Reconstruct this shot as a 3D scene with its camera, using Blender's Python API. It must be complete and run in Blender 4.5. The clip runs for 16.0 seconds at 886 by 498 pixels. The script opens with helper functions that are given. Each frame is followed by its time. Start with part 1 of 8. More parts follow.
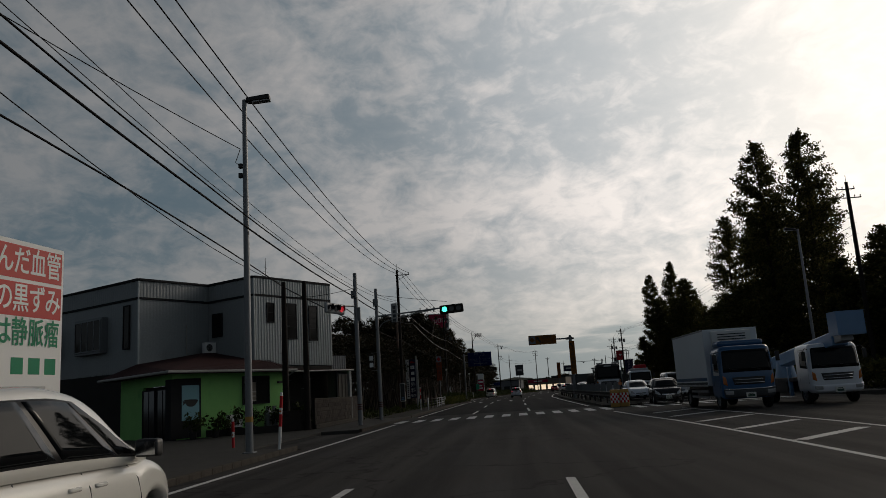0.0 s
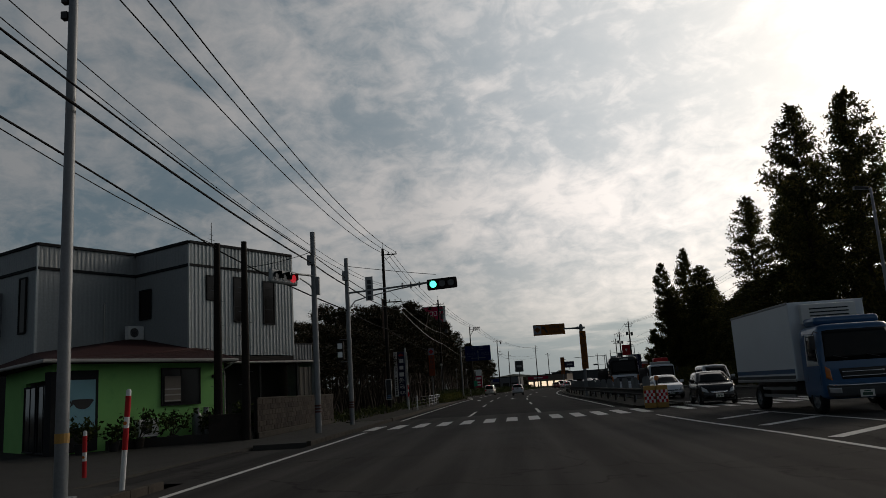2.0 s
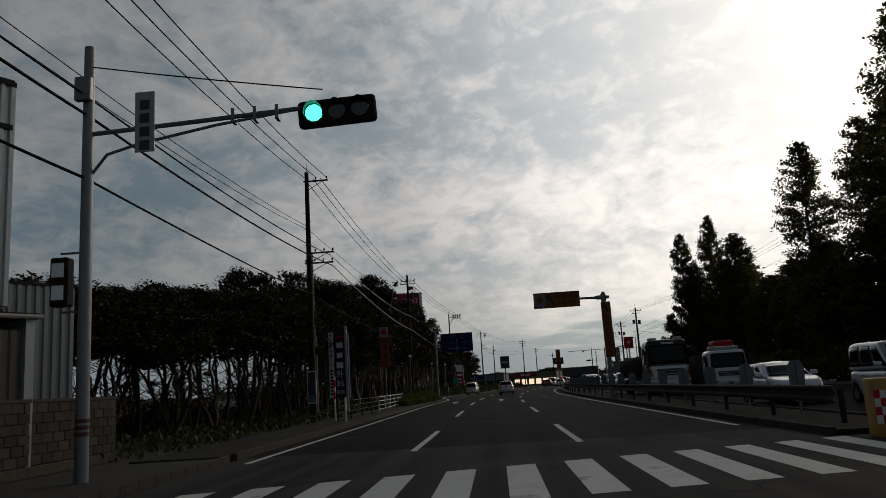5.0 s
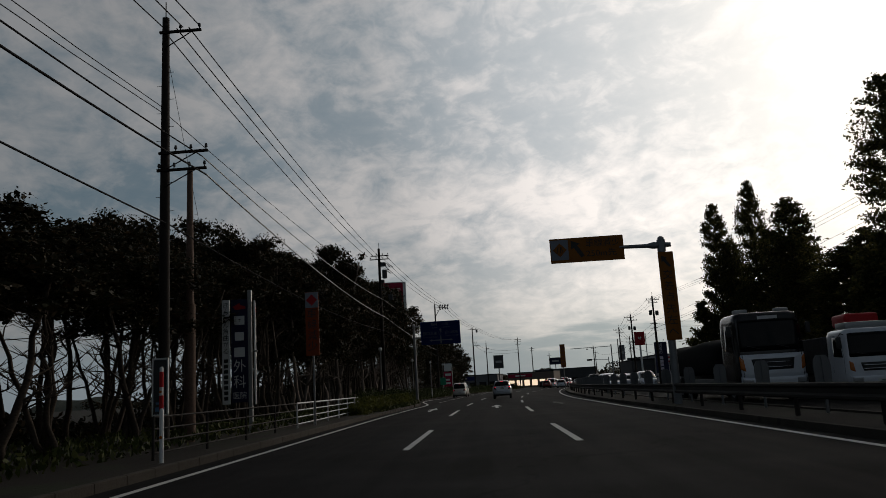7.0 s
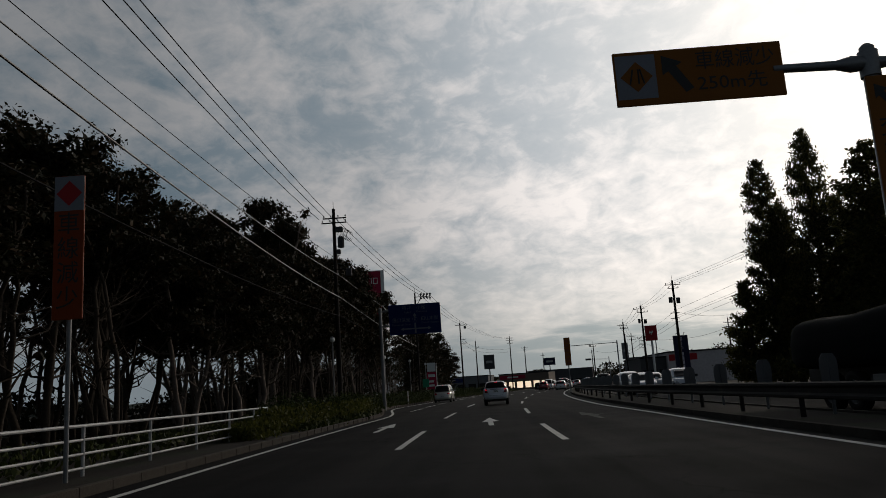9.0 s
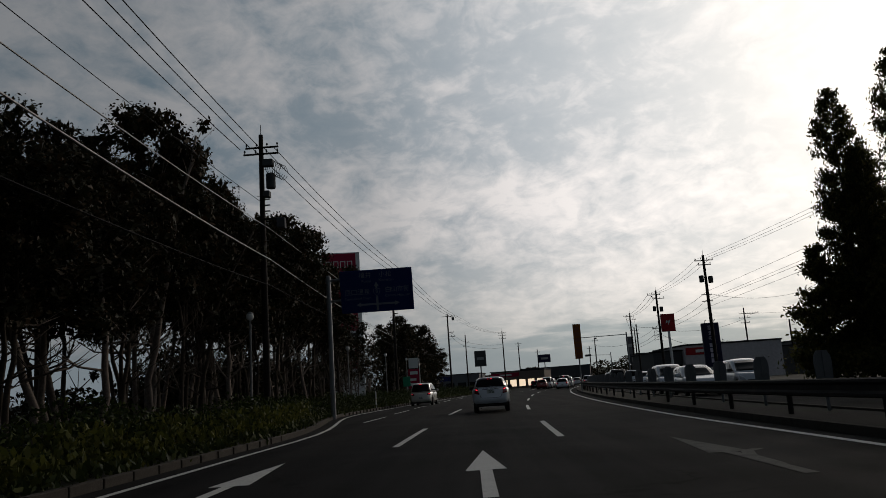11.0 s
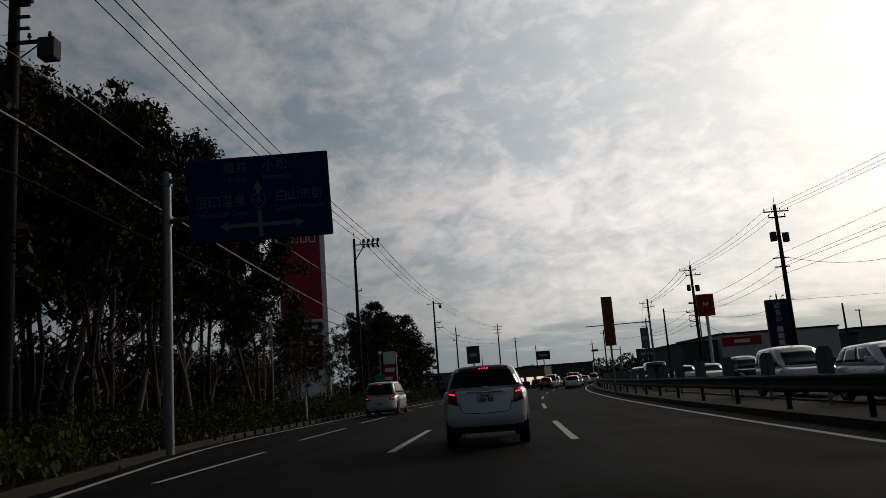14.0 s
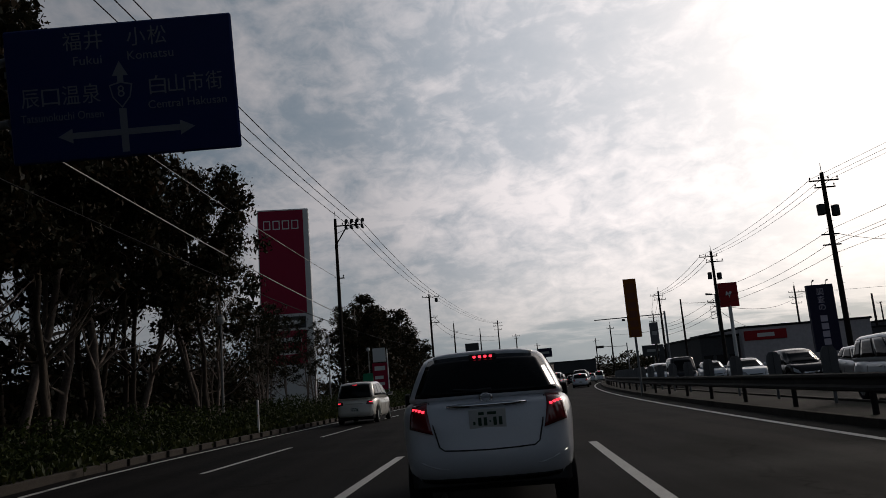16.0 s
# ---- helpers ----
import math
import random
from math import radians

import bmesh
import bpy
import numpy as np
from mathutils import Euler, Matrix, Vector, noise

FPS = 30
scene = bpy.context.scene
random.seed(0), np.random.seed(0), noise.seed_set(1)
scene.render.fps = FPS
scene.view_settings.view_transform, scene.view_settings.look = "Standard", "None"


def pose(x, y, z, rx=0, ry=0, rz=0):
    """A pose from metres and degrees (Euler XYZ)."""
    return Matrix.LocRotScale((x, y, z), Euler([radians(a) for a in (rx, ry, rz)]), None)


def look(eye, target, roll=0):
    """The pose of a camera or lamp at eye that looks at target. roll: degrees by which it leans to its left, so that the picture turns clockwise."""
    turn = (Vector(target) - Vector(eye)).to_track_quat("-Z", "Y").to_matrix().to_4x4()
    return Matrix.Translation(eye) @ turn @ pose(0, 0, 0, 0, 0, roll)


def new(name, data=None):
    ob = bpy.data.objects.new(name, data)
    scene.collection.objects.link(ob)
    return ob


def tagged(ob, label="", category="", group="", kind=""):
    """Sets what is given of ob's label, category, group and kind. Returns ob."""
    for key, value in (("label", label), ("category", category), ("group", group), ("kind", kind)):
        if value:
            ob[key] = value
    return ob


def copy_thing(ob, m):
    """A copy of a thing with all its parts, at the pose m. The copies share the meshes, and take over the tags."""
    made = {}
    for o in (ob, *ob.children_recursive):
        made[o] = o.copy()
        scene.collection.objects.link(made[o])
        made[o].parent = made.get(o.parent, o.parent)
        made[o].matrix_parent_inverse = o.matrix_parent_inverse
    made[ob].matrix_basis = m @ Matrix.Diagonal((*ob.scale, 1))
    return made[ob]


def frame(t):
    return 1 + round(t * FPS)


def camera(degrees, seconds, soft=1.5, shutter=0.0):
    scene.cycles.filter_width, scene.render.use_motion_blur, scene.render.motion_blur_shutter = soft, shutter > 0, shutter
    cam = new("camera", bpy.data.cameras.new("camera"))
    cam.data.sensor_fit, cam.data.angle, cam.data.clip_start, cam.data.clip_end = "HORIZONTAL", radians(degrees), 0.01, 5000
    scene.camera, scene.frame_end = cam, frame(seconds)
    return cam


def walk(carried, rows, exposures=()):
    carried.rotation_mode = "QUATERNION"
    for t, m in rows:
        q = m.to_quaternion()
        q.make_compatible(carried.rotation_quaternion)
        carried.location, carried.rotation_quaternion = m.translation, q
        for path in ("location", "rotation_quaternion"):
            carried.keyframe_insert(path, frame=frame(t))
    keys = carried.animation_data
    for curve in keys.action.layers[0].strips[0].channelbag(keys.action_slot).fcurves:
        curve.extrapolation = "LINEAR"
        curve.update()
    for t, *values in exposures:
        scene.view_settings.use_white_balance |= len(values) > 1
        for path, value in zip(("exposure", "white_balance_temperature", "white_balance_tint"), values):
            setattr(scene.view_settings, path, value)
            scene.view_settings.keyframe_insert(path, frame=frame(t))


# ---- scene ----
cam = camera(60.0, 16.0, soft=0.55)
EXPOSURES = [(0.0, -0.10, 6750, 12), (1.0, 0.02, 6750, 12), (4.0, 0.07, 6750, 12), (8.5, 0.0, 6650, 12), (11.5, -0.12, 6550, 12), (13.0, -0.17, 6550, 12), (14.5, -0.19, 6550, 12), (15.0, -0.17, 6500, 14), (15.5, 0.05, 6500, 16), (16.0, -0.03, 6500, 16)]
PATH = [
    (0, (-0.322, 7.422, 1.422), (-0.482, 9.382, 1.79), -3.6),
    (0.5, (-0.404, 9.479, 1.4), (-0.565, 11.438, 1.767), -3.7),
    (1, (-0.503, 11.841, 1.396), (-0.665, 13.801, 1.76), -3.7),
    (1.5, (-0.611, 14.467, 1.374), (-0.773, 16.427, 1.74), -3.7),
    (2, (-0.762, 17.21, 1.405), (-0.918, 19.171, 1.765), -3.6),
    (2.5, (-0.881, 20.339, 1.385), (-1.033, 22.3, 1.748), -3.5),
    (3, (-0.934, 23.768, 1.35), (-1.079, 25.73, 1.71), -3.5),
    (3.5, (-1.023, 27.537, 1.302), (-1.16, 29.5, 1.661), -3.5),
    (4, (-1.083, 31.498, 1.273), (-1.212, 33.461, 1.635), -3.6),
    (4.2, (-1.132, 32.878, 1.336), (-1.256, 34.842, 1.692), -3.4),
    (6.3, (-1.268, 51.725, 1.218), (-1.368, 53.691, 1.57), -3.9),
    (6.5, (-1.286, 53.225, 1.224), (-1.387, 55.191, 1.577), -3.7),
    (7, (-1.298, 57.646, 1.188), (-1.396, 59.611, 1.544), -3.4),
    (7.5, (-1.314, 62.07, 1.187), (-1.406, 64.036, 1.541), -3.4),
    (8, (-1.302, 66.361, 1.174), (-1.387, 68.327, 1.529), -3.6),
    (8.5, (-1.303, 70.668, 1.165), (-1.379, 72.634, 1.523), -3.6),
    (9, (-1.267, 74.662, 1.167), (-1.338, 76.628, 1.528), -3.7),
    (9.2, (-1.258, 76.32, 1.182), (-1.325, 78.286, 1.541), -3.9),
    (11.5, (-1.025, 94.219, 1.124), (-1.069, 96.187, 1.481), -3.8),
    (12, (-0.907, 97.678, 1.073), (-0.948, 99.645, 1.432), -3.8),
    (12.5, (-0.858, 101.33, 1.104), (-0.894, 103.297, 1.46), -4.0),
    (13, (-0.787, 104.627, 1.136), (-0.819, 106.596, 1.49), -4.1),
    (13.5, (-0.695, 107.427, 1.106), (-0.726, 109.394, 1.462), -4.3),
    (14, (-0.638, 110.255, 1.126), (-0.669, 112.223, 1.482), -4.3),
    (14.5, (-0.577, 112.7, 1.158), (-0.608, 114.667, 1.52), -4.3),
    (15, (-0.504, 114.618, 1.126), (-0.534, 116.586, 1.485), -4.3),
    (15.5, (-0.474, 116.303, 1.175), (-0.502, 118.271, 1.531), -4.4),
    (16, (-0.461, 117.789, 1.189), (-0.49, 119.757, 1.542), -4.6),
]
walk(cam, [(t, look(eye, goal, roll)) for t, eye, goal, roll in PATH], EXPOSURES)

# ---- sky and sun ----
SUN_AZ, SUN_EL = radians(41), radians(20)          # to the right of straight ahead, above the horizon
SUN_DIR = Vector((math.sin(SUN_AZ) * math.cos(SUN_EL), math.cos(SUN_AZ) * math.cos(SUN_EL), math.sin(SUN_EL)))


def ramp(tree, stops):
    n = tree.nodes.new("ShaderNodeValToRGB")
    el = n.color_ramp.elements
    while len(el) < len(stops):
        el.new(0.5)
    for e, (pos, col) in zip(el, stops):
        e.position, e.color = pos, (*col, 1.0)
    return n


def math_node(tree, op, a, b=None, clamp=False):
    n = tree.nodes.new("ShaderNodeMath")
    n.operation, n.use_clamp = op, clamp
    for k, v in enumerate((a, b)):
        if v is None:
            continue
        if isinstance(v, (int, float)):
            n.inputs[k].default_value = v
        else:
            tree.links.new(v, n.inputs[k])
    return n.outputs[0]


def mix_col(tree, fac, a, b, blend="MIX"):
    n = tree.nodes.new("ShaderNodeMix")
    n.data_type, n.blend_type = "RGBA", blend
    for slot, v in ((0, fac), (6, a), (7, b)):
        if isinstance(v, (int, float)):
            n.inputs[slot].default_value = v
        elif isinstance(v, tuple):
            n.inputs[slot].default_value = (*v, 1.0)
        else:
            tree.links.new(v, n.inputs[slot])
    return n.outputs[2]


def make_world():
    w = bpy.data.worlds.new("sky")
    scene.world = w
    w.use_nodes = True
    t = w.node_tree
    t.nodes.clear()
    out, bg = t.nodes.new("ShaderNodeOutputWorld"), t.nodes.new("ShaderNodeBackground")
    sky = t.nodes.new("ShaderNodeTexSky")
    sky.sky_type, sky.sun_disc = "NISHITA", False
    sky.sun_elevation, sky.sun_rotation = SUN_EL, SUN_AZ
    sky.air_density, sky.dust_density = 1.0, 2.0
    co = t.nodes.new("ShaderNodeTexCoord")
    sep = t.nodes.new("ShaderNodeSeparateXYZ")
    t.links.new(co.outputs["Generated"], sep.inputs[0])
    up = math_node(t, "MAXIMUM", sep.outputs[2], 0.0)
    flat = math_node(t, "ADD", up, 0.16)
    comb = t.nodes.new("ShaderNodeCombineXYZ")
    t.links.new(math_node(t, "DIVIDE", sep.outputs[0], flat), comb.inputs[0])
    t.links.new(math_node(t, "DIVIDE", sep.outputs[1], flat), comb.inputs[1])

    flat2 = math_node(t, "ADD", up, 0.42)
    comb2 = t.nodes.new("ShaderNodeCombineXYZ")
    t.links.new(math_node(t, "DIVIDE", sep.outputs[0], flat2), comb2.inputs[0])
    t.links.new(math_node(t, "DIVIDE", sep.outputs[1], flat2), comb2.inputs[1])
    t.links.new(math_node(t, "MULTIPLY", up, 0.8), comb2.inputs[2])

    def clouds(scale, detail, rough, distort, sx, rot, plane=comb):
        mp = t.nodes.new("ShaderNodeMapping")
        mp.inputs["Scale"].default_value = (sx, 1.0, 1.0)
        mp.inputs["Rotation"].default_value = (0, 0, radians(rot))
        t.links.new(plane.outputs[0], mp.inputs[0])
        n = t.nodes.new("ShaderNodeTexNoise")
        n.inputs["Scale"].default_value, n.inputs["Detail"].default_value = scale, detail
        n.inputs["Roughness"].default_value, n.inputs["Distortion"].default_value = rough, distort
        t.links.new(mp.outputs[0], n.inputs["Vector"])
        return n.outputs[0]

    big = clouds(2.1, 4.0, 0.50, 0.6, 0.62, 58, comb2)
    puffs = clouds(8.0, 6.0, 0.58, 0.7, 0.95, 20, comb2)
    fine = clouds(23.0, 6.0, 0.60, 0.4, 1.0, 60, comb2)
    streak = clouds(3.6, 7.0, 0.56, 0.22, 0.62, 58, comb)
    cover = math_node(t, "ADD", math_node(t, "MULTIPLY", big, 0.46), math_node(t, "ADD", math_node(t, "MULTIPLY", puffs, 0.40), math_node(t, "MULTIPLY", fine, 0.26)))
    thick = ramp(t, [(0.43, (0, 0, 0)), (0.49, (0.10, 0.10, 0.10)), (0.56, (0.50, 0.50, 0.50)), (0.655, (1, 1, 1))])
    t.links.new(cover, thick.inputs[0])
    # nearness to the veiled sun
    dot = t.nodes.new("ShaderNodeVectorMath")
    dot.operation = "DOT_PRODUCT"
    nrm = t.nodes.new("ShaderNodeVectorMath")
    nrm.operation = "NORMALIZE"
    t.links.new(co.outputs["Generated"], nrm.inputs[0])
    t.links.new(nrm.outputs[0], dot.inputs[0])
    dot.inputs[1].default_value = SUN_DIR
    near = math_node(t, "MAXIMUM", dot.outputs["Value"], 0.0)
    reach = ramp(t, [(0.20, (0, 0, 0)), (0.50, (0.07, 0.07, 0.07)), (0.70, (0.29, 0.29, 0.29)), (0.83, (0.68, 0.68, 0.68)), (0.94, (0.92, 0.92, 0.92)), (1.0, (1, 1, 1))])
    t.links.new(near, reach.inputs[0])
    wide = reach.outputs[0]
    tight = math_node(t, "POWER", near, 13.0)
    gap = mix_col(t, wide, (0.060, 0.097, 0.122), (0.50, 0.56, 0.605))
    veil = mix_col(t, wide, (0.170, 0.182, 0.190), (1.12, 1.07, 1.035))
    col = mix_col(t, thick.outputs[0], gap, veil)
    glow = mix_col(t, math_node(t, "MULTIPLY", tight, 0.9), col, (1.35, 1.29, 1.17))
    haze = ramp(t, [(0.0, (1, 1, 1)), (0.055, (0.62, 0.62, 0.62)), (0.20, (0, 0, 0))])
    t.links.new(up, haze.inputs[0])
    low = mix_col(t, wide, (0.16, 0.178, 0.19), (1.02, 0.97, 0.88))
    shade = mix_col(t, math_node(t, "MULTIPLY", haze.outputs[0], 0.75), glow, low)
    # a blue-grey band of distant air at the very horizon
    rim = ramp(t, [(0.0, (1, 1, 1)), (0.050, (0.88, 0.88, 0.88)), (0.070, (0.30, 0.30, 0.30)), (0.10, (0, 0, 0))])
    t.links.new(math_node(t, "ADD", up, math_node(t, "MULTIPLY", math_node(t, "SUBTRACT", streak, 0.5), 0.10)), rim.inputs[0])
    shade = mix_col(t, math_node(t, "MULTIPLY", rim.outputs[0], 0.88), shade, mix_col(t, wide, (0.15, 0.19, 0.22), (0.225, 0.315, 0.35)))
    # out of view, overhead and away from the sun, sky dimmed to darken the ground
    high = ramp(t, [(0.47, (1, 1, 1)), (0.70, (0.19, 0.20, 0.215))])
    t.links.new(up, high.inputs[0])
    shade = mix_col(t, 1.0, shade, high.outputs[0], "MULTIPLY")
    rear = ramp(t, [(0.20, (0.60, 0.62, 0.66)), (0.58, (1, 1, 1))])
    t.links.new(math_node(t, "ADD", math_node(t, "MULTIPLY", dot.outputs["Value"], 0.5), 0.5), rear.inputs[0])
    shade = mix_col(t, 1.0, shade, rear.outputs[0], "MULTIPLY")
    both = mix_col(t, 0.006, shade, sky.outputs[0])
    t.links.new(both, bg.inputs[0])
    bg.inputs[1].default_value = SKY
    t.links.new(bg.outputs[0], out.inputs[0])


SKY = 1.0
make_world()
sun = new("sun", bpy.data.lights.new("sun", "SUN"))
sun.data.energy, sun.data.angle, sun.data.color = 0.6, radians(12), (1.0, 0.9, 0.76)
sun.matrix_world = look((0, 0, 50), tuple(Vector((0, 0, 50)) - SUN_DIR))

# ---- materials ----
def surface(name, color, rough=0.6, metal=0.0, vary=0.15, scale=3.0, fine=40.0, bump=0.0, spread=0.0, coat=0.0, spec=0.5, stain=None, stain_at=0.6):
    """A surface with two scales of variation: broad stains and fine grain, with relief."""
    spec = min(spec, 0.15) if rough >= 0.75 and not metal else spec
    m = bpy.data.materials.new(name)
    m.use_nodes = True
    t = m.node_tree
    b = t.nodes["Principled BSDF"]
    b.inputs["Roughness"].default_value, b.inputs["Metallic"].default_value = rough, metal
    b.inputs["Coat Weight"].default_value = coat
    b.inputs["Coat Roughness"].default_value = 0.05
    b.inputs["Specular IOR Level"].default_value = spec
    co = t.nodes.new("ShaderNodeTexCoord")
    broad, grain = t.nodes.new("ShaderNodeTexNoise"), t.nodes.new("ShaderNodeTexNoise")
    broad.inputs["Scale"].default_value, broad.inputs["Detail"].default_value = scale, 4
    grain.inputs["Scale"].default_value, grain.inputs["Detail"].default_value = fine, 3
    for n in (broad, grain):
        t.links.new(co.outputs["Object"], n.inputs["Vector"])
    dark, light = tuple(c * (1 - vary) for c in color), tuple(min(1, c * (1 + vary)) for c in color)
    c1 = mix_col(t, broad.outputs[0], dark, light)
    g = ramp(t, [(0.3, (1 - vary * 0.8,) * 3), (0.7, (1 + vary * 0.3,) * 3)])
    t.links.new(grain.outputs[0], g.inputs[0])
    c2 = mix_col(t, 1.0, c1, g.outputs[0], "MULTIPLY")
    if stain:
        s = ramp(t, [(stain_at, (0, 0, 0)), (stain_at + 0.12, (0.8, 0.8, 0.8))])
        t.links.new(broad.outputs[0], s.inputs[0])
        c2 = mix_col(t, s.outputs[0], c2, stain)
    if spread:
        info = t.nodes.new("ShaderNodeObjectInfo")
        hsv = t.nodes.new("ShaderNodeHueSaturation")
        t.links.new(math_node(t, "ADD", math_node(t, "MULTIPLY", info.outputs["Random"], spread), 1 - spread / 2), hsv.inputs["Value"])
        t.links.new(c2, hsv.inputs["Color"])
        c2 = hsv.outputs[0]
    t.links.new(c2, b.inputs["Base Color"])
    if bump:
        bp = t.nodes.new("ShaderNodeBump")
        bp.inputs["Strength"].default_value, bp.inputs["Distance"].default_value = bump, 0.02
        t.links.new(grain.outputs[0], bp.inputs["Height"])
        t.links.new(bp.outputs[0], b.inputs["Normal"])
    return m


def lit(name, color, strength):
    m = bpy.data.materials.new(name)
    m.use_nodes = True
    b = m.node_tree.nodes["Principled BSDF"]
    b.inputs["Base Color"].default_value = (*color, 1)
    b.inputs["Emission Color"].default_value = (*color, 1)
    b.inputs["Emission Strength"].default_value = strength
    return m


def leaf_mat(name, color, color2, through_light=0.14):
    m = bpy.data.materials.new(name)
    m.use_nodes = True
    t = m.node_tree
    b = t.nodes["Principled BSDF"]
    geo = t.nodes.new("ShaderNodeNewGeometry")
    r = ramp(t, [(0.0, tuple(c * 0.5 for c in color)), (0.55, color), (1.0, color2)])
    t.links.new(geo.outputs["Random Per Island"], r.inputs[0])
    t.links.new(r.outputs[0], b.inputs["Base Color"])
    b.inputs["Roughness"].default_value = 0.6
    b.inputs["Specular IOR Level"].default_value = 0.08
    tr = t.nodes.new("ShaderNodeBsdfTranslucent")
    t.links.new(r.outputs[0], tr.inputs[0])
    mx = t.nodes.new("ShaderNodeMixShader")
    mx.inputs[0].default_value = through_light
    t.links.new(b.outputs[0], mx.inputs[1])
    t.links.new(tr.outputs[0], mx.inputs[2])
    t.links.new(mx.outputs[0], t.nodes["Material Output"].inputs[0])
    return m


def asphalt_mat(name, worn, pale):
    """Worn asphalt: fine stone grain, long wheel-track streaks, patches and cracks."""
    m = bpy.data.materials.new(name)
    m.use_nodes = True
    t = m.node_tree
    b = t.nodes["Principled BSDF"]
    co = t.nodes.new("ShaderNodeTexCoord")

    def noise_of(scale, detail, sx=1.0, sy=1.0):
        mp = t.nodes.new("ShaderNodeMapping")
        mp.inputs["Scale"].default_value = (sx, sy, 1)
        t.links.new(co.outputs["Object"], mp.inputs[0])
        n = t.nodes.new("ShaderNodeTexNoise")
        n.inputs["Scale"].default_value, n.inputs["Detail"].default_value = scale, detail
        t.links.new(mp.outputs[0], n.inputs["Vector"])
        return n.outputs[0]

    grain, patch, track = noise_of(120, 3), noise_of(0.45, 8), noise_of(1.3, 4, 1.0, 0.03)
    c = mix_col(t, patch, worn, pale)
    g = ramp(t, [(0.35, (0.72, 0.72, 0.72)), (0.7, (1.25, 1.25, 1.25))])
    t.links.new(grain, g.inputs[0])
    c = mix_col(t, 1.0, c, g.outputs[0], "MULTIPLY")
    k = ramp(t, [(0.40, (0.66, 0.66, 0.67)), (0.64, (1.2, 1.18, 1.16))])
    t.links.new(track, k.inputs[0])
    c = mix_col(t, 1.0, c, k.outputs[0], "MULTIPLY")
    vo = t.nodes.new("ShaderNodeTexVoronoi")
    vo.feature = "DISTANCE_TO_EDGE"
    vo.inputs["Scale"].default_value = 0.16
    wob = t.nodes.new("ShaderNodeTexNoise")
    wob.inputs["Scale"].default_value, wob.inputs["Detail"].default_value = 0.7, 5
    t.links.new(co.outputs["Object"], wob.inputs["Vector"])
    mv = t.nodes.new("ShaderNodeVectorMath")
    mv.operation = "MULTIPLY_ADD"
    mv.inputs[1].default_value = (3, 3, 0)
    t.links.new(wob.outputs["Color"], mv.inputs[0])
    t.links.new(co.outputs["Object"], mv.inputs[2])
    t.links.new(mv.outputs[0], vo.inputs["Vector"])
    cr = ramp(t, [(0.0, (0.45, 0.45, 0.45)), (0.006, (1, 1, 1))])
    t.links.new(vo.outputs["Distance"], cr.inputs[0])
    c = mix_col(t, 1.0, c, cr.outputs[0], "MULTIPLY")
    t.links.new(c, b.inputs["Base Color"])
    rr = ramp(t, [(0.3, (0.72,) * 3), (0.7, (0.92,) * 3)])
    t.links.new(patch, rr.inputs[0])
    t.links.new(rr.outputs[0], b.inputs["Roughness"])
    b.inputs["Specular IOR Level"].default_value = 0.03
    bp = t.nodes.new("ShaderNodeBump")
    bp.inputs["Strength"].default_value, bp.inputs["Distance"].default_value = 0.5, 0.006
    t.links.new(grain, bp.inputs["Height"])
    t.links.new(bp.outputs[0], b.inputs["Normal"])
    return m


ASPHALT = asphalt_mat("old_asphalt", (0.044, 0.043, 0.043), (0.074, 0.070, 0.066))
# Same road with its base lowered: stands in for deeper exposure past the crossing.
ASPHALT_DARKENED = asphalt_mat("newer_asphalt", (0.008, 0.008, 0.009), (0.028, 0.027, 0.026))
PAINT_LINE = surface("road_paint", (0.62, 0.62, 0.60), 0.7, vary=0.22, scale=1.5, fine=30, bump=0.2, stain=(0.16, 0.16, 0.16), stain_at=0.62)
PAINT_WORN = surface("worn_road_paint", (0.075, 0.075, 0.072), 0.8, vary=0.5, scale=2.5, fine=30, bump=0.2, stain=(0.035, 0.035, 0.035), stain_at=0.48)
CONCRETE = surface("concrete", (0.058, 0.050, 0.042), 0.9, vary=0.35, scale=2, fine=50, bump=0.3, stain=(0.025, 0.022, 0.018), stain_at=0.55)
PAVING = surface("pavement_asphalt", (0.055, 0.052, 0.048), 0.9, vary=0.3, scale=0.8, fine=60, bump=0.4, stain=(0.035, 0.04, 0.026))
SOIL = surface("soil", (0.020, 0.016, 0.013), 0.95, vary=0.4, scale=0.5, fine=12, bump=0.6, stain=(0.018, 0.025, 0.011), stain_at=0.5)
BLOCK = surface("concrete_block", (0.050, 0.041, 0.035), 0.92, vary=0.4, scale=1.6, fine=35, bump=0.5, spread=0.7, stain=(0.022, 0.018, 0.015), stain_at=0.52)
MORTAR = surface("mortar", (0.022, 0.020, 0.018), 0.95, vary=0.2, scale=3, fine=40, bump=0.3)
STEEL_GREY = surface("galvanised_steel", (0.20, 0.21, 0.22), 0.5, 0.55, vary=0.14, scale=2.5, fine=25, bump=0.05)
POLE_CONC = surface("pole_concrete", (0.26, 0.255, 0.25), 0.85, vary=0.18, scale=2, fine=35, bump=0.2)
POLE_DARK = surface("dark_pole", (0.020, 0.016, 0.014), 0.8, vary=0.3, scale=2, fine=25, bump=0.3)
POLE_RUST = surface("brown_pole", (0.13, 0.085, 0.065), 0.75, vary=0.35, scale=2.2, fine=20, bump=0.2, stain=(0.06, 0.045, 0.04))
WHITE_POLE = surface("pale_pole_paint", (0.40, 0.41, 0.42), 0.45, vary=0.1, scale=2, fine=30)
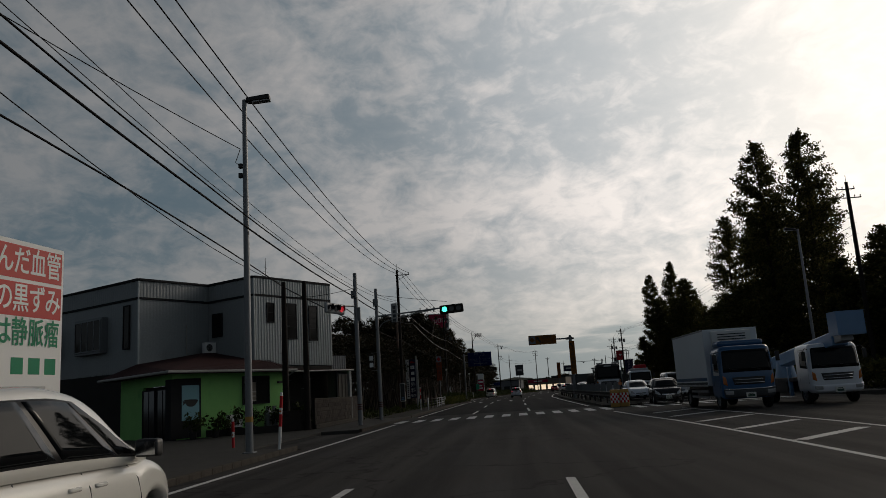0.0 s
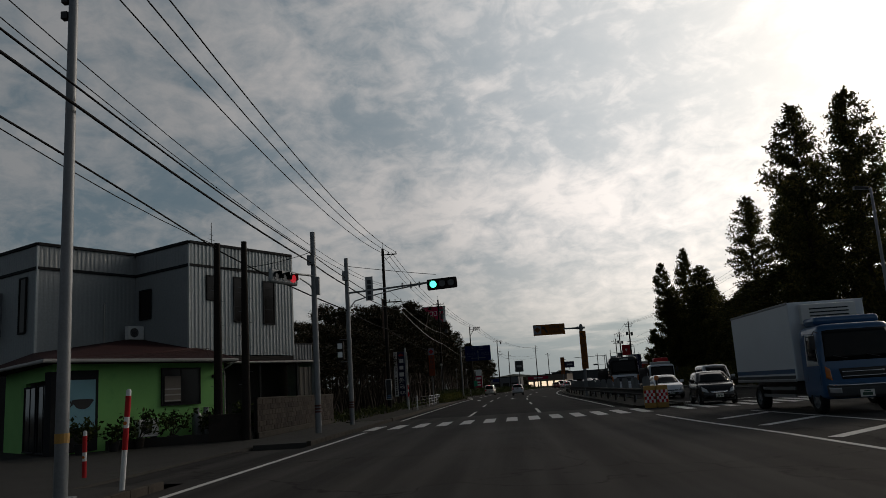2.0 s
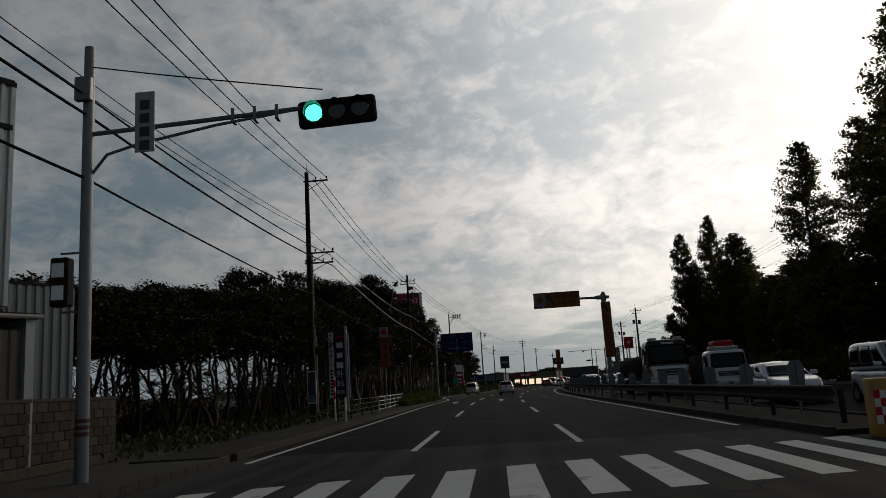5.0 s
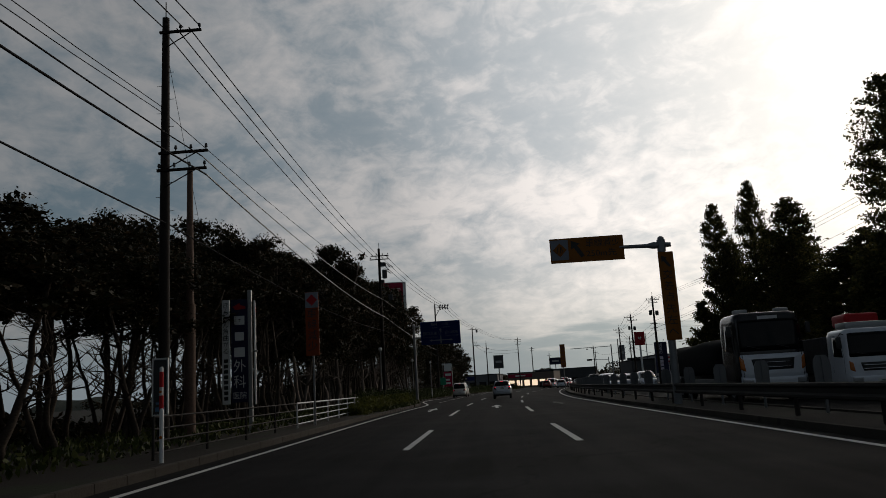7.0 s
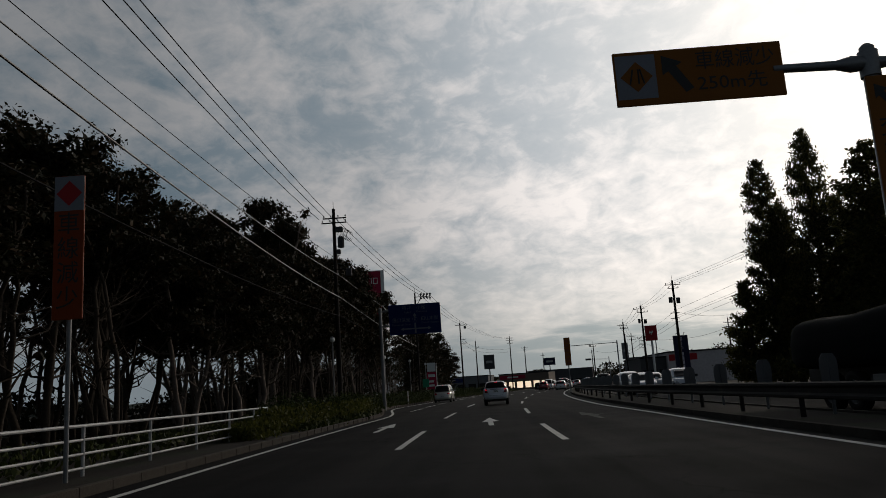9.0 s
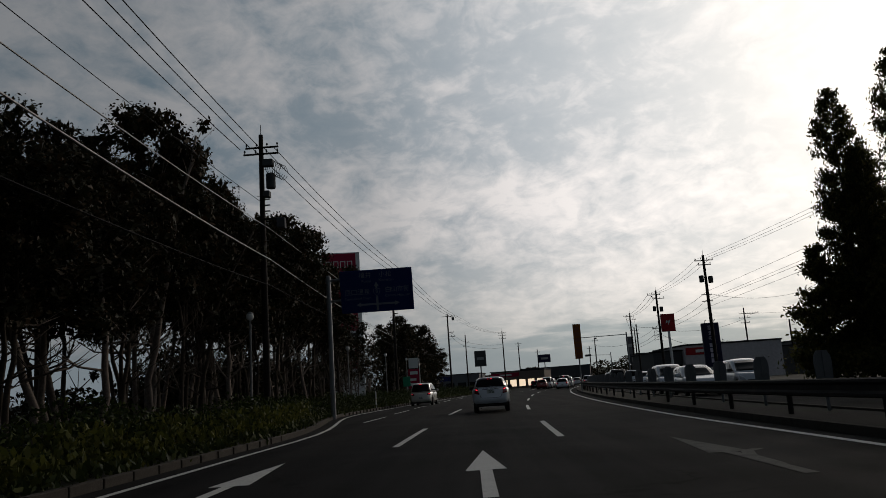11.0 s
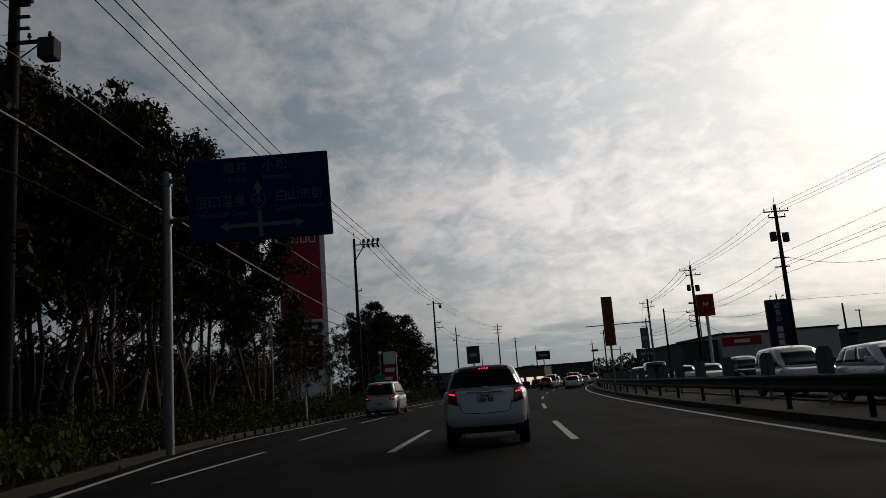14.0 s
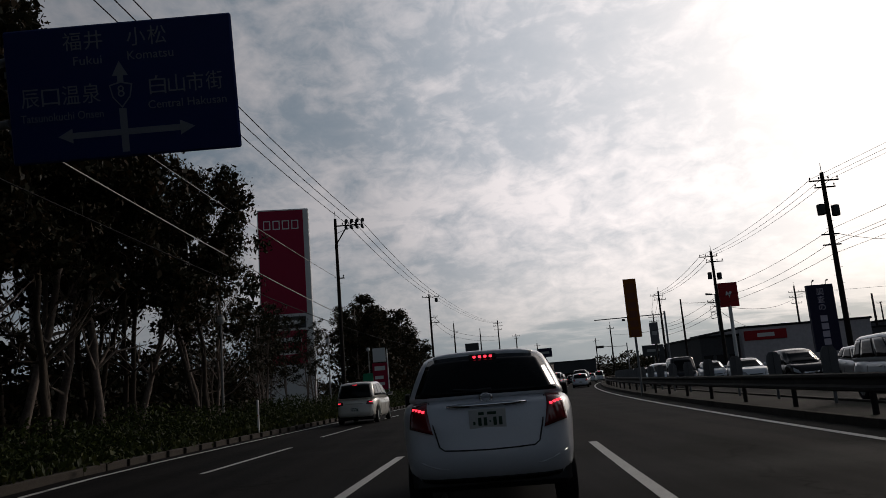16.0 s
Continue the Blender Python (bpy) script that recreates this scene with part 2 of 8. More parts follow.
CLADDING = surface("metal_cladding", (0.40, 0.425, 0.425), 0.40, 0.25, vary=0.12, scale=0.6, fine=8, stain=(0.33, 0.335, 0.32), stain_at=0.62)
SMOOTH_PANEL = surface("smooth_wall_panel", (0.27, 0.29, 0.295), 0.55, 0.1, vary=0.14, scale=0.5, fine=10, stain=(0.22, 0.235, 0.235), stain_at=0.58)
TRIM_DARK = surface("dark_trim", (0.016, 0.017, 0.019), 0.75, vary=0.15)
ROOF_MAROON = surface("maroon_roof", (0.040, 0.013, 0.013), 0.8, spec=0.2, vary=0.25, scale=1.2, fine=16, bump=0.2)
GREEN_WALL = surface("green_render", (0.24, 0.53, 0.17), 0.85, vary=0.16, scale=0.8, fine=60, bump=0.15, stain=(0.15, 0.36, 0.12), stain_at=0.60)
GUTTER = surface("pale_gutter", (0.33, 0.32, 0.30), 0.5, vary=0.1)
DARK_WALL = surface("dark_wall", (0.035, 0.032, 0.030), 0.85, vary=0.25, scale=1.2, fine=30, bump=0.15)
GLASS_DARK = surface("window_glass", (0.010, 0.009, 0.009), 0.10, vary=0.1, coat=0.0, spec=0.18)
CAR_GLASS = surface("car_glass", (0.006, 0.007, 0.008), 0.03, vary=0.05, spec=0.16)
CAR_WHITE = surface("white_car_paint", (0.70, 0.73, 0.78), 0.28, vary=0.02, scale=1, coat=0.8)
CAR_PEARL = surface("pearl_car_paint", (0.74, 0.72, 0.66), 0.25, vary=0.02, scale=1, coat=0.8)
CAR_BLACK = surface("black_car_paint", (0.008, 0.008, 0.010), 0.25, vary=0.05, coat=0.4, spec=0.3)
CAR_SILVER = surface("silver_car_paint", (0.42, 0.43, 0.45), 0.3, 0.6, vary=0.03, coat=0.8)
CAR_RED = surface("dark_red_paint", (0.22, 0.02, 0.02), 0.3, vary=0.05, coat=0.6)
TRUCK_BLUE = surface("blue_truck_paint", (0.010, 0.080, 0.20), 0.3, vary=0.08, coat=0.6)
PALE_BLUE = surface("pale_blue_paint", (0.10, 0.22, 0.40), 0.4, vary=0.1, coat=0.3)
TRUCK_BOX = surface("box_panel", (0.62, 0.66, 0.70), 0.4, 0.1, vary=0.07, scale=0.7)
RUBBER = surface("rubber", (0.012, 0.012, 0.012), 0.85, vary=0.2, bump=0.2)
BLACK_PLASTIC = surface("black_plastic", (0.014, 0.014, 0.015), 0.5, vary=0.1)
RIM = surface("alloy_rim", (0.45, 0.46, 0.47), 0.3, 0.8, vary=0.06)
CHROME = surface("chrome", (0.65, 0.66, 0.68), 0.12, 1.0, vary=0.03)
LAMP_RED = surface("red_lamp_lens", (0.15, 0.008, 0.011), 0.12, vary=0.05, coat=0.8)
LAMP_CLEAR = surface("clear_lamp_lens", (0.5, 0.51, 0.52), 0.08, 0.4, vary=0.05, coat=1.0)
LAMP_AMBER = surface("amber_lamp_lens", (0.5, 0.14, 0.02), 0.15, vary=0.05, coat=0.6)
BRAKE_GLOW = lit("brake_light", (1.0, 0.03, 0.05), 3.0)
GREEN_GLOW = lit("green_signal", (0.05, 0.95, 0.55), 2.6)
RED_GLOW = lit("red_signal", (0.9, 0.04, 0.06), 0.35)
HEAD_GLOW = lit("headlight", (1.0, 0.93, 0.82), 6.0)
WARM_GLOW = lit("shop_window_light", (1.0, 0.80, 0.56), 0.9)
PLATE = surface("number_plate_face", (0.62, 0.63, 0.61), 0.5, vary=0.04)
PLATE_INK = surface("plate_ink", (0.02, 0.06, 0.035), 0.6, vary=0.05)
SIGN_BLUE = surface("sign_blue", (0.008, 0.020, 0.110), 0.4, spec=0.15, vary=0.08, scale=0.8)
SIGN_WHITE = surface("sign_white", (0.66, 0.67, 0.66), 0.45, spec=0.15, vary=0.06, scale=1)
BOARD_WHITE = surface("board_white", (0.84, 0.84, 0.82), 0.5, spec=0.3, vary=0.05, scale=0.8)
BOARD_RED = surface("board_red", (0.52, 0.022, 0.018), 0.5, spec=0.3, vary=0.06, scale=0.8)
SIGN_YELLOW = surface("sign_yellow", (0.22, 0.078, 0.008), 0.5, spec=0.15, vary=0.12, scale=0.9)
SIGN_ORANGE = surface("sign_orange", (0.22, 0.040, 0.010), 0.5, spec=0.15, vary=0.12, scale=0.9)
SIGN_BLACK = surface("sign_ink", (0.012, 0.012, 0.012), 0.6, vary=0.1)
SIGN_NAVY = surface("sign_navy", (0.018, 0.018, 0.05), 0.45, spec=0.15, vary=0.1)
SIGN_RED = surface("sign_red", (0.34, 0.016, 0.022), 0.45, spec=0.15, vary=0.08)
SIGN_CRIMSON = surface("store_tower_red", (0.30, 0.012, 0.045), 0.45, spec=0.15, vary=0.08, scale=0.3)
SIGN_GREEN = surface("sign_green", (0.02, 0.25, 0.13), 0.5, spec=0.15, vary=0.08)
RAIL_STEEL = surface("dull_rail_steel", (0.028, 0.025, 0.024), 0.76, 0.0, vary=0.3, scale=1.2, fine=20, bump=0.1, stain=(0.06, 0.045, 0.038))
# White sign sheeting greyed to carry the shade on faces turned from the sun.
SIGN_WHITE_DIM = surface("sign_reflective_white", (0.16, 0.175, 0.21), 0.5, vary=0.12, scale=0.8)
PANEL_GREY = surface("glare_plate_grey", (0.14, 0.145, 0.15), 0.6, vary=0.2, scale=2)
SIGN_AMBER = surface("faded_amber_sign", (0.28, 0.092, 0.012), 0.5, spec=0.15, vary=0.12)
SIGN_RUST = surface("faded_red_sign", (0.20, 0.05, 0.014), 0.5, vary=0.12)
SIGN_PALE = surface("pale_lilac_print", (0.52, 0.48, 0.58), 0.6, vary=0.06)
SIGN_BACK = surface("sign_back", (0.33, 0.34, 0.34), 0.45, 0.4, vary=0.1)
BAND_FADED = surface("faded_band", (0.10, 0.045, 0.04), 0.6, spec=0.15, vary=0.3)
RED_PAINT = surface("red_band", (0.45, 0.02, 0.025), 0.45, spec=0.15, vary=0.1)
CUSHION = surface("yellow_cushion", (0.42, 0.23, 0.05), 0.6, vary=0.15, stain=(0.2, 0.13, 0.06))
CABLE = surface("cable_sheath", (0.012, 0.012, 0.013), 0.9, spec=0.1, vary=0.1)
# Black cable painted grey: the sky's glint is put into the colour.
CABLE_GLINT = surface("pale_cable_sheath", (0.11, 0.11, 0.11), 0.5, vary=0.15)
POSTER_TEAL = surface("faded_teal_print", (0.16, 0.36, 0.42), 0.5, vary=0.12, scale=1.5)
BARK = surface("bark", (0.058, 0.046, 0.036), 0.95, vary=0.4, scale=1.5, fine=14, bump=0.8, spread=0.5)
BARK_PALE = surface("pale_bark", (0.16, 0.13, 0.11), 0.9, vary=0.4, scale=1.5, fine=14, bump=0.6, spread=0.5)
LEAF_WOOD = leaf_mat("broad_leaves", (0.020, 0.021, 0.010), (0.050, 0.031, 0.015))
LEAF_CONE = leaf_mat("feathery_leaves", (0.064, 0.068, 0.022), (0.14, 0.115, 0.036), 0.5)
LEAF_TALL = leaf_mat("tall_grass", (0.075, 0.085, 0.018), (0.13, 0.125, 0.03), 0.3)
LEAF_HEDGE = leaf_mat("hedge_leaves", (0.024, 0.038, 0.010), (0.066, 0.080, 0.018))
LEAF_GRASS = leaf_mat("verge_grass", (0.036, 0.050, 0.014), (0.08, 0.085, 0.025))
SHUTTER = surface("beige_shutter", (0.16, 0.135, 0.11), 0.7, vary=0.15, scale=1.5, fine=20)
TARPAULIN = surface("tarpaulin", (0.007, 0.008, 0.009), 0.9, spec=0.05, vary=0.3, scale=1.5, fine=15, bump=0.3)
HILL = surface("far_woods", (0.045, 0.055, 0.045), 0.95, vary=0.4, scale=0.05, fine=0.5, bump=0.5)
FAR_GREY = surface("far_wall", (0.14, 0.145, 0.155), 0.8, vary=0.15, scale=0.2, fine=3)
FAR_PALE = surface("pale_far_wall", (0.50, 0.47, 0.48), 0.8, vary=0.18, scale=0.25, fine=3)
FAR_DARK = surface("far_dark_wall", (0.07, 0.072, 0.075), 0.8, vary=0.2, scale=0.2, fine=3)
FAR_WARM = surface("far_warm_wall", (0.16, 0.13, 0.11), 0.8, vary=0.15, scale=0.2, fine=3)

# ---- building helpers ----
def part(name, bm, material, parent=None, label="", smooth=False, m=None):
    """Links a bmesh as ONE mesh object, under a thing or a part."""
    me = bpy.data.meshes.new(name)
    bm.to_mesh(me)
    bm.free()
    me.materials.append(material)
    if smooth:
        me.polygons.foreach_set("use_smooth", [True] * len(me.polygons))
        if smooth != "all":
            me.set_sharp_from_angle(angle=radians(38))
    ob = new(name, me)
    if parent:
        ob.parent = parent
    if m:
        ob.matrix_basis = m
    if label:
        ob["label"] = label
    return ob


def again(name, ob, m, parent=None):
    """Another object on the same mesh."""
    o = new(name, ob.data)
    o.parent = parent if parent else ob.parent
    o.matrix_basis = m
    return o


def thing(name, label, category, group="", kind="", m=None):
    ob = new(name)
    ob.empty_display_size = 0.3
    if m:
        ob.matrix_basis = m
    return tagged(ob, label, category, group, kind)


def box(x0, x1, y0, y1, z0, z1, bevel=0.0, bm=None, seg=1):
    own = bm is None
    b = bmesh.new()
    g = bmesh.ops.create_cube(b, size=1.0)
    bmesh.ops.transform(b, matrix=Matrix.Translation(((x0 + x1) / 2, (y0 + y1) / 2, (z0 + z1) / 2)) @ Matrix.Diagonal((abs(x1 - x0), abs(y1 - y0), abs(z1 - z0), 1)), verts=g["verts"])
    if bevel:
        bmesh.ops.bevel(b, geom=b.edges[:], offset=bevel, segments=seg, affect="EDGES", profile=0.6)
    if own:
        return b
    return join(bm, b)


def join(bm, other, m=None):
    if m:
        bmesh.ops.transform(other, matrix=m, verts=other.verts)
    base = [bm.verts.new(v.co) for v in other.verts]
    other.verts.index_update()
    for f in other.faces:
        try:
            bm.faces.new([base[v.index] for v in f.verts])
        except ValueError:
            pass
    other.free()
    return bm


def tube(pts, radii, seg=8, bm=None, caps=True):
    """A tube along points, with a radius for all or for each."""
    bm = bm or bmesh.new()
    pts = [Vector(p) for p in pts]
    if isinstance(radii, (int, float)):
        radii = [radii] * len(pts)
    rings = []
    side = None
    for k, p in enumerate(pts):
        d = (pts[min(k + 1, len(pts) - 1)] - pts[max(k - 1, 0)]).normalized()
        if side is None or abs(side.dot(d)) > 0.98:
            side = d.orthogonal().normalized()
        side = (side - d * side.dot(d)).normalized()
        other = d.cross(side)
        rings.append([bm.verts.new(p + radii[k] * (math.cos(a) * side + math.sin(a) * other)) for a in (2 * math.pi * j / seg for j in range(seg))])
    for a, b in zip(rings, rings[1:]):
        for j in range(seg):
            bm.faces.new((a[j], a[(j + 1) % seg], b[(j + 1) % seg], b[j]))
    if caps:
        bm.faces.new(rings[0][::-1])
        bm.faces.new(rings[-1])
    return bm


def prism(outline, depth, bm=None, m=None):
    """A plate: an outline in x, z, given depth along y."""
    b = bmesh.new()
    front = [b.verts.new((x, 0, z)) for x, z in outline]
    back = [b.verts.new((x, depth, z)) for x, z in outline]
    b.faces.new(front)
    b.faces.new(back[::-1])
    n = len(front)
    for k in range(n):
        b.faces.new((front[k], back[k], back[(k + 1) % n], front[(k + 1) % n]))
    bmesh.ops.recalc_face_normals(b, faces=b.faces)
    if m:
        bmesh.ops.transform(b, matrix=m, verts=b.verts)
    return join(bm, b) if bm else b


def disc(x, y, z, r, depth, seg=24):
    return prism([(x + r * math.cos(2 * math.pi * k / seg), z + r * math.sin(2 * math.pi * k / seg)) for k in range(seg)], depth, m=Matrix.Translation((0, y, 0)))


def sag(a, b, drop, n=14):
    a, b = Vector(a), Vector(b)
    return [a.lerp(b, k / n) - Vector((0, 0, drop * 4 * (k / n) * (1 - k / n))) for k in range(n + 1)]


def words(name, text, size, material, parent, m, spacing=1.0, width=None, vertical=False, bold=0.0):
    """Raised lettering in the built-in font: a flat mesh facing -y, centred on its place."""
    cu = bpy.data.curves.new(name, "FONT")
    cu.body = "\n".join(text) if vertical else text
    cu.size, cu.align_x, cu.align_y = size, "CENTER", "CENTER"
    cu.space_character = spacing
    if vertical:
        cu.space_line = spacing
    cu.extrude, cu.offset = 0.002, bold
    cu.resolution_u = 3
    ob = bpy.data.objects.new(name, cu)
    scene.collection.objects.link(ob)
    dg = bpy.context.evaluated_depsgraph_get()
    me = bpy.data.meshes.new_from_object(ob.evaluated_get(dg))
    bpy.data.objects.remove(ob)
    me.transform(pose(0, 0, 0, 90, 0, 0))
    if width and len(me.vertices):
        xs = [v.co.x for v in me.vertices]
        k = width / max(1e-4, max(xs) - min(xs))
        me.transform(Matrix.Diagonal((k, 1, 1, 1)))
    me.materials.clear()
    me.materials.append(material)
    o = new(name, me)
    o.parent = parent
    o.matrix_basis = m
    return o


def bars(name, rects, material, parent, y=-0.004):
    """Plain bars: rectangles x0, x1, z0, z1 on a face."""
    for x0, x1, z0, z1 in rects:
        one = part(name, box(x0, x1, y, y + 0.003, z0, z1), material, parent)
    return one


def nip(y):
    """How far the median's edge draws in towards the lanes past the arrows."""
    s = min(1.0, max(0.0, (y - 100.0) / 14.0))
    return -0.25 * s * s * (3 - 2 * s)


def off(y):
    """How far the road has bent to the right at y."""
    if y < 88:
        return 0.0
    return 0.00072 * (y - 88) ** 2 if y < 330 else 0.00072 * 242 ** 2 + 0.3485 * (y - 330)


def widen(y):
    """How far the left edge steps out for the turning lane."""
    s = max(0.0, min(1.0, (y - 112) / 24))
    return -2.9 * s * s * (3 - 2 * s)


def strip(x0, x1, y0, y1, z, step=4.0, bend=True, bm=None, thick=0.0, out0=0.0, out1=0.0):
    """A strip of the road from y0 to y1, between two offsets from its line."""
    bm = bm or bmesh.new()
    n = max(1, int(math.ceil((y1 - y0) / step)))
    prev = None
    for k in range(n + 1):
        y = y0 + (y1 - y0) * k / n
        o = off(y) if bend else 0.0
        xa, xb = x0 + o + out0 * widen(y), x1 + o + out1 * widen(y)
        row = [bm.verts.new((xa, y, z)), bm.verts.new((xb, y, z))]
        if thick:
            row += [bm.verts.new((xb, y, z - thick)), bm.verts.new((xa, y, z - thick))]
        if prev:
            m = len(row)
            for j in range(m if thick else 1):
                bm.faces.new((prev[j], prev[(j + 1) % m], row[(j + 1) % m], row[j]))
        elif thick:
            bm.faces.new(row)
        prev = row
    if thick:
        bm.faces.new(prev[::-1])
        bmesh.ops.recalc_face_normals(bm, faces=bm.faces)
    return bm

# ---- ground, road and its markings ----
ground = tagged(part("ground", strip(-1500, 1500, -300, 2500, -0.14, step=700, bend=False), SOIL), "bare soil and rough grass stretching to the horizon", "ground", kind="structure")


def make_road():
    bm = strip(-6.96, 17.6, -120, 57.0, 0.0, step=4.0, out0=1.0)
    road = tagged(part("road", bm, ASPHALT), "worn dark asphalt road bending gently to one side", "road", kind="structure")
    part("newer_surface", strip(-6.96, 17.6, 57.0, 520, 0.0, step=4.0, out0=1.0), ASPHALT_DARKENED, road, "the same asphalt, coloured darker beyond the crossing")
    b2 = strip(17.6, 60, 14, 47, -0.004, step=40, bend=False)
    part("side_road", b2, ASPHALT, road)
    b3 = strip(-40, -6.9, 31.5, 39.5, -0.004, step=40, bend=False)
    part("side_road", b3, ASPHALT, road)
    return road


road = make_road()


def mark(x0, x1, y0, y1, bm=None, z=0.006):
    return strip(x0, x1, y0, y1, z, step=3.0, bm=bm)


def line_mark(pts, w, z=0.006):
    """A painted line of even width through points on the ground."""
    bm = bmesh.new()
    pts = [Vector((x, y, z)) for x, y in pts]
    rows = []
    for k, p in enumerate(pts):
        d = (pts[min(k + 1, len(pts) - 1)] - pts[max(k - 1, 0)]).normalized()
        n = Vector((-d.y, d.x, 0)) * w / 2
        rows.append((bm.verts.new(p + n), bm.verts.new(p - n)))
    for a, b in zip(rows, rows[1:]):
        bm.faces.new((a[0], a[1], b[1], b[0]))
    bmesh.ops.recalc_face_normals(bm, faces=bm.faces)
    return bm


def make_markings():
    edge = mark(-6.48, -6.33, -60, 46.2)
    strip(-6.48, -6.33, 55.5, 240, 0.006, step=3.0, bm=edge, out0=1.0, out1=1.0)
    part("edge_line", edge, PAINT_LINE, road)
    inner = line_mark([(4.295 + off(y) + nip(y), y) for y in (58.5 + 3.0 * k for k in range(81))], 0.15)
    part("edge_line", inner, PAINT_LINE, road)
    for x in (-3.08, 0.42):
        for y0 in (-40, -22, -4, 13, 56.3, 73.5, 91.1, 107.3, 125.2, 142.5, 159.8, 177.1, 194.4, 211.7, 229, 246.3, 263.6, 281, 298):
            sx = -0.07 if y0 == 125.2 else 0.0
            part("lane_dash", mark(x + sx - 0.075, x + sx + 0.075, y0, y0 + 7.0), PAINT_LINE, road)
    for k in range(6):
        y0 = 122.5 + 9.4 * k
        part("lane_dash", mark(-6.5 - 0.25 * min(k, 4), -6.37 - 0.25 * min(k, 4), y0, y0 + 5.5), PAINT_LINE, road)
    # zebra crossing, set a little askew
    for k in range(24):
        x = -6.75 + 0.93 * k
        near, far = 48.0 + 0.22 * (x + 4.1), 50.6 + 0.32 * (x + 6.5)
        if 5.0 < x < 6.2:
            continue
        bm = bmesh.new()
        bm.faces.new([bm.verts.new(c) for c in ((x, near, 0.006), (x + 0.46, near + 0.1, 0.006), (x + 0.46, far + 0.15, 0.006), (x, far, 0.006))])
        part("zebra_stripe", bm, PAINT_LINE, road)
    # guide lines across the junction
    part("guide_line", line_mark([(4.45, 47), (4.7, 41), (5.1, 35), (5.25, 30), (5.3, 24), (5.2, 5)], 0.15), PAINT_LINE, road)
    part("guide_line", line_mark([(7.6, 46), (8.2, 38), (8.4, 30), (8.2, 16)], 0.15), PAINT_LINE, road)
    for y in (20.0, 24.5, 29.0, 33.5, 38.0, 42.0):
        part("hatch_line", line_mark([(5.5, y), (7.9, y + 2.6)], 0.32), PAINT_LINE, road)
    part("stop_line", line_mark([(7.0, 58.4), (16.8, 61.0)], 0.4), PAINT_LINE, road)
    # straight-on and turning arrows
    for x, y in ((-1.0, 105.0), (2.46, 105.3), (-4.62, 105.0)):
        bm = prism([(-0.085, -6.0), (0.085, -6.0), (0.085, -3.3), (0.29, -3.3), (0, 0), (-0.29, -3.3), (-0.085, -3.3)], 0.002, m=pose(x, y, 0.007, -90, 0, 0))
        part("arrow_mark", bm, PAINT_LINE if x < 0 else PAINT_WORN, road)
    part("arrow_mark", line_mark([(2.48, 100.2), (2.52, 101.3), (2.68, 101.9), (2.95, 102.2)], 0.17, 0.0105), PAINT_WORN, road)


make_markings()


def make_kerbs():
    paths = ((-8.75, -6.95, -60, 30.5), (-8.9, -6.95, 40.5, 56.0))
    for k, (x0, x1, y0, y1) in enumerate(paths):
        pv = tagged(part("pavement", strip(x0 + 0.15, x1 - 0.15, y0, y1, 0.10, thick=0.2), PAVING), "patched grey asphalt pavement with weeds at its edge", "pavement", kind="structure")
        y = y0
        kerb = None
        while y < y1 - 0.05:
            if kerb is None:
                kerb = part("kerb_stone", box(x1 - 0.15, x1, 0.005, 0.595, -0.1, 0.14, 0.012), CONCRETE, pv, m=pose(0, y, 0))
            elif y > -6:
                again("kerb_stone", kerb, pose(0, y, 0), pv)
            y += 0.6
    verge = tagged(part("pavement", strip(-9.4, -7.12, 56.6, 260, 0.09, thick=0.2, out0=1.3, out1=1.0), SOIL), "narrow grassy verge behind a concrete kerb", "pavement", kind="structure")
    n = 0
    y = 56.6
    while y < 190:
        o = off(y + 0.5) + widen(y + 0.5)
        part("kerb_stone", box(-7.12 + o, -6.97 + o, y + 0.002, y + 0.998, -0.1, 0.15, 0.012), CONCRETE, verge) if n == 0 else again("kerb_stone", bpy.data.objects["kerb_run"], pose(o, y - 56.6, 0, 0, 0, 0), verge)
        if n == 0:
            verge.children[-1].name = "kerb_run"
        n += 1
        y += 1.0
    yard = tagged(part("pavement", strip(-40, -8.9, -60, 62, 0.05, bend=False, step=30, thick=0.15), PAVING), "cracked yard paving in front of the house", "pavement", kind="structure")
    med = tagged(part("median", strip(4.85, 6.9, 54.5, 330, 0.10, thick=0.2), SOIL), "raised central strip of bare soil between concrete kerbs", "median", kind="structure")
    part("kerb", strip(4.72, 4.86, 54.5, 330, 0.15, thick=0.25), CONCRETE, med)
    part("kerb", strip(6.89, 7.03, 54.5, 330, 0.15, thick=0.25), CONCRETE, med)
    tagged(part("pavement", strip(17.6, 20.5, 52, 330, 0.12, thick=0.25), PAVING), "grey pavement on the far side of the road", "pavement", kind="structure")


make_kerbs()

# ---- the house on the corner ----
def ribbed(a, b, z0, z1, pitch=0.21, depth=0.045, wave=0.35):
    """A wall of ribbed metal sheet between two points in plan; outside is to the right of a -> b."""
    bm = bmesh.new()
    a, b = Vector((*a, 0)), Vector((*b, 0))
    d = (b - a).normalized()
    n = Vector((d.y, -d.x, 0))
    length = (b - a).length
    pts = []
    s = 0.0
    while s < length:
        for f, o in ((0, 0), (wave, 0), (wave + 0.13, depth), (0.87, depth)):
            if s + f * pitch < length:
                pts.append(a + d * (s + f * pitch) + n * o)
        s += pitch
    pts.append(b)
    prev = None
    for p in pts:
        row = (bm.verts.new(p + Vector((0, 0, z0))), bm.verts.new(p + Vector((0, 0, z1))))
        if prev:
            bm.faces.new((prev[0], row[0], row[1], prev[1]))
        prev = row
    return bm


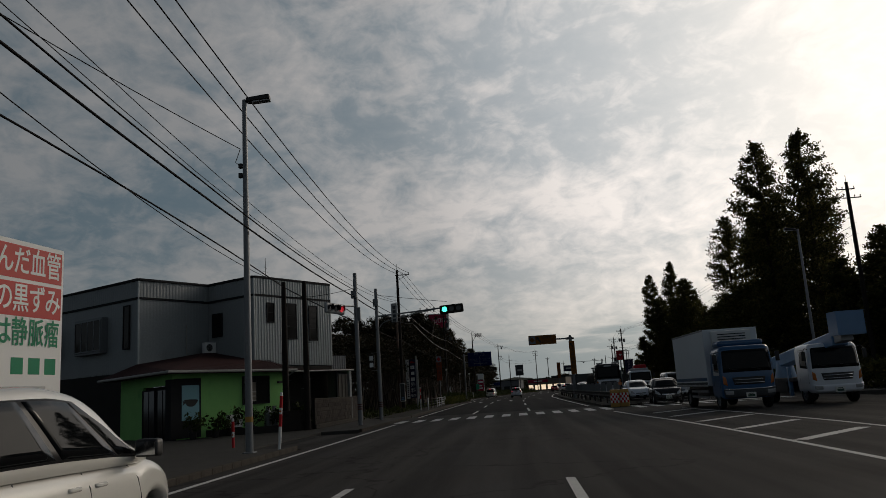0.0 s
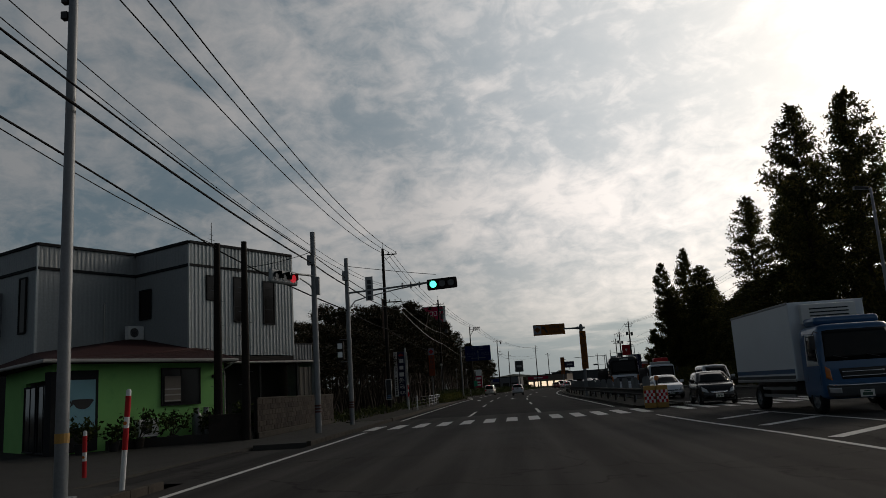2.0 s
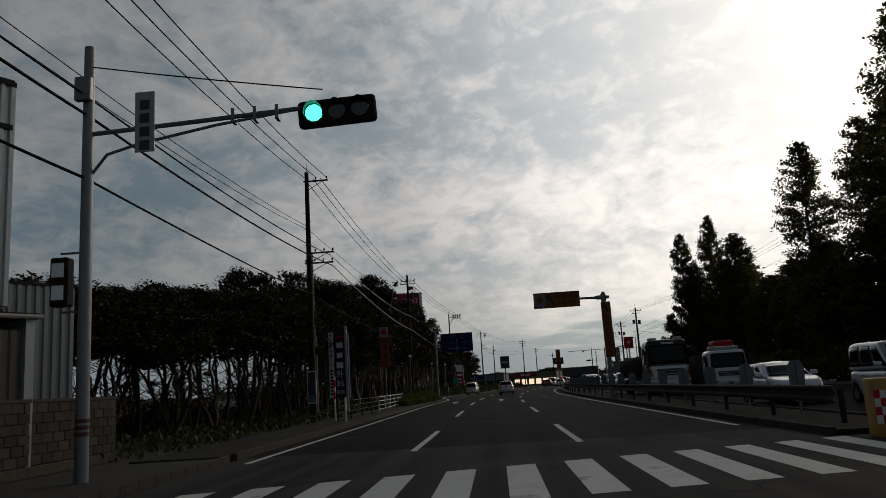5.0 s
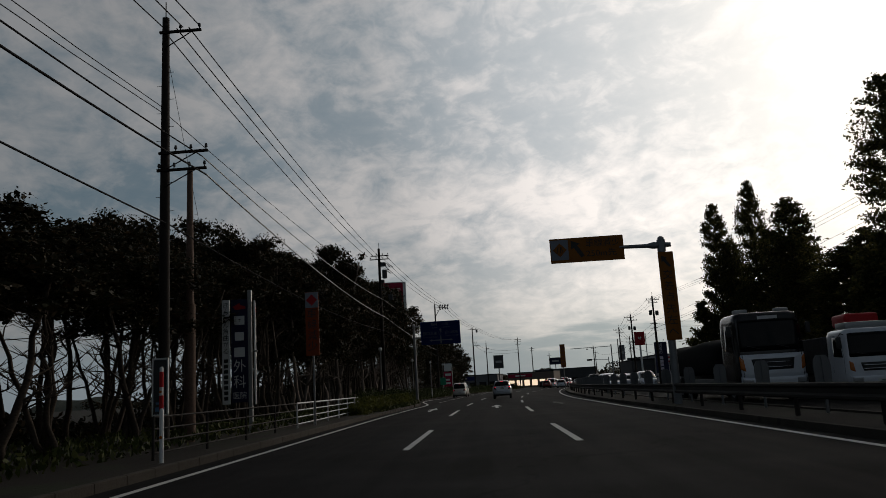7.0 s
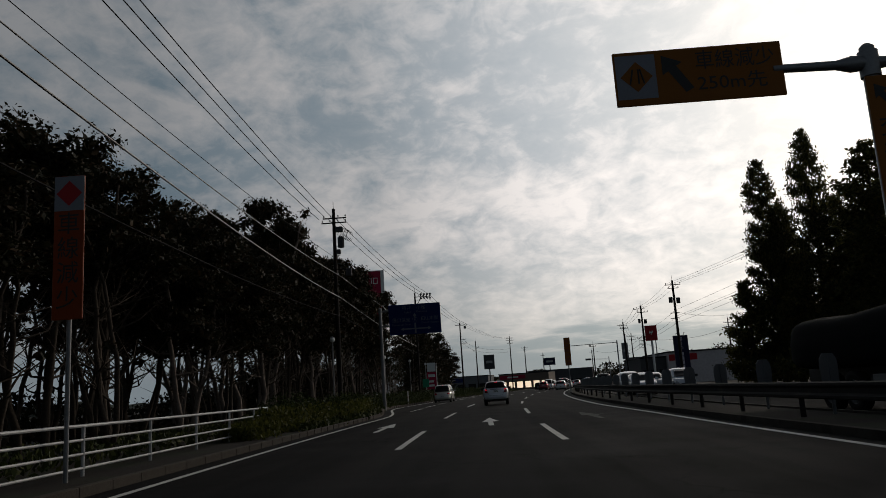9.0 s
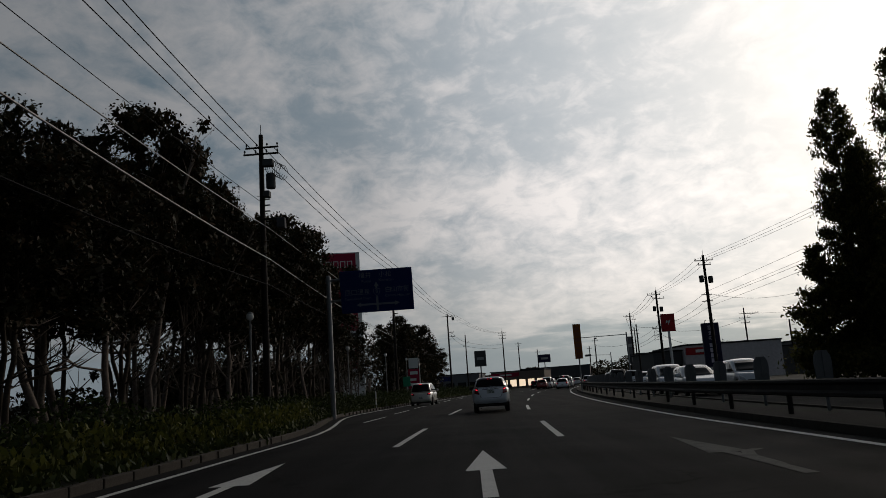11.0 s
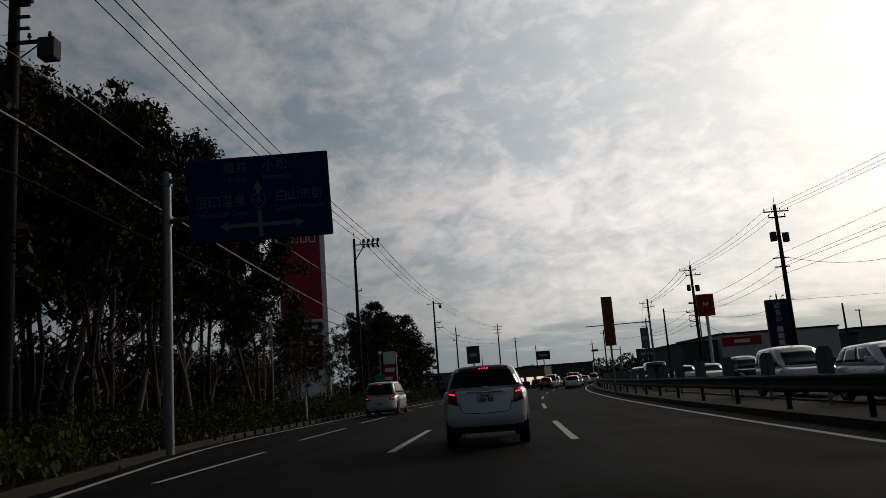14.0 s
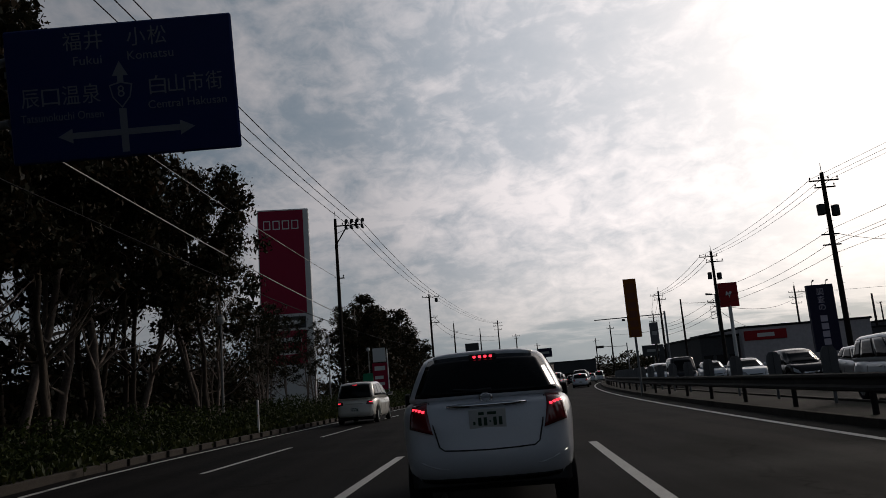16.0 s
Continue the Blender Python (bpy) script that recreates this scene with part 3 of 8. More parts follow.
def wall_box(a, b, z0, z1, thick=0.15, out=0.0, bm=None):
    """A slab of wall between two points in plan."""
    a, b = Vector((*a, 0)), Vector((*b, 0))
    d = (b - a).normalized()
    n = Vector((d.y, -d.x, 0))
    q = bmesh.new()
    c = [a + n * out, b + n * out, b - n * thick, a - n * thick]
    lo = [q.verts.new(p + Vector((0, 0, z0))) for p in c]
    hi = [q.verts.new(p + Vector((0, 0, z1))) for p in c]
    q.faces.new(lo[::-1])
    q.faces.new(hi)
    for k in range(4):
        q.faces.new((lo[k], lo[(k + 1) % 4], hi[(k + 1) % 4], hi[k]))
    bmesh.ops.recalc_face_normals(q, faces=q.faces)
    return join(bm, q) if bm else q


def house_window(house, a, b, s0, s1, z0, z1, proud=0.10, bars_at=(), box_out=0.0, label="", rails_at=()):
    """A window on the wall a -> b, from s0 to s1 metres along it."""
    a, b = Vector((*a, 0)), Vector((*b, 0))
    d = (b - a).normalized()
    ang = math.degrees(math.atan2(d.y, d.x))
    m = Matrix.Translation(a) @ pose(0, 0, 0, 0, 0, ang)
    win = part("window", box(s0, s1, -0.055 - box_out, 0.0, z0, z1), TRIM_DARK, house, label, m=m)
    fr = bmesh.new()
    w = 0.06
    y0, y1 = -proud - box_out, -0.04 - box_out
    box(s0 - w, s0, y0, y1, z0 - w, z1 + w, bm=fr)
    box(s1, s1 + w, y0, y1, z0 - w, z1 + w, bm=fr)
    box(s0, s1, y0, y1, z1, z1 + w, bm=fr)
    box(s0, s1, y0 - 0.03, y1, z0 - w, z0, bm=fr)
    for f in bars_at:
        x = s0 + (s1 - s0) * f
        box(x - 0.025, x + 0.025, y0 + 0.015, y1, z0, z1, bm=fr)
    for f in rails_at:
        z = z0 + (z1 - z0) * f
        box(s0, s1, y0 + 0.015, y1, z - 0.02, z + 0.02, bm=fr)
    part("window_frame", fr, TRIM_DARK if not box_out else STEEL_GREY, win)
    part("pane", box(s0, s1, -0.07 - box_out, -0.057 - box_out, z0, z1), GLASS_DARK, win)
    if box_out:
        bx = bmesh.new()
        box(s0 - 0.12, s0 - w, -box_out - 0.05, 0, z0 - 0.12, z1 + 0.16, bm=bx)
        box(s1 + w, s1 + 0.12, -box_out - 0.05, 0, z0 - 0.12, z1 + 0.16, bm=bx)
        box(s0 - w, s1 + w, -box_out - 0.05, 0, z1 + w, z1 + 0.16, bm=bx)
        box(s0 - w, s1 + w, -box_out - 0.09, 0, z0 - 0.2, z0 - w - 0.03, bm=bx)
        part("bay_casing", bx, STEEL_GREY, win)
    return win


def make_house():
    h = thing("house", "two-storey grey ribbed-metal house with bright green ground-floor walls", "house", m=pose(-14.93, 50.29, 0.05, 0, 0, 59.8))
    P, Q, R, S, T = (0, 0), (6.25, 0), (0, 4.1), (-4.7, 4.1), (-4.7, 16.4)
    z0, zb, z1 = 3.55, 7.62, 8.68
    runs = ((P, Q), (R, P), (S, R), (T, S), (Q, (6.25, 16.4)), ((6.25, 16.4), T))
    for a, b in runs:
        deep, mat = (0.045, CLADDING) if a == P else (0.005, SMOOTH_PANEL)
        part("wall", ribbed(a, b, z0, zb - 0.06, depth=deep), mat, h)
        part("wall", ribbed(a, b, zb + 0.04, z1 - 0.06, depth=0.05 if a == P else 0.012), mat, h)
        t = bmesh.new()
        wall_box(a, b, zb - 0.07, zb + 0.05, 0.05, 0.07, t)
        wall_box(a, b, z1 - 0.08, z1 + 0.05, 0.25, 0.09, t)
        part("trim", t, TRIM_DARK, h)
    for x, y in (P, Q, S):
        part("corner_trim", box(x - 0.05, x + 0.05, y - 0.05, y + 0.05, z0, z1 - 0.1), CLADDING, h)
    top = bmesh.new()
    top.faces.new([top.verts.new((x, y, z1 - 0.3)) for x, y in (P, Q, (6.25, 16.4), T, S, R)])
    part("flat_roof", top, TRIM_DARK, h)
    # upper windows
    house_window(h, P, Q, 0.95, 1.4, 6.1, 7.15, rails_at=(0.5,))
    house_window(h, P, Q, 2.5, 3.2, 5.15, 7.2, rails_at=(0.33, 0.66))
    house_window(h, P, Q, 4.33, 4.95, 5.1, 7.15, rails_at=(0.33, 0.66, 0.84))
    house_window(h, R, P, 0.5, 1.3, 5.5, 6.8)
    house_window(h, T, S, 11.0, 11.5, 4.9, 7.25)
    house_window(h, T, S, 6.6, 9.2, 5.0, 6.7, bars_at=(0.25, 0.5, 0.75), box_out=0.35)
    house_window(h, T, S, 2.0, 4.2, 4.9, 6.4, bars_at=(0.5,), box_out=0.35)
    # ground floor: green front rooms under a hipped maroon roof
    g0, g1, f = -7.8, -0.78, -3.3
    L0, L1 = (-6.2, 3.3), (g0, f)
    part("wall", wall_box(L0, (-6.95, 0.2), 0, 3.0), GREEN_WALL, h, "bright green rendered wall")
    part("wall", wall_box((-6.95, 0.2), L1, 2.5, 3.0), GREEN_WALL, h)
    part("wall", wall_box(L1, (g1, f), 0, 3.0), GREEN_WALL, h, "bright green rendered wall")
    part("wall", wall_box((g1, f), (g1, 0), 0, 3.0), GREEN_WALL, h)
    # near-black wall colour paints the shade inside the entrance
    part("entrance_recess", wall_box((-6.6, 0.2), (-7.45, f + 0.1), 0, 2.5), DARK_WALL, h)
    house_window(h, L0, L1, 3.4, 4.9, 0.1, 2.3, bars_at=(0.5,))
    house_window(h, L0, L1, 5.2, 6.6, 0.1, 2.3, bars_at=(0.5,))
    house_window(h, L1, (g1, f), 4.12, 5.75, 1.46, 2.75, bars_at=(0.5,))
    part("window_blind", box(4.2, 4.9, -0.085, -0.073, 1.55, 2.5), SHUTTER, h, "half-lowered beige blind", m=Matrix.Translation((g0, f, 0)))
    for z in (1.56, 1.78, 1.99):
        part("blind_slat", box(4.2, 4.9, -0.092, -0.086, z, z + 0.05), GUTTER, h, m=Matrix.Translation((g0, f, 0)))
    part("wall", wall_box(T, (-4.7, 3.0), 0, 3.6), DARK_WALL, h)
    part("downpipe", tube([(-1.6, 4.03, 4.3), (-1.6, 4.03, 6.2)], 0.035, 8), GUTTER, h)
    e0, e1, ef = g0 - 0.8, g1 - 0.1, f - 0.9
    rf = bmesh.new()
    ridge = 4.65
    le = (-6.95, 4.2)
    vs = [rf.verts.new(c) for c in ((e0, ef, 3.12), (e1, ef, 3.12), (e1 + 2.0, 0.0, 3.78), (0.0, 0.0, 3.87), (0.0, 4.1, ridge), (-4.7, 4.2, 3.95), (*le, 3.12), (e0, ef, 3.0), (e1, ef, 3.0), (e1 + 2.0, 0.0, 3.0), (*le, 3.0), (-4.7, 4.2, 3.0))]
    for ids in ((0, 1, 2, 3), (0, 3, 4), (0, 4, 5), (0, 5, 6), (0, 7, 8, 1), (1, 8, 9, 2), (6, 10, 7, 0), (7, 10, 9, 8), (6, 5, 11, 10)):
        rf.faces.new([vs[k] for k in ids])
    part("roof", rf, ROOF_MAROON, h, "dull maroon sheet roof")
    for k in range(15):
        f0 = (k + 0.5) / 15
        part("roof_seam", tube([(e0 + (e1 - e0) * f0, ef + 0.02, 3.13), (f0 * (e1 + 2.0) * 0.9, 0.0 if f0 > 0.25 else 1.0, 3.87)], 0.010, 4), ROOF_MAROON, h)
    gt = tube([(*le, 3.05), (e0, ef, 3.05), (e1 + 0.05, ef, 3.05), (e1 + 0.3, -2.05, 3.05)], 0.065, 8)
    part("gutter", gt, GUTTER, h)
    part("downpipe", tube([(e1, ef + 0.05, 3.0), (e1 - 0.25, ef + 0.5, 2.7), (g1 + 0.06, f + 0.05, 2.5), (g1 + 0.06, f + 0.05, 0)], 0.04, 8), GUTTER, h)
    # lean-to on the road side
    c = bmesh.new()
    box(e1, 5.95, -2.0, 0.0, 3.06, 3.18, bm=c)
    part("lean_to_roof", c, ROOF_MAROON, h)
    part("gutter", tube([(e1, -2.05, 3.08), (6.0, -2.05, 3.1)], 0.05, 8), GUTTER, h)
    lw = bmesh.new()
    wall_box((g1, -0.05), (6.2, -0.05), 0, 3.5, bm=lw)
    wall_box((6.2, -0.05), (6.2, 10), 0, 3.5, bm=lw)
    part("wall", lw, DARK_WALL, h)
    part("shutter", ribbed((4.75, -1.8), (5.7, -1.8), 0.05, 2.85, pitch=0.3), SHUTTER, h, "beige panelled side door")
    house_window(h, (g1, 0), (7.0, 0), 1.2, 2.7, 0.9, 2.3, bars_at=(0.5,))
    part("end_wall", box(5.72, 5.9, -1.95, -0.1, 0, 3.06), CLADDING, h)
    for x in (2.3, 4.6):
        part("post", box(x, x + 0.1, -1.95, -1.85, 0, 3.06), TRIM_DARK, h)
    part("corner_post", box(g0 - 0.16, g0 + 0.14, f - 0.16, f + 0.25, 0, 2.74), TRIM_DARK, h)
    part("wall_lamp", box(-1.4, -1.12, f - 0.14, f, 2.4, 2.52, 0.02), BLACK_PLASTIC, h)
    # low rear block seen past the corner
    part("rear_block", ribbed((6.3, 0.6), (8.2, 0.6), 0, 4.15), STEEL_GREY, h)
    part("rear_block_roof", box(6.3, 8.25, 0.55, 6, 4.15, 4.23), TRIM_DARK, h)
    part("aerial_mast", tube([(3.6, 3.0, 8.6), (3.6, 3.0, 10.6)], 0.02, 6), TRIM_DARK, h)
    for k, z in enumerate((9.7, 9.95, 10.2)):
        part("aerial_rod", tube([(3.3 + 0.1 * k, 2.9, z), (3.9 - 0.1 * k, 3.1, z)], 0.01, 4), TRIM_DARK, h)
    return h


house = make_house()
HM = house.matrix_basis


def make_aircon(label, x, y, z):
    a = thing("air_conditioner", label, "air conditioner", m=HM @ pose(x, y, z))
    part("casing", box(-0.4, 0.4, -0.15, 0.15, 0.1, 0.72, 0.02), SIGN_WHITE, a)
    part("fan_grille", disc(-0.1, -0.156, 0.41, 0.22, 0.006), BLACK_PLASTIC, a)
    gr = bmesh.new()
    for r in (0.08, 0.15, 0.21):
        tube([(-0.1 + r * math.cos(k * math.pi / 8), -0.165, 0.41 + r * math.sin(k * math.pi / 8)) for k in range(17)], 0.006, 4, gr, caps=False)
    part("fan_guard", gr, GUTTER, a)
    part("foot", box(-0.32, -0.24, -0.14, 0.14, -0.25, 0.1), TRIM_DARK, a)
    part("foot", box(0.24, 0.32, -0.14, 0.14, -0.25, 0.1), TRIM_DARK, a)


make_aircon("white outdoor air-conditioning unit standing on the maroon roof", -0.45, 3.45, 4.42)
make_aircon("weathered outdoor air-conditioning unit beside the green wall", -4.6, -3.75, 0.25)


def make_poster():
    p = thing("poster_panel", "teal poster with a dark fish-like shape inside a dark-framed opening", "sign", m=HM @ pose(-6.83, -3.4, 0.05))
    # solid dark slab stands in for the shaded opening around the sheet
    part("frame", box(-0.85, 0.57, 0, 0.08, 0, 2.72, 0.01), TRIM_DARK, p)
    part("sheet", box(-0.5, 0.46, -0.006, 0, 0.8, 2.4), POSTER_TEAL, p)
    pts = [(0.38 * math.cos(a) * (1 + 0.12 * math.sin(3 * a)), 1.62 + 0.17 * math.sin(a) + 0.04 * math.cos(2 * a)) for a in (2 * math.pi * k / 28 for k in range(28))]
    part("dark_shape", prism(pts, 0.003, m=Matrix.Translation((0, -0.010, 0))), SIGN_BLACK, p)
    tail = [(-0.30, 1.60), (-0.47, 1.72), (-0.42, 1.58), (-0.48, 1.46)]
    part("dark_shape", prism(tail, 0.003, m=Matrix.Translation((0, -0.010, 0))), SIGN_BLACK, p)


make_poster()


def make_gas_cylinder(u, v):
    t = thing("gas_cylinder", "grey steel gas cylinder standing against the green wall", "gas cylinder", "gas cylinders", m=HM @ pose(u, v, 0.0))
    part("body", tube([(0, 0, 0), (0, 0, 0.05), (0, 0, 0.95), (0, 0, 1.08), (0, 0, 1.13)], [0.16, 0.18, 0.18, 0.12, 0.05], 16), STEEL_GREY, t, smooth=True)
    part("collar", tube([(0, 0, 1.08), (0, 0, 1.26)], 0.10, 14, caps=False), STEEL_GREY, t, smooth=True)
    part("valve", tube([(0, 0, 1.1), (0, 0, 1.24)], 0.03, 8), BLACK_PLASTIC, t)


make_gas_cylinder(-2.35, -3.62)
make_gas_cylinder(-1.92, -3.62)


def make_block_wall():
    w = thing("block_wall", "weathered concrete block garden wall beside the pavement", "wall", m=pose(-10.45, 45.6, 0.05))
    part("core", box(0.03, 0.12, 0, 12.2, 0, 1.5), MORTAR, w)
    part("footing", box(-0.05, 0.2, 0, 12.2, 0, 0.22, 0.02), CONCRETE, w)
    first = None
    for row in range(6):
        z = 0.23 + row * 0.2
        y = 0.0 if row % 2 == 0 else -0.2
        while y < 12.2:
            y0, y1 = max(y, 0) + 0.006, min(y + 0.4, 12.2) - 0.006
            if y1 - y0 > 0.3 and first is None:
                first = part("block", box(0, 0.15, 0.0, 0.388, 0.006, 0.194, 0.006), BLOCK, w, m=pose(0, y0, z))
            elif y1 - y0 > 0.3:
                again("block", first, pose(random.uniform(-0.004, 0.004), y0, z), w)
            elif y1 - y0 > 0.08:
                part("block", box(0, 0.15, 0, y1 - y0, 0.006, 0.194, 0.006), BLOCK, w, m=pose(0, y0, z))
            y += 0.4
    part("coping", box(-0.02, 0.17, 0, 12.2, 1.43, 1.5, 0.01), CONCRETE, w)


make_block_wall()


def make_low_wall():
    """A low rendered wall along the side street, ending at the timber poles."""
    d = (Vector((-10.75, 45.25, 0)) - Vector((-15.6, 43.3, 0)))
    t = thing("low_wall", "low dark rendered garden wall with a worn coping", "wall", m=Matrix.Translation((-15.6, 43.3, 0.05)) @ pose(0, 0, 0, 0, 0, math.degrees(math.atan2(d.y, d.x))))
    L = d.length
    part("edging", box(0, L - 1.2, 0, 0.14, 0, 0.32, 0.01), DARK_WALL, t)
    part("wall_body", box(L - 1.2, L, 0, 0.15, 0, 0.9, 0.01), BLOCK, t)
    part("coping", box(L - 1.22, L, -0.02, 0.17, 0.9, 0.97, 0.012), BLOCK, t)


make_low_wall()

# ---- trees, hedge and grass ----
def leaf_mesh(name, spots, sizes, material, rng, flat=0.0):
    """One mesh of many small leaves: a four-cornered blade at each spot."""
    n = len(spots)
    a = rng.normal(size=(n, 3))
    a[:, 2] *= 1.0 - flat
    a /= np.linalg.norm(a, axis=1)[:, None]
    b = rng.normal(size=(n, 3))
    b -= (b * a).sum(1)[:, None] * a
    b /= np.linalg.norm(b, axis=1)[:, None]
    a, b = a * sizes[:, None], b * sizes[:, None] * 0.5
    v = np.stack([spots - a, spots + b, spots + a, spots - b], 1).reshape(-1, 3)
    me = bpy.data.meshes.new(name)
    me.vertices.add(4 * n)
    me.vertices.foreach_set("co", v.ravel())
    me.loops.add(4 * n)
    me.loops.foreach_set("vertex_index", np.arange(4 * n))
    me.polygons.add(n)
    me.polygons.foreach_set("loop_start", np.arange(n) * 4)
    me.polygons.foreach_set("loop_total", np.full(n, 4))
    me.update()
    me.materials.append(material)
    return me


def wood_tree(seed, height, lean, bark, leaves=7400, foot_of_crown=0.42):
    """A slim roadside tree: forking bare stem, uneven crown high up."""
    rng = np.random.default_rng(seed)
    t = thing("tree", "slim broadleaved tree with bare forking stems and a dense dark crown", "tree", "roadside trees")
    bm = bmesh.new()
    spots = []
    stems = rng.integers(1, 4)
    for s in range(stems):
        top = np.array([rng.normal(0, 0.9) + lean * 0.5, rng.normal(0, 0.9), height * rng.uniform(0.70, 0.9)])
        foot = np.array([rng.normal(0, 0.12), rng.normal(0, 0.12), -0.15])
        bow = rng.normal(0, 0.35, 2)
        pts, rad = [], []
        for k in range(11):
            f = k / 10
            p = foot + (top - foot) * f
            p[:2] += bow * math.sin(math.pi * f) + rng.normal(0, 0.05, 2)
            pts.append(p)
            rad.append((0.115 if stems == 1 else 0.085) * (1 - 0.75 * f) + 0.012)
        tube(pts, rad, 7, bm)
        for k in range(9):
            f = rng.uniform(0.28, 0.95)
            i = int(f * 10)
            base = pts[i]
            az = rng.uniform(0, 2 * math.pi)
            ln = rng.uniform(0.9, 2.2) * (1.1 - 0.4 * f)
            tip = base + np.array([math.cos(az) * ln, math.sin(az) * ln, rng.uniform(0.5, 1.6)])
            tip[2] = min(tip[2], height * 0.95)
            tip[:2] *= min(1.0, 1.75 / max(0.1, math.hypot(tip[0], tip[1])))
            mid = (base + tip) / 2 + np.array([0, 0, -0.15]) + rng.normal(0, 0.12, 3)
            tube([base, mid, tip], [rad[i] * 0.5, rad[i] * 0.35, 0.008], 5, bm, caps=False)
            for j in range(2):
                tp2 = mid + np.array([rng.normal(0, 0.6), rng.normal(0, 0.6), rng.uniform(0.3, 1.0)])
                tube([mid, tp2], [rad[i] * 0.25, 0.006], 4, bm, caps=False)
            if tip[2] > height * (foot_of_crown + 0.06) or rng.random() < (0.25 if foot_of_crown < 0.5 else 0.08):
                spots.append(tip)
    part("trunk", bm, bark, t, smooth="all")
    # crown: clumps along a tapering, uneven top
    clumps = []
    for k in range(46):
        z = height * (foot_of_crown + (0.98 - foot_of_crown) * rng.random() ** 0.85)
        r = 1.9 * math.sqrt(max(0.05, 1 - ((z / height - 0.64) / 0.40) ** 2)) * rng.uniform(0.4, 1.15)
        az = rng.uniform(0, 2 * math.pi)
        clumps.append((np.array([r * math.cos(az) + lean, r * math.sin(az), z - 0.25]), rng.uniform(0.35, 0.85)))
    for p in spots:
        clumps.append((p, rng.uniform(0.25, 0.55)))
    pts = []
    wts = np.array([c[1] ** 2 for c in clumps])
    pick = rng.choice(len(clumps), leaves, p=wts / wts.sum())
    inner = rng.random(leaves) < 0.3
    for k, deep in zip(pick, inner):
        c, r = clumps[k]
        d = rng.normal(size=3)
        d *= r * rng.random() ** (0.6 if deep else 0.3) * (0.72 if deep else 1.0) / np.linalg.norm(d)
        pts.append(c + d * (1, 1, 0.75))
    sizes = np.where(inner, rng.uniform(0.11, 0.19, leaves), rng.uniform(0.035, 0.085, leaves))
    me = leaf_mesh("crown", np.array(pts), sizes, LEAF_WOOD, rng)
    o = new("crown", me)
    o.parent = t
    return t


def cone_tree(seed, height, width, leaves=9000, tip=0.26):
    """A tall feathery conifer: straight stem, many short rising sprays, a dense column that narrows to a point over its top part."""
    rng = np.random.default_rng(seed)
    t = thing("conifer_tree", "tall dark conifer with a dense ragged narrow crown", "tree", "tall conifers")
    bm = bmesh.new()
    tube([(0, 0, -0.2), (0.05, 0.03, height * 0.5), (0, 0, height * 0.985)], [0.32, 0.18, 0.02], 8, bm)
    pts = []
    n = int(height * 11)
    lobes = rng.uniform(0, 2 * math.pi, 3)
    for k in range(n):
        f = (k + rng.random()) / n
        z = height * (0.03 + 0.97 * f)
        prof = min(1.0, max(0.0, 1.01 - f) / tip) ** 0.72 * (0.86 + 0.14 * min(1, f * 5))
        az = rng.uniform(0, 2 * math.pi)
        bulge = 1 + 0.10 * math.sin(z * 0.75 + lobes[0] + az) + 0.05 * math.sin(z * 2.7 + lobes[1] - 2 * az)
        ln = width * prof * bulge * rng.uniform(0.72, 1.05) + 0.12
        tip_at = np.array([ln * math.cos(az), ln * math.sin(az), z + rng.uniform(0.1, 0.5) * ln])
        base = np.array([0, 0, z])
        if k % 3 == 0:
            tube([base, (base + tip_at) / 2 + (0, 0, -0.1), tip_at], [0.045 * (1.1 - f), 0.03 * (1.1 - f), 0.008], 4, bm, caps=False)
        m = int(leaves / n * (0.25 + 1.15 * prof))
        g = rng.random(m) ** 0.55
        s = (0.13 + 0.15 * prof * g)[:, None]
        pts.append(base + (tip_at - base) * g[:, None] + rng.normal(0, 1, (m, 3)) * s * (1, 1, 0.8))
    part("trunk", bm, BARK, t, smooth="all")
    pts = np.concatenate(pts)
    me = leaf_mesh("crown", pts, rng.uniform(0.10, 0.21, len(pts)), LEAF_CONE, rng)
    o = new("crown", me)
    o.parent = t
    return t


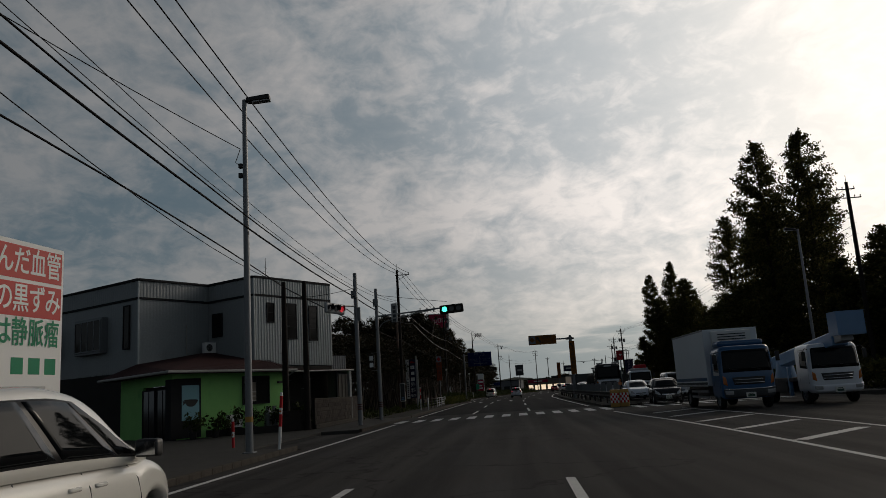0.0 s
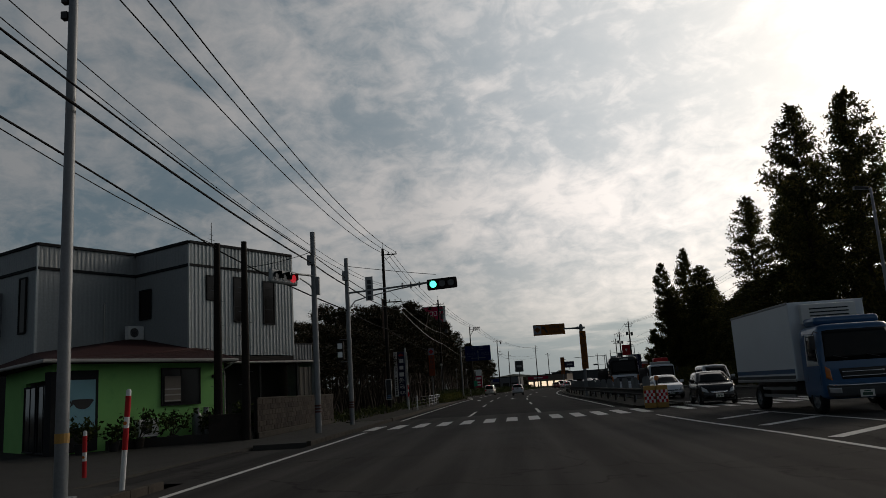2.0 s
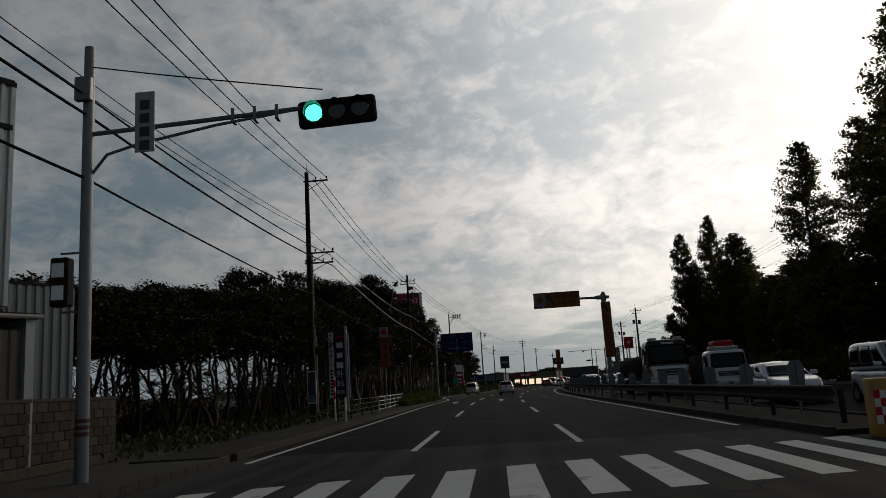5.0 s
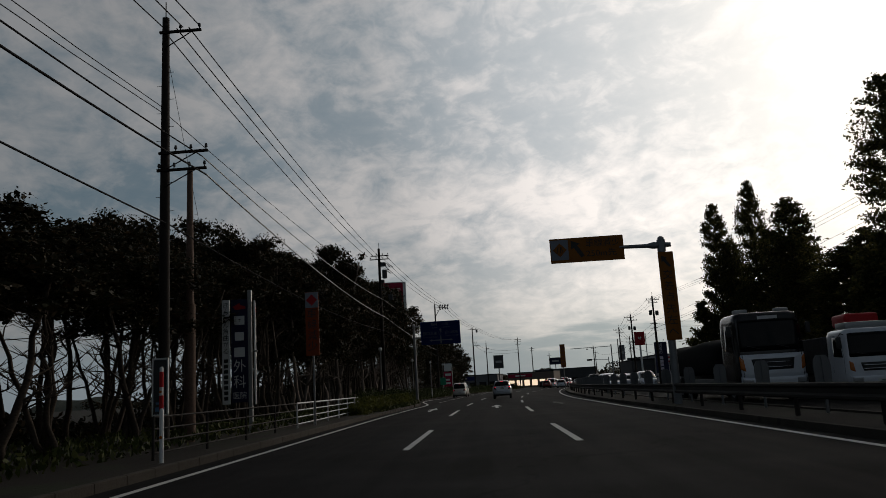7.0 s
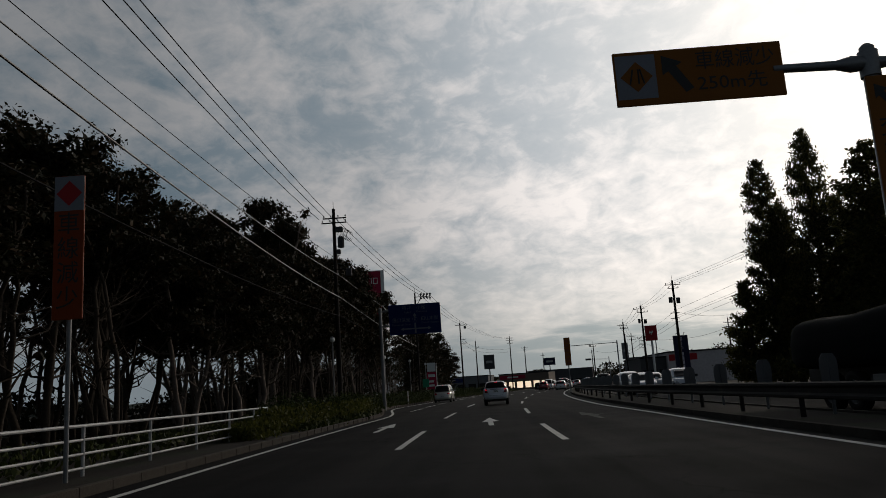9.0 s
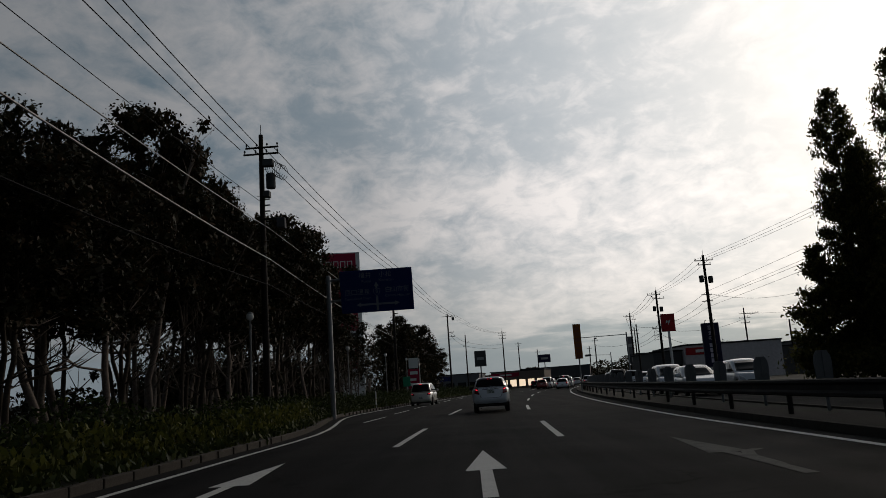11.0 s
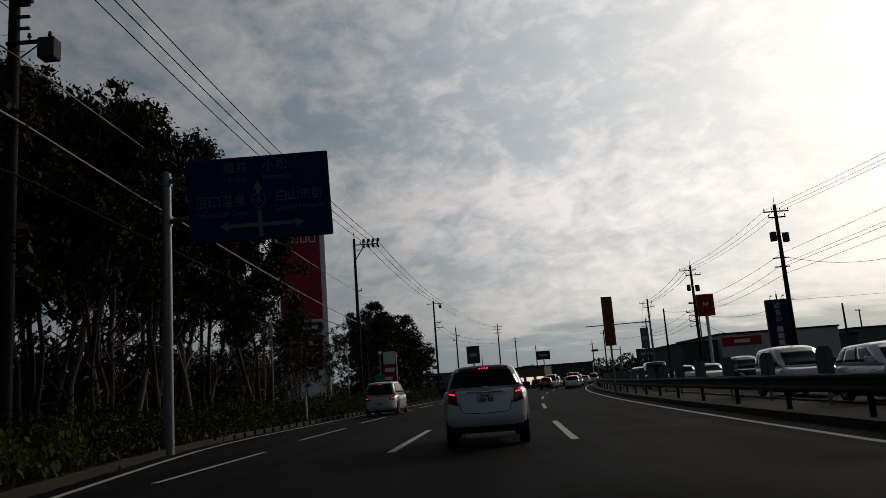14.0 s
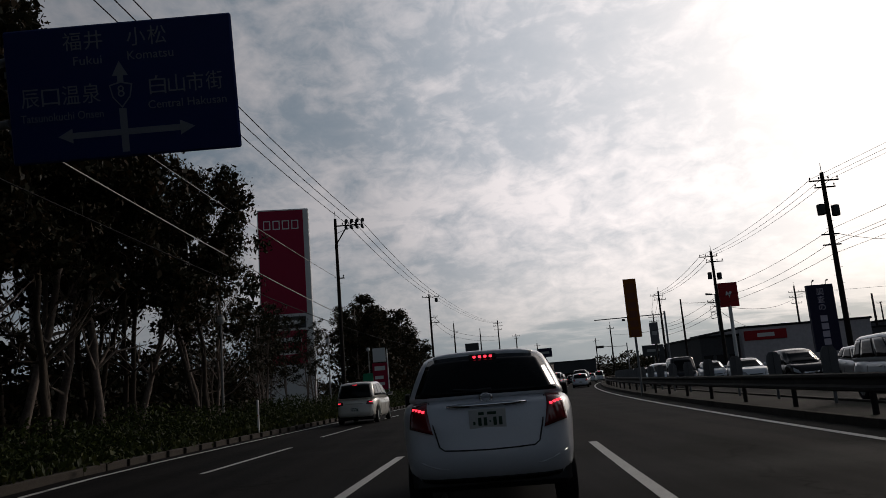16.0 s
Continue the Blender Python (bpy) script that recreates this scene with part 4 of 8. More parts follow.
def make_woods():
    rng = random.Random(5)
    kinds = [wood_tree(11 + k, 10.0, rng.uniform(-0.4, 0.4), BARK_PALE if k % 3 == 0 else BARK) for k in range(7)]
    kinds += [wood_tree(51 + k, 10.0, rng.uniform(-0.4, 0.4), BARK, 6000, 0.60) for k in range(4)]
    tops = [(58, 5.6), (64, 5.8), (73, 6.8), (81, 7.9), (87, 8.4), (91, 9.0), (95, 11.3), (100, 11.2), (105, 10.8), (110, 10.3), (114, 11.0), (117, 12.6), (120, 15.5), (122.5, 15.4), (126, 12.8), (130, 13.2), (134, 14.3), (139, 15.5), (147, 15.0), (152, 13.0)]
    used = set()
    places = []
    for row, (x, step, gain) in enumerate(((-13.3, 2.9, 0.84), (-15.6, 2.6, 0.94), (-18.6, 2.8, 1.0))):
        y = 60.5 + row * 1.1
        while y < 152:
            places.append((x + rng.uniform(-0.7, 0.7), y + rng.uniform(-0.8, 0.8), gain * rng.uniform(0.9, 1.04)))
            y += step * rng.uniform(0.8, 1.25)
    places = [p for p in places if not (p[1] < 90 and p[0] > -12.6)]
    for k, (x, y, gain) in enumerate(places):
        h = float(np.interp(y, [a for a, _ in tops], [b for _, b in tops])) * gain
        i = 7 + rng.randrange(4) if y < 104 else rng.randrange(7)
        m = pose(x + off(y) * 0.6, y, 0.0, 0, 0, rng.uniform(0, 360))
        if i not in used:
            used.add(i)
            kinds[i].matrix_basis = m
            kinds[i].scale = (0.95 + 0.02 * h / 10, 0.95 + 0.02 * h / 10, h / 10)
            continue
        o = copy_thing(kinds[i], m)
        s = 0.8 + 0.03 * h
        o.scale = (s, s, h / 10)
    # the far clump past the store tower
    for k in range(6, 23):
        y = 186 + k * 2.8
        h = float(np.interp(y, (186, 204, 216, 230, 243), (12.0, 12.0, 13.2, 11.6, 9.8))) * rng.uniform(0.92, 1.03)
        o = copy_thing(kinds[k % 7], pose(-15.0 + 0.16 * (y - 186) - 0.10 * max(0, y - 212) + rng.uniform(-2.5, 1.2), y, 0, 0, 0, rng.uniform(0, 360)))
        o.scale = (1.3, 1.3, h / 10)
    # smaller trees at the end of the strip
    thin = wood_tree(31, 10.0, 0.1, BARK_PALE, leaves=3000)
    thin["label"] = "small sparse tree with pale stems and few leaves"
    thin.matrix_basis = pose(-12.0, 153.5, 0, 0, 0, 40)
    thin.scale = (0.8, 0.8, 0.95)
    for x, y, h in ((-13.5, 156.0, 8.4), (-11.2, 159.5, 6.4), (-12.6, 163.0, 7.0), (-14.4, 160.0, 9.0), (-13.2, 168.0, 7.5), (-15.0, 172.0, 8.5), (-12.4, 176.0, 6.5), (-14.9, 181.0, 9.4), (-13.2, 183.0, 8.2), (-15.8, 179.0, 8.0)):
        o = copy_thing(thin, pose(x, y, 0, 0, 0, y * 31))
        o.scale = (0.75, 0.75, h / 10)
    # a garden clump beyond the house
    for x, y, h in ((-30, 74, 6.5), (-27, 78, 7.0), (-24, 72, 6.0), (-34, 70, 6.0), (-48, 40, 7.5), (-52, 46, 8), (-46, 34, 7), (-56, 38, 8), (-44, 28, 6.5), (-50, 52, 8), (-42, 22, 6)):
        o = copy_thing(kinds[int(y) % 7], pose(x, y, 0, 0, 0, y * 31))
        o.scale = (1.3, 1.3, h / 10)


make_woods()


def make_conifers():
    kinds = [cone_tree(41, 24, 2.85, 19000), cone_tree(42, 20, 2.7, 20000), cone_tree(43, 17, 2.5, 17000), cone_tree(44, 9, 2.3, 10000, 0.6)]
    spots = [(26.0, 86.0, 24.6, 0), (28.7, 81.4, 24.0, 0), (31.5, 75.5, 11.0, 2), (34.0, 70.5, 14.0, 2), (30.8, 117, 23.4, 0), (34.5, 112, 24.0, 0), (26.8, 137.2, 20.5, 1), (23.7, 139.6, 18.8, 1), (29.0, 131.5, 13.5, 2),
             (26.6, 127.4, 16.2, 2), (31.5, 124.0, 12.5, 2), (25.2, 140.0, 14.8, 1), (26.2, 142.0, 13.5, 2), (28.2, 136.5, 14.5, 1), (24.6, 136.0, 9.5, 3), (27.2, 133.0, 10.5, 3), (21.8, 140.5, 8.6, 3), (29.6, 97.0, 21.0, 1), (33.0, 92.0, 21.0, 1), (33.0, 104.0, 18.0, 2), (37.0, 86.0, 15.0, 2), (38, 78, 16, 2), (36.5, 63.0, 14.5, 2), (39.5, 57.0, 12.5, 2),
             (25.5, 92.5, 11.0, 2), (26.5, 104.0, 11.0, 2), (26.6, 112.0, 10.0, 3), (28.0, 121, 10.5, 2), (28, 75, 10.5, 3), (31.0, 66.5, 10.0, 3), (24.9, 98.5, 9.0, 3), (33.5, 60, 9, 3), (29.5, 70, 9, 3), (25.4, 84, 9, 3)]
    used = set()
    for k, (x, y, h, i) in enumerate(spots):
        base = (24, 20, 17, 9)[i]
        s = (1.0 if h > 12 else 1.25) * ((0.6 if h > 17 else 0.72) if y > 135 else 1.0)
        m = pose(x, y, 0, 0, 0, 57 * k)
        o = kinds[i] if i not in used else copy_thing(kinds[i], m)
        used.add(i)
        o.matrix_basis = m
        o.scale = (s, s, h / base)


make_conifers()


def make_hedge():
    rng = np.random.default_rng(7)
    n = 84000
    y = rng.uniform(103, 240, n)
    o = np.array([off(v) + widen(v) for v in y])
    hgt = 0.92 + 0.30 * np.sin(y * 0.9) * np.sin(y * 0.37) + 0.15 * np.sin(y * 3.1)
    x = -9.3 + rng.uniform(-1.35, 1.25, n)
    edge = 1 - ((x + 9.3) / 1.5) ** 2
    z = 0.05 + rng.random(n) ** 0.6 * np.maximum(0.2, hgt) * np.sqrt(np.maximum(edge, 0.05)) * 1.15
    me = leaf_mesh("hedge", np.stack([x + o, y, z], 1), rng.uniform(0.035, 0.085, n), LEAF_HEDGE, rng)
    tagged(new("hedge", me), "low uneven green hedge behind the kerb", "hedge", kind="stuff")
    n = 26000
    y = np.concatenate([rng.uniform(101, 240, n // 2), rng.uniform(57, 175, n - n // 2)])
    o = np.array([off(v) + widen(v) for v in y])
    x = np.concatenate([rng.normal(-7.75, 0.3, n // 2), rng.uniform(-16, -9.4, n - n // 2)])
    z = rng.random(n) * 0.28 + 0.03
    me = leaf_mesh("verge_grass", np.stack([x + o, y, z], 1), rng.uniform(0.05, 0.14, n), LEAF_GRASS, rng, flat=-1.5)
    tagged(new("verge_grass", me), "rough grass and weeds along the verge", "grass", kind="stuff")
    n = 9000
    y = 97 + 30 * rng.random(n) ** 1.3
    o = np.array([off(v) + widen(v) for v in y])
    x = -8.35 + rng.normal(0, 0.32, n)
    z = 0.05 + rng.random(n) ** 0.8 * (0.72 + 0.22 * np.sin(y * 1.7)) * np.clip((y - 96) / 2.5, 0.2, 1)
    me = leaf_mesh("tall_grass", np.stack([x + o, y, z], 1), rng.uniform(0.04, 0.11, n), LEAF_TALL, rng, flat=-1.5)
    tagged(new("tall_grass", me), "tall yellow-green grass between the fence and the hedge", "grass", kind="stuff")
    n = 30000
    y = rng.uniform(57, 145, n)
    x = 22.5 + rng.normal(0, 1.0, n)
    z = 0.1 + rng.random(n) ** 0.7 * (1.9 + 0.5 * np.sin(y * 0.5))
    me = leaf_mesh("shrubbery", np.stack([x, y, z], 1), rng.uniform(0.10, 0.22, n), LEAF_CONE, rng)
    tagged(new("shrubbery", me), "dark unkempt shrubs under the conifers", "shrub", kind="stuff")
    n = 26000
    y = rng.uniform(133, 176, n)
    z = rng.random(n) ** 0.8 * (3.6 + 1.0 * np.sin(y * 0.7) + 0.6 * np.sin(y * 2.3)) * np.clip((y - 131) / 6, 0.3, 1)
    x = -19.5 + rng.normal(0, 1.3, n) + 0.05 * (y - 133)
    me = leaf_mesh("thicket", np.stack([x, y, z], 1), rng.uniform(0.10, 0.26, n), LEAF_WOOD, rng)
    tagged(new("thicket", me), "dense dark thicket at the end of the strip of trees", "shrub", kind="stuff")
    n = 30000
    y = rng.uniform(62, 170, n)
    x = -21 + rng.normal(0, 1.2, n)
    z = rng.random(n) ** 1.1 * (np.where(y < 104, 0.8, 1.3) + np.where(y < 104, 0.5, 0.9) * np.sin(y * 0.31) + np.clip((y - 122) / 10, 0, 1) * 0.3)
    x2 = rng.uniform(202, 240, 26000)
    far = np.stack([-15.5 + 0.16 * (x2 - 186) - 0.10 * np.clip(x2 - 212, 0, 99) + rng.normal(0, 1.4, len(x2)), x2, rng.random(len(x2)) ** 0.8 * (8.2 + 1.2 * np.sin(x2 * 0.4) - np.clip(x2 - 216, 0, 40) * 0.10)], 1)
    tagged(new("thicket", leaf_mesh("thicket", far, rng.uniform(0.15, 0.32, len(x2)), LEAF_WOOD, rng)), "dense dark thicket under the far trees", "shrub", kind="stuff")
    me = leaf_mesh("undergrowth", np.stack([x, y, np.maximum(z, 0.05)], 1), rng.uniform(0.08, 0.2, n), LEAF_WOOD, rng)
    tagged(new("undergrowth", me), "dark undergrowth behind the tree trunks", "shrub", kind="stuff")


make_hedge()


def make_house_plants():
    rng = np.random.default_rng(23)
    for k, (x, y, hgt, w) in enumerate(((-5.2, -4.2, 1.4, 0.55), (-3.9, -4.3, 1.2, 0.5), (-2.0, -4.3, 1.2, 0.45), (-0.6, -4.2, 1.5, 0.3), (-7.4, -4.3, 1.0, 0.45), (-6.4, -4.6, 0.8, 0.4), (0.2, -4.1, 1.0, 0.3))):
        t = thing("potted_plant", "leafy green plant in a dark pot against the green wall", "plant", "plants along the green wall", m=HM @ pose(x, y, 0.0))
        pot = tube([(0, 0, 0), (0, 0, 0.02), (0, 0, 0.3), (0, 0, 0.34)], [0.13, 0.14, 0.19, 0.2], 14)
        part("pot", pot, BLACK_PLASTIC if k % 3 else BLOCK, t, smooth=True)
        st = bmesh.new()
        pts = []
        for j in range(9):
            tip = np.array([rng.normal(0, w * 0.6), rng.normal(0, w * 0.6), 0.3 + hgt * 0.62 * rng.uniform(0.4, 0.95)])
            tube([(0, 0, 0.3), tip * 0.55 + (0, 0, 0.15), tip], [0.012, 0.009, 0.004], 4, st, caps=False)
            pts.append(tip + rng.normal(0, 0.14, (26, 3)))
        part("stem", st, BARK, t)
        pts = np.concatenate(pts)
        o = new("foliage", leaf_mesh("foliage", pts, rng.uniform(0.05, 0.12, len(pts)), LEAF_HEDGE, rng))
        o.parent = t


make_house_plants()

# ---- poles, lamps, signals and cables ----
def make_lamp_post(x, y, h, arm=(0.75, 0.1), label="tall grey steel street lamp with one lamp head", mat=STEEL_GREY, leanz=0.0):
    t = thing("street_lamp", label, "street lamp", "street lamps", m=pose(x, y, 0.1, 0, 0, leanz))
    part("pole", tube([(0, 0, -0.15), (0, 0, 1.4), (0, 0, h - 0.2), (0, 0, h)], [0.11, 0.105, 0.07, 0.065], 12), mat, t, smooth=True)
    part("base_plate", box(-0.17, 0.17, -0.17, 0.17, -0.02, 0.03, 0.01), mat, t)
    ax, ay = arm
    part("arm", tube([(0, 0, h - 0.1), (ax * 0.5, ay * 0.5, h + 0.02)], 0.03, 8), mat, t)
    hd = bmesh.new()
    box(-0.42, 0.30, -0.15, 0.15, -0.1, 0.1, 0.06, bm=hd, seg=3)
    for v in hd.verts:
        v.co.z *= 0.65 + 0.35 * (v.co.x + 0.42) / 0.84
    head = part("lamp_head", hd, BLACK_PLASTIC, t, smooth=True, m=pose(ax * 0.62, ay, h + 0.03, 0, -6, math.degrees(math.atan2(ay, ax))))
    part("lens", box(-0.25, 0.3, -0.12, 0.12, -0.105, -0.07, 0.01), LAMP_CLEAR, head)
    return t


lamp = make_lamp_post(-7.86, 28.97, 10.45)
fit = bmesh.new()
for z in (8.0, 8.3):
    box(-0.2, -0.08, -0.06, 0.06, z, z + 0.14, 0.01, bm=fit)
tube([(-0.15, 0, 8.9), (-0.3, 0, 8.5), (-0.12, 0, 8.35)], 0.012, 5, fit)
part("cable_clamp", fit, BLACK_PLASTIC, lamp)
part("band", tube([(0, 0, 0.85), (0, 0, 1.0)], 0.113, 12), CUSHION, lamp)
make_lamp_post(18.8, 58.5, 10.4, (-0.9, 0.0), "tall grey street lamp in front of dark conifers")
make_lamp_post(28.5, 205.0, 9.0, (-1.2, 0.0), "slim grey street lamp over the far lane")


def make_delineator(x, y, h=1.15, lean=0.0, red=True):
    t = thing("delineator_post", "white roadside marker post with red bands" if red else "white roadside marker post", "post", "marker posts", m=pose(x, y, 0.09, 0, lean, 0))
    part("post", tube([(0, 0, -0.1), (0, 0, h), (0, 0, h + 0.03)], [0.044, 0.042, 0.02], 12), SIGN_WHITE, t, smooth=True)
    if red:
        for z0, z1 in ((h - 0.42, h - 0.08), (h - 0.95, h - 0.6)):
            part("red_band", tube([(0, 0, z0), (0, 0, z1)], 0.047, 12, caps=False), RED_PAINT, t, smooth=True)
    part("reflector", tube([(0, -0.044, h - 0.52), (0, -0.054, h - 0.52)], 0.03, 10), LAMP_AMBER, t)
    return t


make_delineator(-7.2, 29.6, 1.62, 3.5)
make_delineator(-7.68, 72.5, 1.0, 0, False)
make_delineator(-8.55, 74.5, 1.9)
make_delineator(-7.85, 145.3, 1.15, 0, False)
make_delineator(-9.9, 33.2, 0.9)


def make_utility_pole(x, y, h, mat=POLE_DARK, r=0.15, arms=(), gear=True, label="dark weathered utility pole with cross-arms and insulators"):
    """arms: (height, x0, x1) cross-arms with insulators."""
    t = thing("utility_pole", label, "utility pole", "utility poles", m=pose(x, y, 0.05))
    part("pole", tube([(0, 0, -0.2), (0, 0, h * 0.5), (0, 0, h)], [r * 1.15, r, r * 0.72], 12), mat, t, smooth=True)
    for z, x0, x1 in arms:
        arm = part("crossarm", box(x0, x1, -0.17, -0.09, z - 0.04, z + 0.04, 0.008), mat, t)
        n = max(2, int(round(abs(x1 - x0) / 0.55)) + 1)
        for k in range(n):
            xx = x0 + 0.06 + (x1 - x0 - 0.12) * k / (n - 1)
            if abs(xx) < 0.12:
                continue
            part("insulator", tube([(xx, -0.13, z + 0.04), (xx, -0.13, z + 0.1), (xx, -0.13, z + 0.12), (xx, -0.13, z + 0.22)], [0.015, 0.02, 0.05, 0.035], 8), FAR_DARK, arm, smooth=True)
        if abs(x0 + x1) > 0.5:
            part("brace", tube([(0, -0.13, z - 0.55), (x1 * 0.75 if abs(x1) > abs(x0) else x0 * 0.75, -0.13, z - 0.03)], 0.018, 6), mat, arm)
    z, k, near = 2.0, 0, math.hypot(x + 9, y - 45) < 60
    st = None if near else bmesh.new()
    while z < h - 1.5:
        e = 1 if k % 2 else -1
        ends = [(e * r * 0.8, 0, z), (e * (r + 0.13), 0, z)]
        if near:
            part("step_bolt", tube(ends, 0.009, 5), STEEL_GREY, t)
        else:
            tube(ends, 0.009, 5, st)
        z += 0.45
        k += 1
    if st:
        tagged(part("step_bolts", st, STEEL_GREY, t), kind="stuff")
    if gear:
        part("spike", tube([(0, 0, h), (0, 0, h + 0.55)], 0.018, 6), mat, t)
    return t


def transformer(t, x, z, r=0.22, h=0.62):
    part("transformer", tube([(x, -0.05, z), (x, -0.05, z + 0.03), (x, -0.05, z + h - 0.03), (x, -0.05, z + h)], [r * 0.9, r, r, r * 0.85], 14), FAR_DARK, t, smooth=True)


make_utility_pole(-8.4, -6.0, 15.2, arms=((15.0, -0.5, 1.5), (12.6, -1.8, 0.4), (8.8, -0.8, 2.6)))
make_utility_pole(-10.85, 80.0, 13.3, arms=((12.75, -0.15, 1.2), (8.75, -0.15, 1.4), (8.2, -0.2, 1.35)))
stub = make_utility_pole(-11.75, 84.3, 9.6, POLE_RUST, 0.14, gear=False, label="short brown weathered pole beside the taller utility pole")
part("sleeve", tube([(0, 0, 0), (0, 0, 4.6)], 0.19, 12), POLE_RUST, stub, smooth=True)
tp2 = make_utility_pole(-10.71, 127.04, 14.15, arms=((13.45, -0.75, 0.9), (13.12, -0.85, 0.9), (9.8, -0.1, 1.0)))
transformer(tp2, 0.46, 11.35, 0.23, 0.75)
part("switch_gear", box(0.12, 0.62, -0.32, 0.05, 12.45, 12.8, 0.03), FAR_DARK, tp2)
for z in (10.2, 10.5, 10.8):
    part("arm_bracket", box(0.05, 0.38, -0.05, 0.03, z, z + 0.05), FAR_DARK, tp2)
part("switch_box", box(0.75, 1.15, -0.35, 0.0, 9.3, 9.8, 0.02), FAR_DARK, tp2)
part("bracket", box(0.1, 0.42, -0.3, 0.1, 10.9, 11.2, 0.02), FAR_DARK, tp2)
for k in range(7):
    a = [(0.45 + 0.10 * k + 0.22 * math.cos(u), -0.2 + 0.05 * k, 12.45 - 0.05 * k + 0.38 * math.sin(u)) for u in (j * math.pi / 6 for j in range(12))]
    part("cable_loop", tube(a, 0.014, 5, caps=False), CABLE, tp2)
tp3 = make_utility_pole(-8.65, 170.4, 13.35, arms=((12.8, 0.0, 1.95), (9.1, 0.0, 0.45)), r=0.13)
for k in range(4):
    x = 0.72 + 0.38 * k
    part("insulator", tube([(x, -0.13, 12.86), (x + 0.02, -0.13, 13.0), (x + 0.05, -0.13, 13.02), (x + 0.10, -0.13, 13.2), (x + 0.11, -0.13, 13.24)], [0.05, 0.07, 0.13, 0.11, 0.04], 10), FAR_DARK, tp3, smooth=True)
    part("insulator", tube([(x, -0.13, 12.74), (x + 0.05, -0.13, 12.6), (x + 0.14, -0.13, 12.5)], [0.09, 0.10, 0.04], 10), FAR_DARK, tp3, smooth=True)
part("brace", tube([(0.05, -0.13, 11.55), (0.85, -0.13, 12.78)], 0.045, 8), POLE_DARK, tp3, smooth=True)
tp4 = make_utility_pole(-4.2, 216.0, 13.0, arms=((12.6, -0.9, 1.3), (10.0, 0, 0.9), (9.3, -0.1, 1.1)), r=0.14)
transformer(tp4, 0.9, 11.95, 0.2, 0.5)
make_utility_pole(12.37, 300.0, 12.1, arms=((11.6, -0.9, 0.9), (11.0, -0.4, 0.5)), gear=False)
make_utility_pole(7.6, 285.0, 14.4, arms=((13.8, -1, 1), (13.2, -1, 1), (12.4, -0.8, 0.8)))
make_utility_pole(-1.6, 245.0, 11.3, arms=((9.9, -0.1, 0.7), (9.1, -0.6, 0.1)), r=0.13)
make_utility_pole(-11.66, 45.25, 7.4, POLE_DARK, 0.15, gear=False, label="short dark timber pole beside the house")
make_utility_pole(-10.55, 45.1, 7.35, POLE_DARK, 0.14, gear=False, label="short dark timber pole beside the block wall")
make_utility_pole(26.6, 68.2, 15.6, arms=((15.0, -0.9, 0.5), (14.3, -0.5, 0.9)), r=0.17)
rp1 = make_utility_pole(21.1, 161.4, 11.6, arms=((11.1, -0.85, 0.85), (10.7, -0.6, 0.6)))
transformer(rp1, 0.42, 9.0)
transformer(rp1, -0.4, 9.1)
rp2 = make_utility_pole(22.9, 187.6, 11.4, arms=((10.9, -1.15, 0.5), (10.4, -0.6, 0.95), (6.7, -1.0, 0.2)))
transformer(rp2, 0.45, 8.75)
transformer(rp2, -0.4, 8.85, 0.19)
for z in (5.7, 6.3):
    part("cable_bracket", tube([(-0.1, -0.15, z), (-0.75, -0.15, z + 0.1), (-0.8, -0.15, z - 0.45), (-0.12, -0.15, z - 0.35)], 0.035, 6), FAR_DARK, rp2)
for z in (7.3, 7.9):
    part("arm_bracket", box(-0.65, 0.35, -0.2, -0.1, z, z + 0.07), FAR_DARK, rp1)
make_utility_pole(26.6, 222.0, 11.6, arms=((11.0, -1.2, 0.6), (10.4, -0.7, 0.9)))
make_utility_pole(21.4, 194.0, 7.8, arms=(), gear=False, r=0.1)
make_utility_pole(37.0, 268.0, 12.0, arms=((11.2, -1, 1), (10.4, -1, 1)))
make_utility_pole(50.2, 234.4, 12.0, arms=((11.0, -1.0, 2.6), (10.2, -1.0, 1.0), (9.3, -0.8, 0.8)))
make_utility_pole(46.75, 206.6, 7.8, arms=(), gear=False, r=0.14)
make_utility_pole(67.5, 243.4, 9.1, arms=((8.9, -0.7, 0.2),), gear=False, r=0.14)
make_utility_pole(24.0, 245.0, 9.0, arms=((8.4, -0.6, 0.6),), r=0.12)
make_utility_pole(20.0, 330.0, 11.0, arms=((10.2, -0.8, 0.8),))
make_utility_pole(36.0, 330.0, 11.0, arms=((10.2, -0.8, 0.8),))


def cable(a, b, drop, r=0.02, label="thin black overhead power line", n=16, mat=CABLE):
    c = part("overhead_cable", tube(sag(a, b, drop, n), r, 5), mat)
    tagged(c, label, "cable", "overhead cables")
    return c


# high-voltage lines on the left poles
for dx, x0, z0, xa, xb, drop in ((0.0, -8.67, 15.4, -10.95, -11.75, 0.55), (0.6, -7.62, 14.9, -10.5, -11.2, 0.42), (1.15, -7.13, 14.9, -10.1, -10.75, 0.36)):
    cable((x0, -6, z0), (-10.9 + dx, 80, 13.0), 2.95)
    cable((xa, 80, 12.97), (xb, 127, 13.5), drop)
    cable((-11.1 + dx * 0.9, 127, 13.5), (-7.9 + dx, 170.4, 13.05), 0.5)
    cable((-7.9 + dx, 170.4, 13.05), (-4.0 + dx, 216, 12.8), 0.5)
    cable((-4.0 + dx, 216, 12.8), (7.1 + dx, 285, 14.0), 0.9, 0.014)
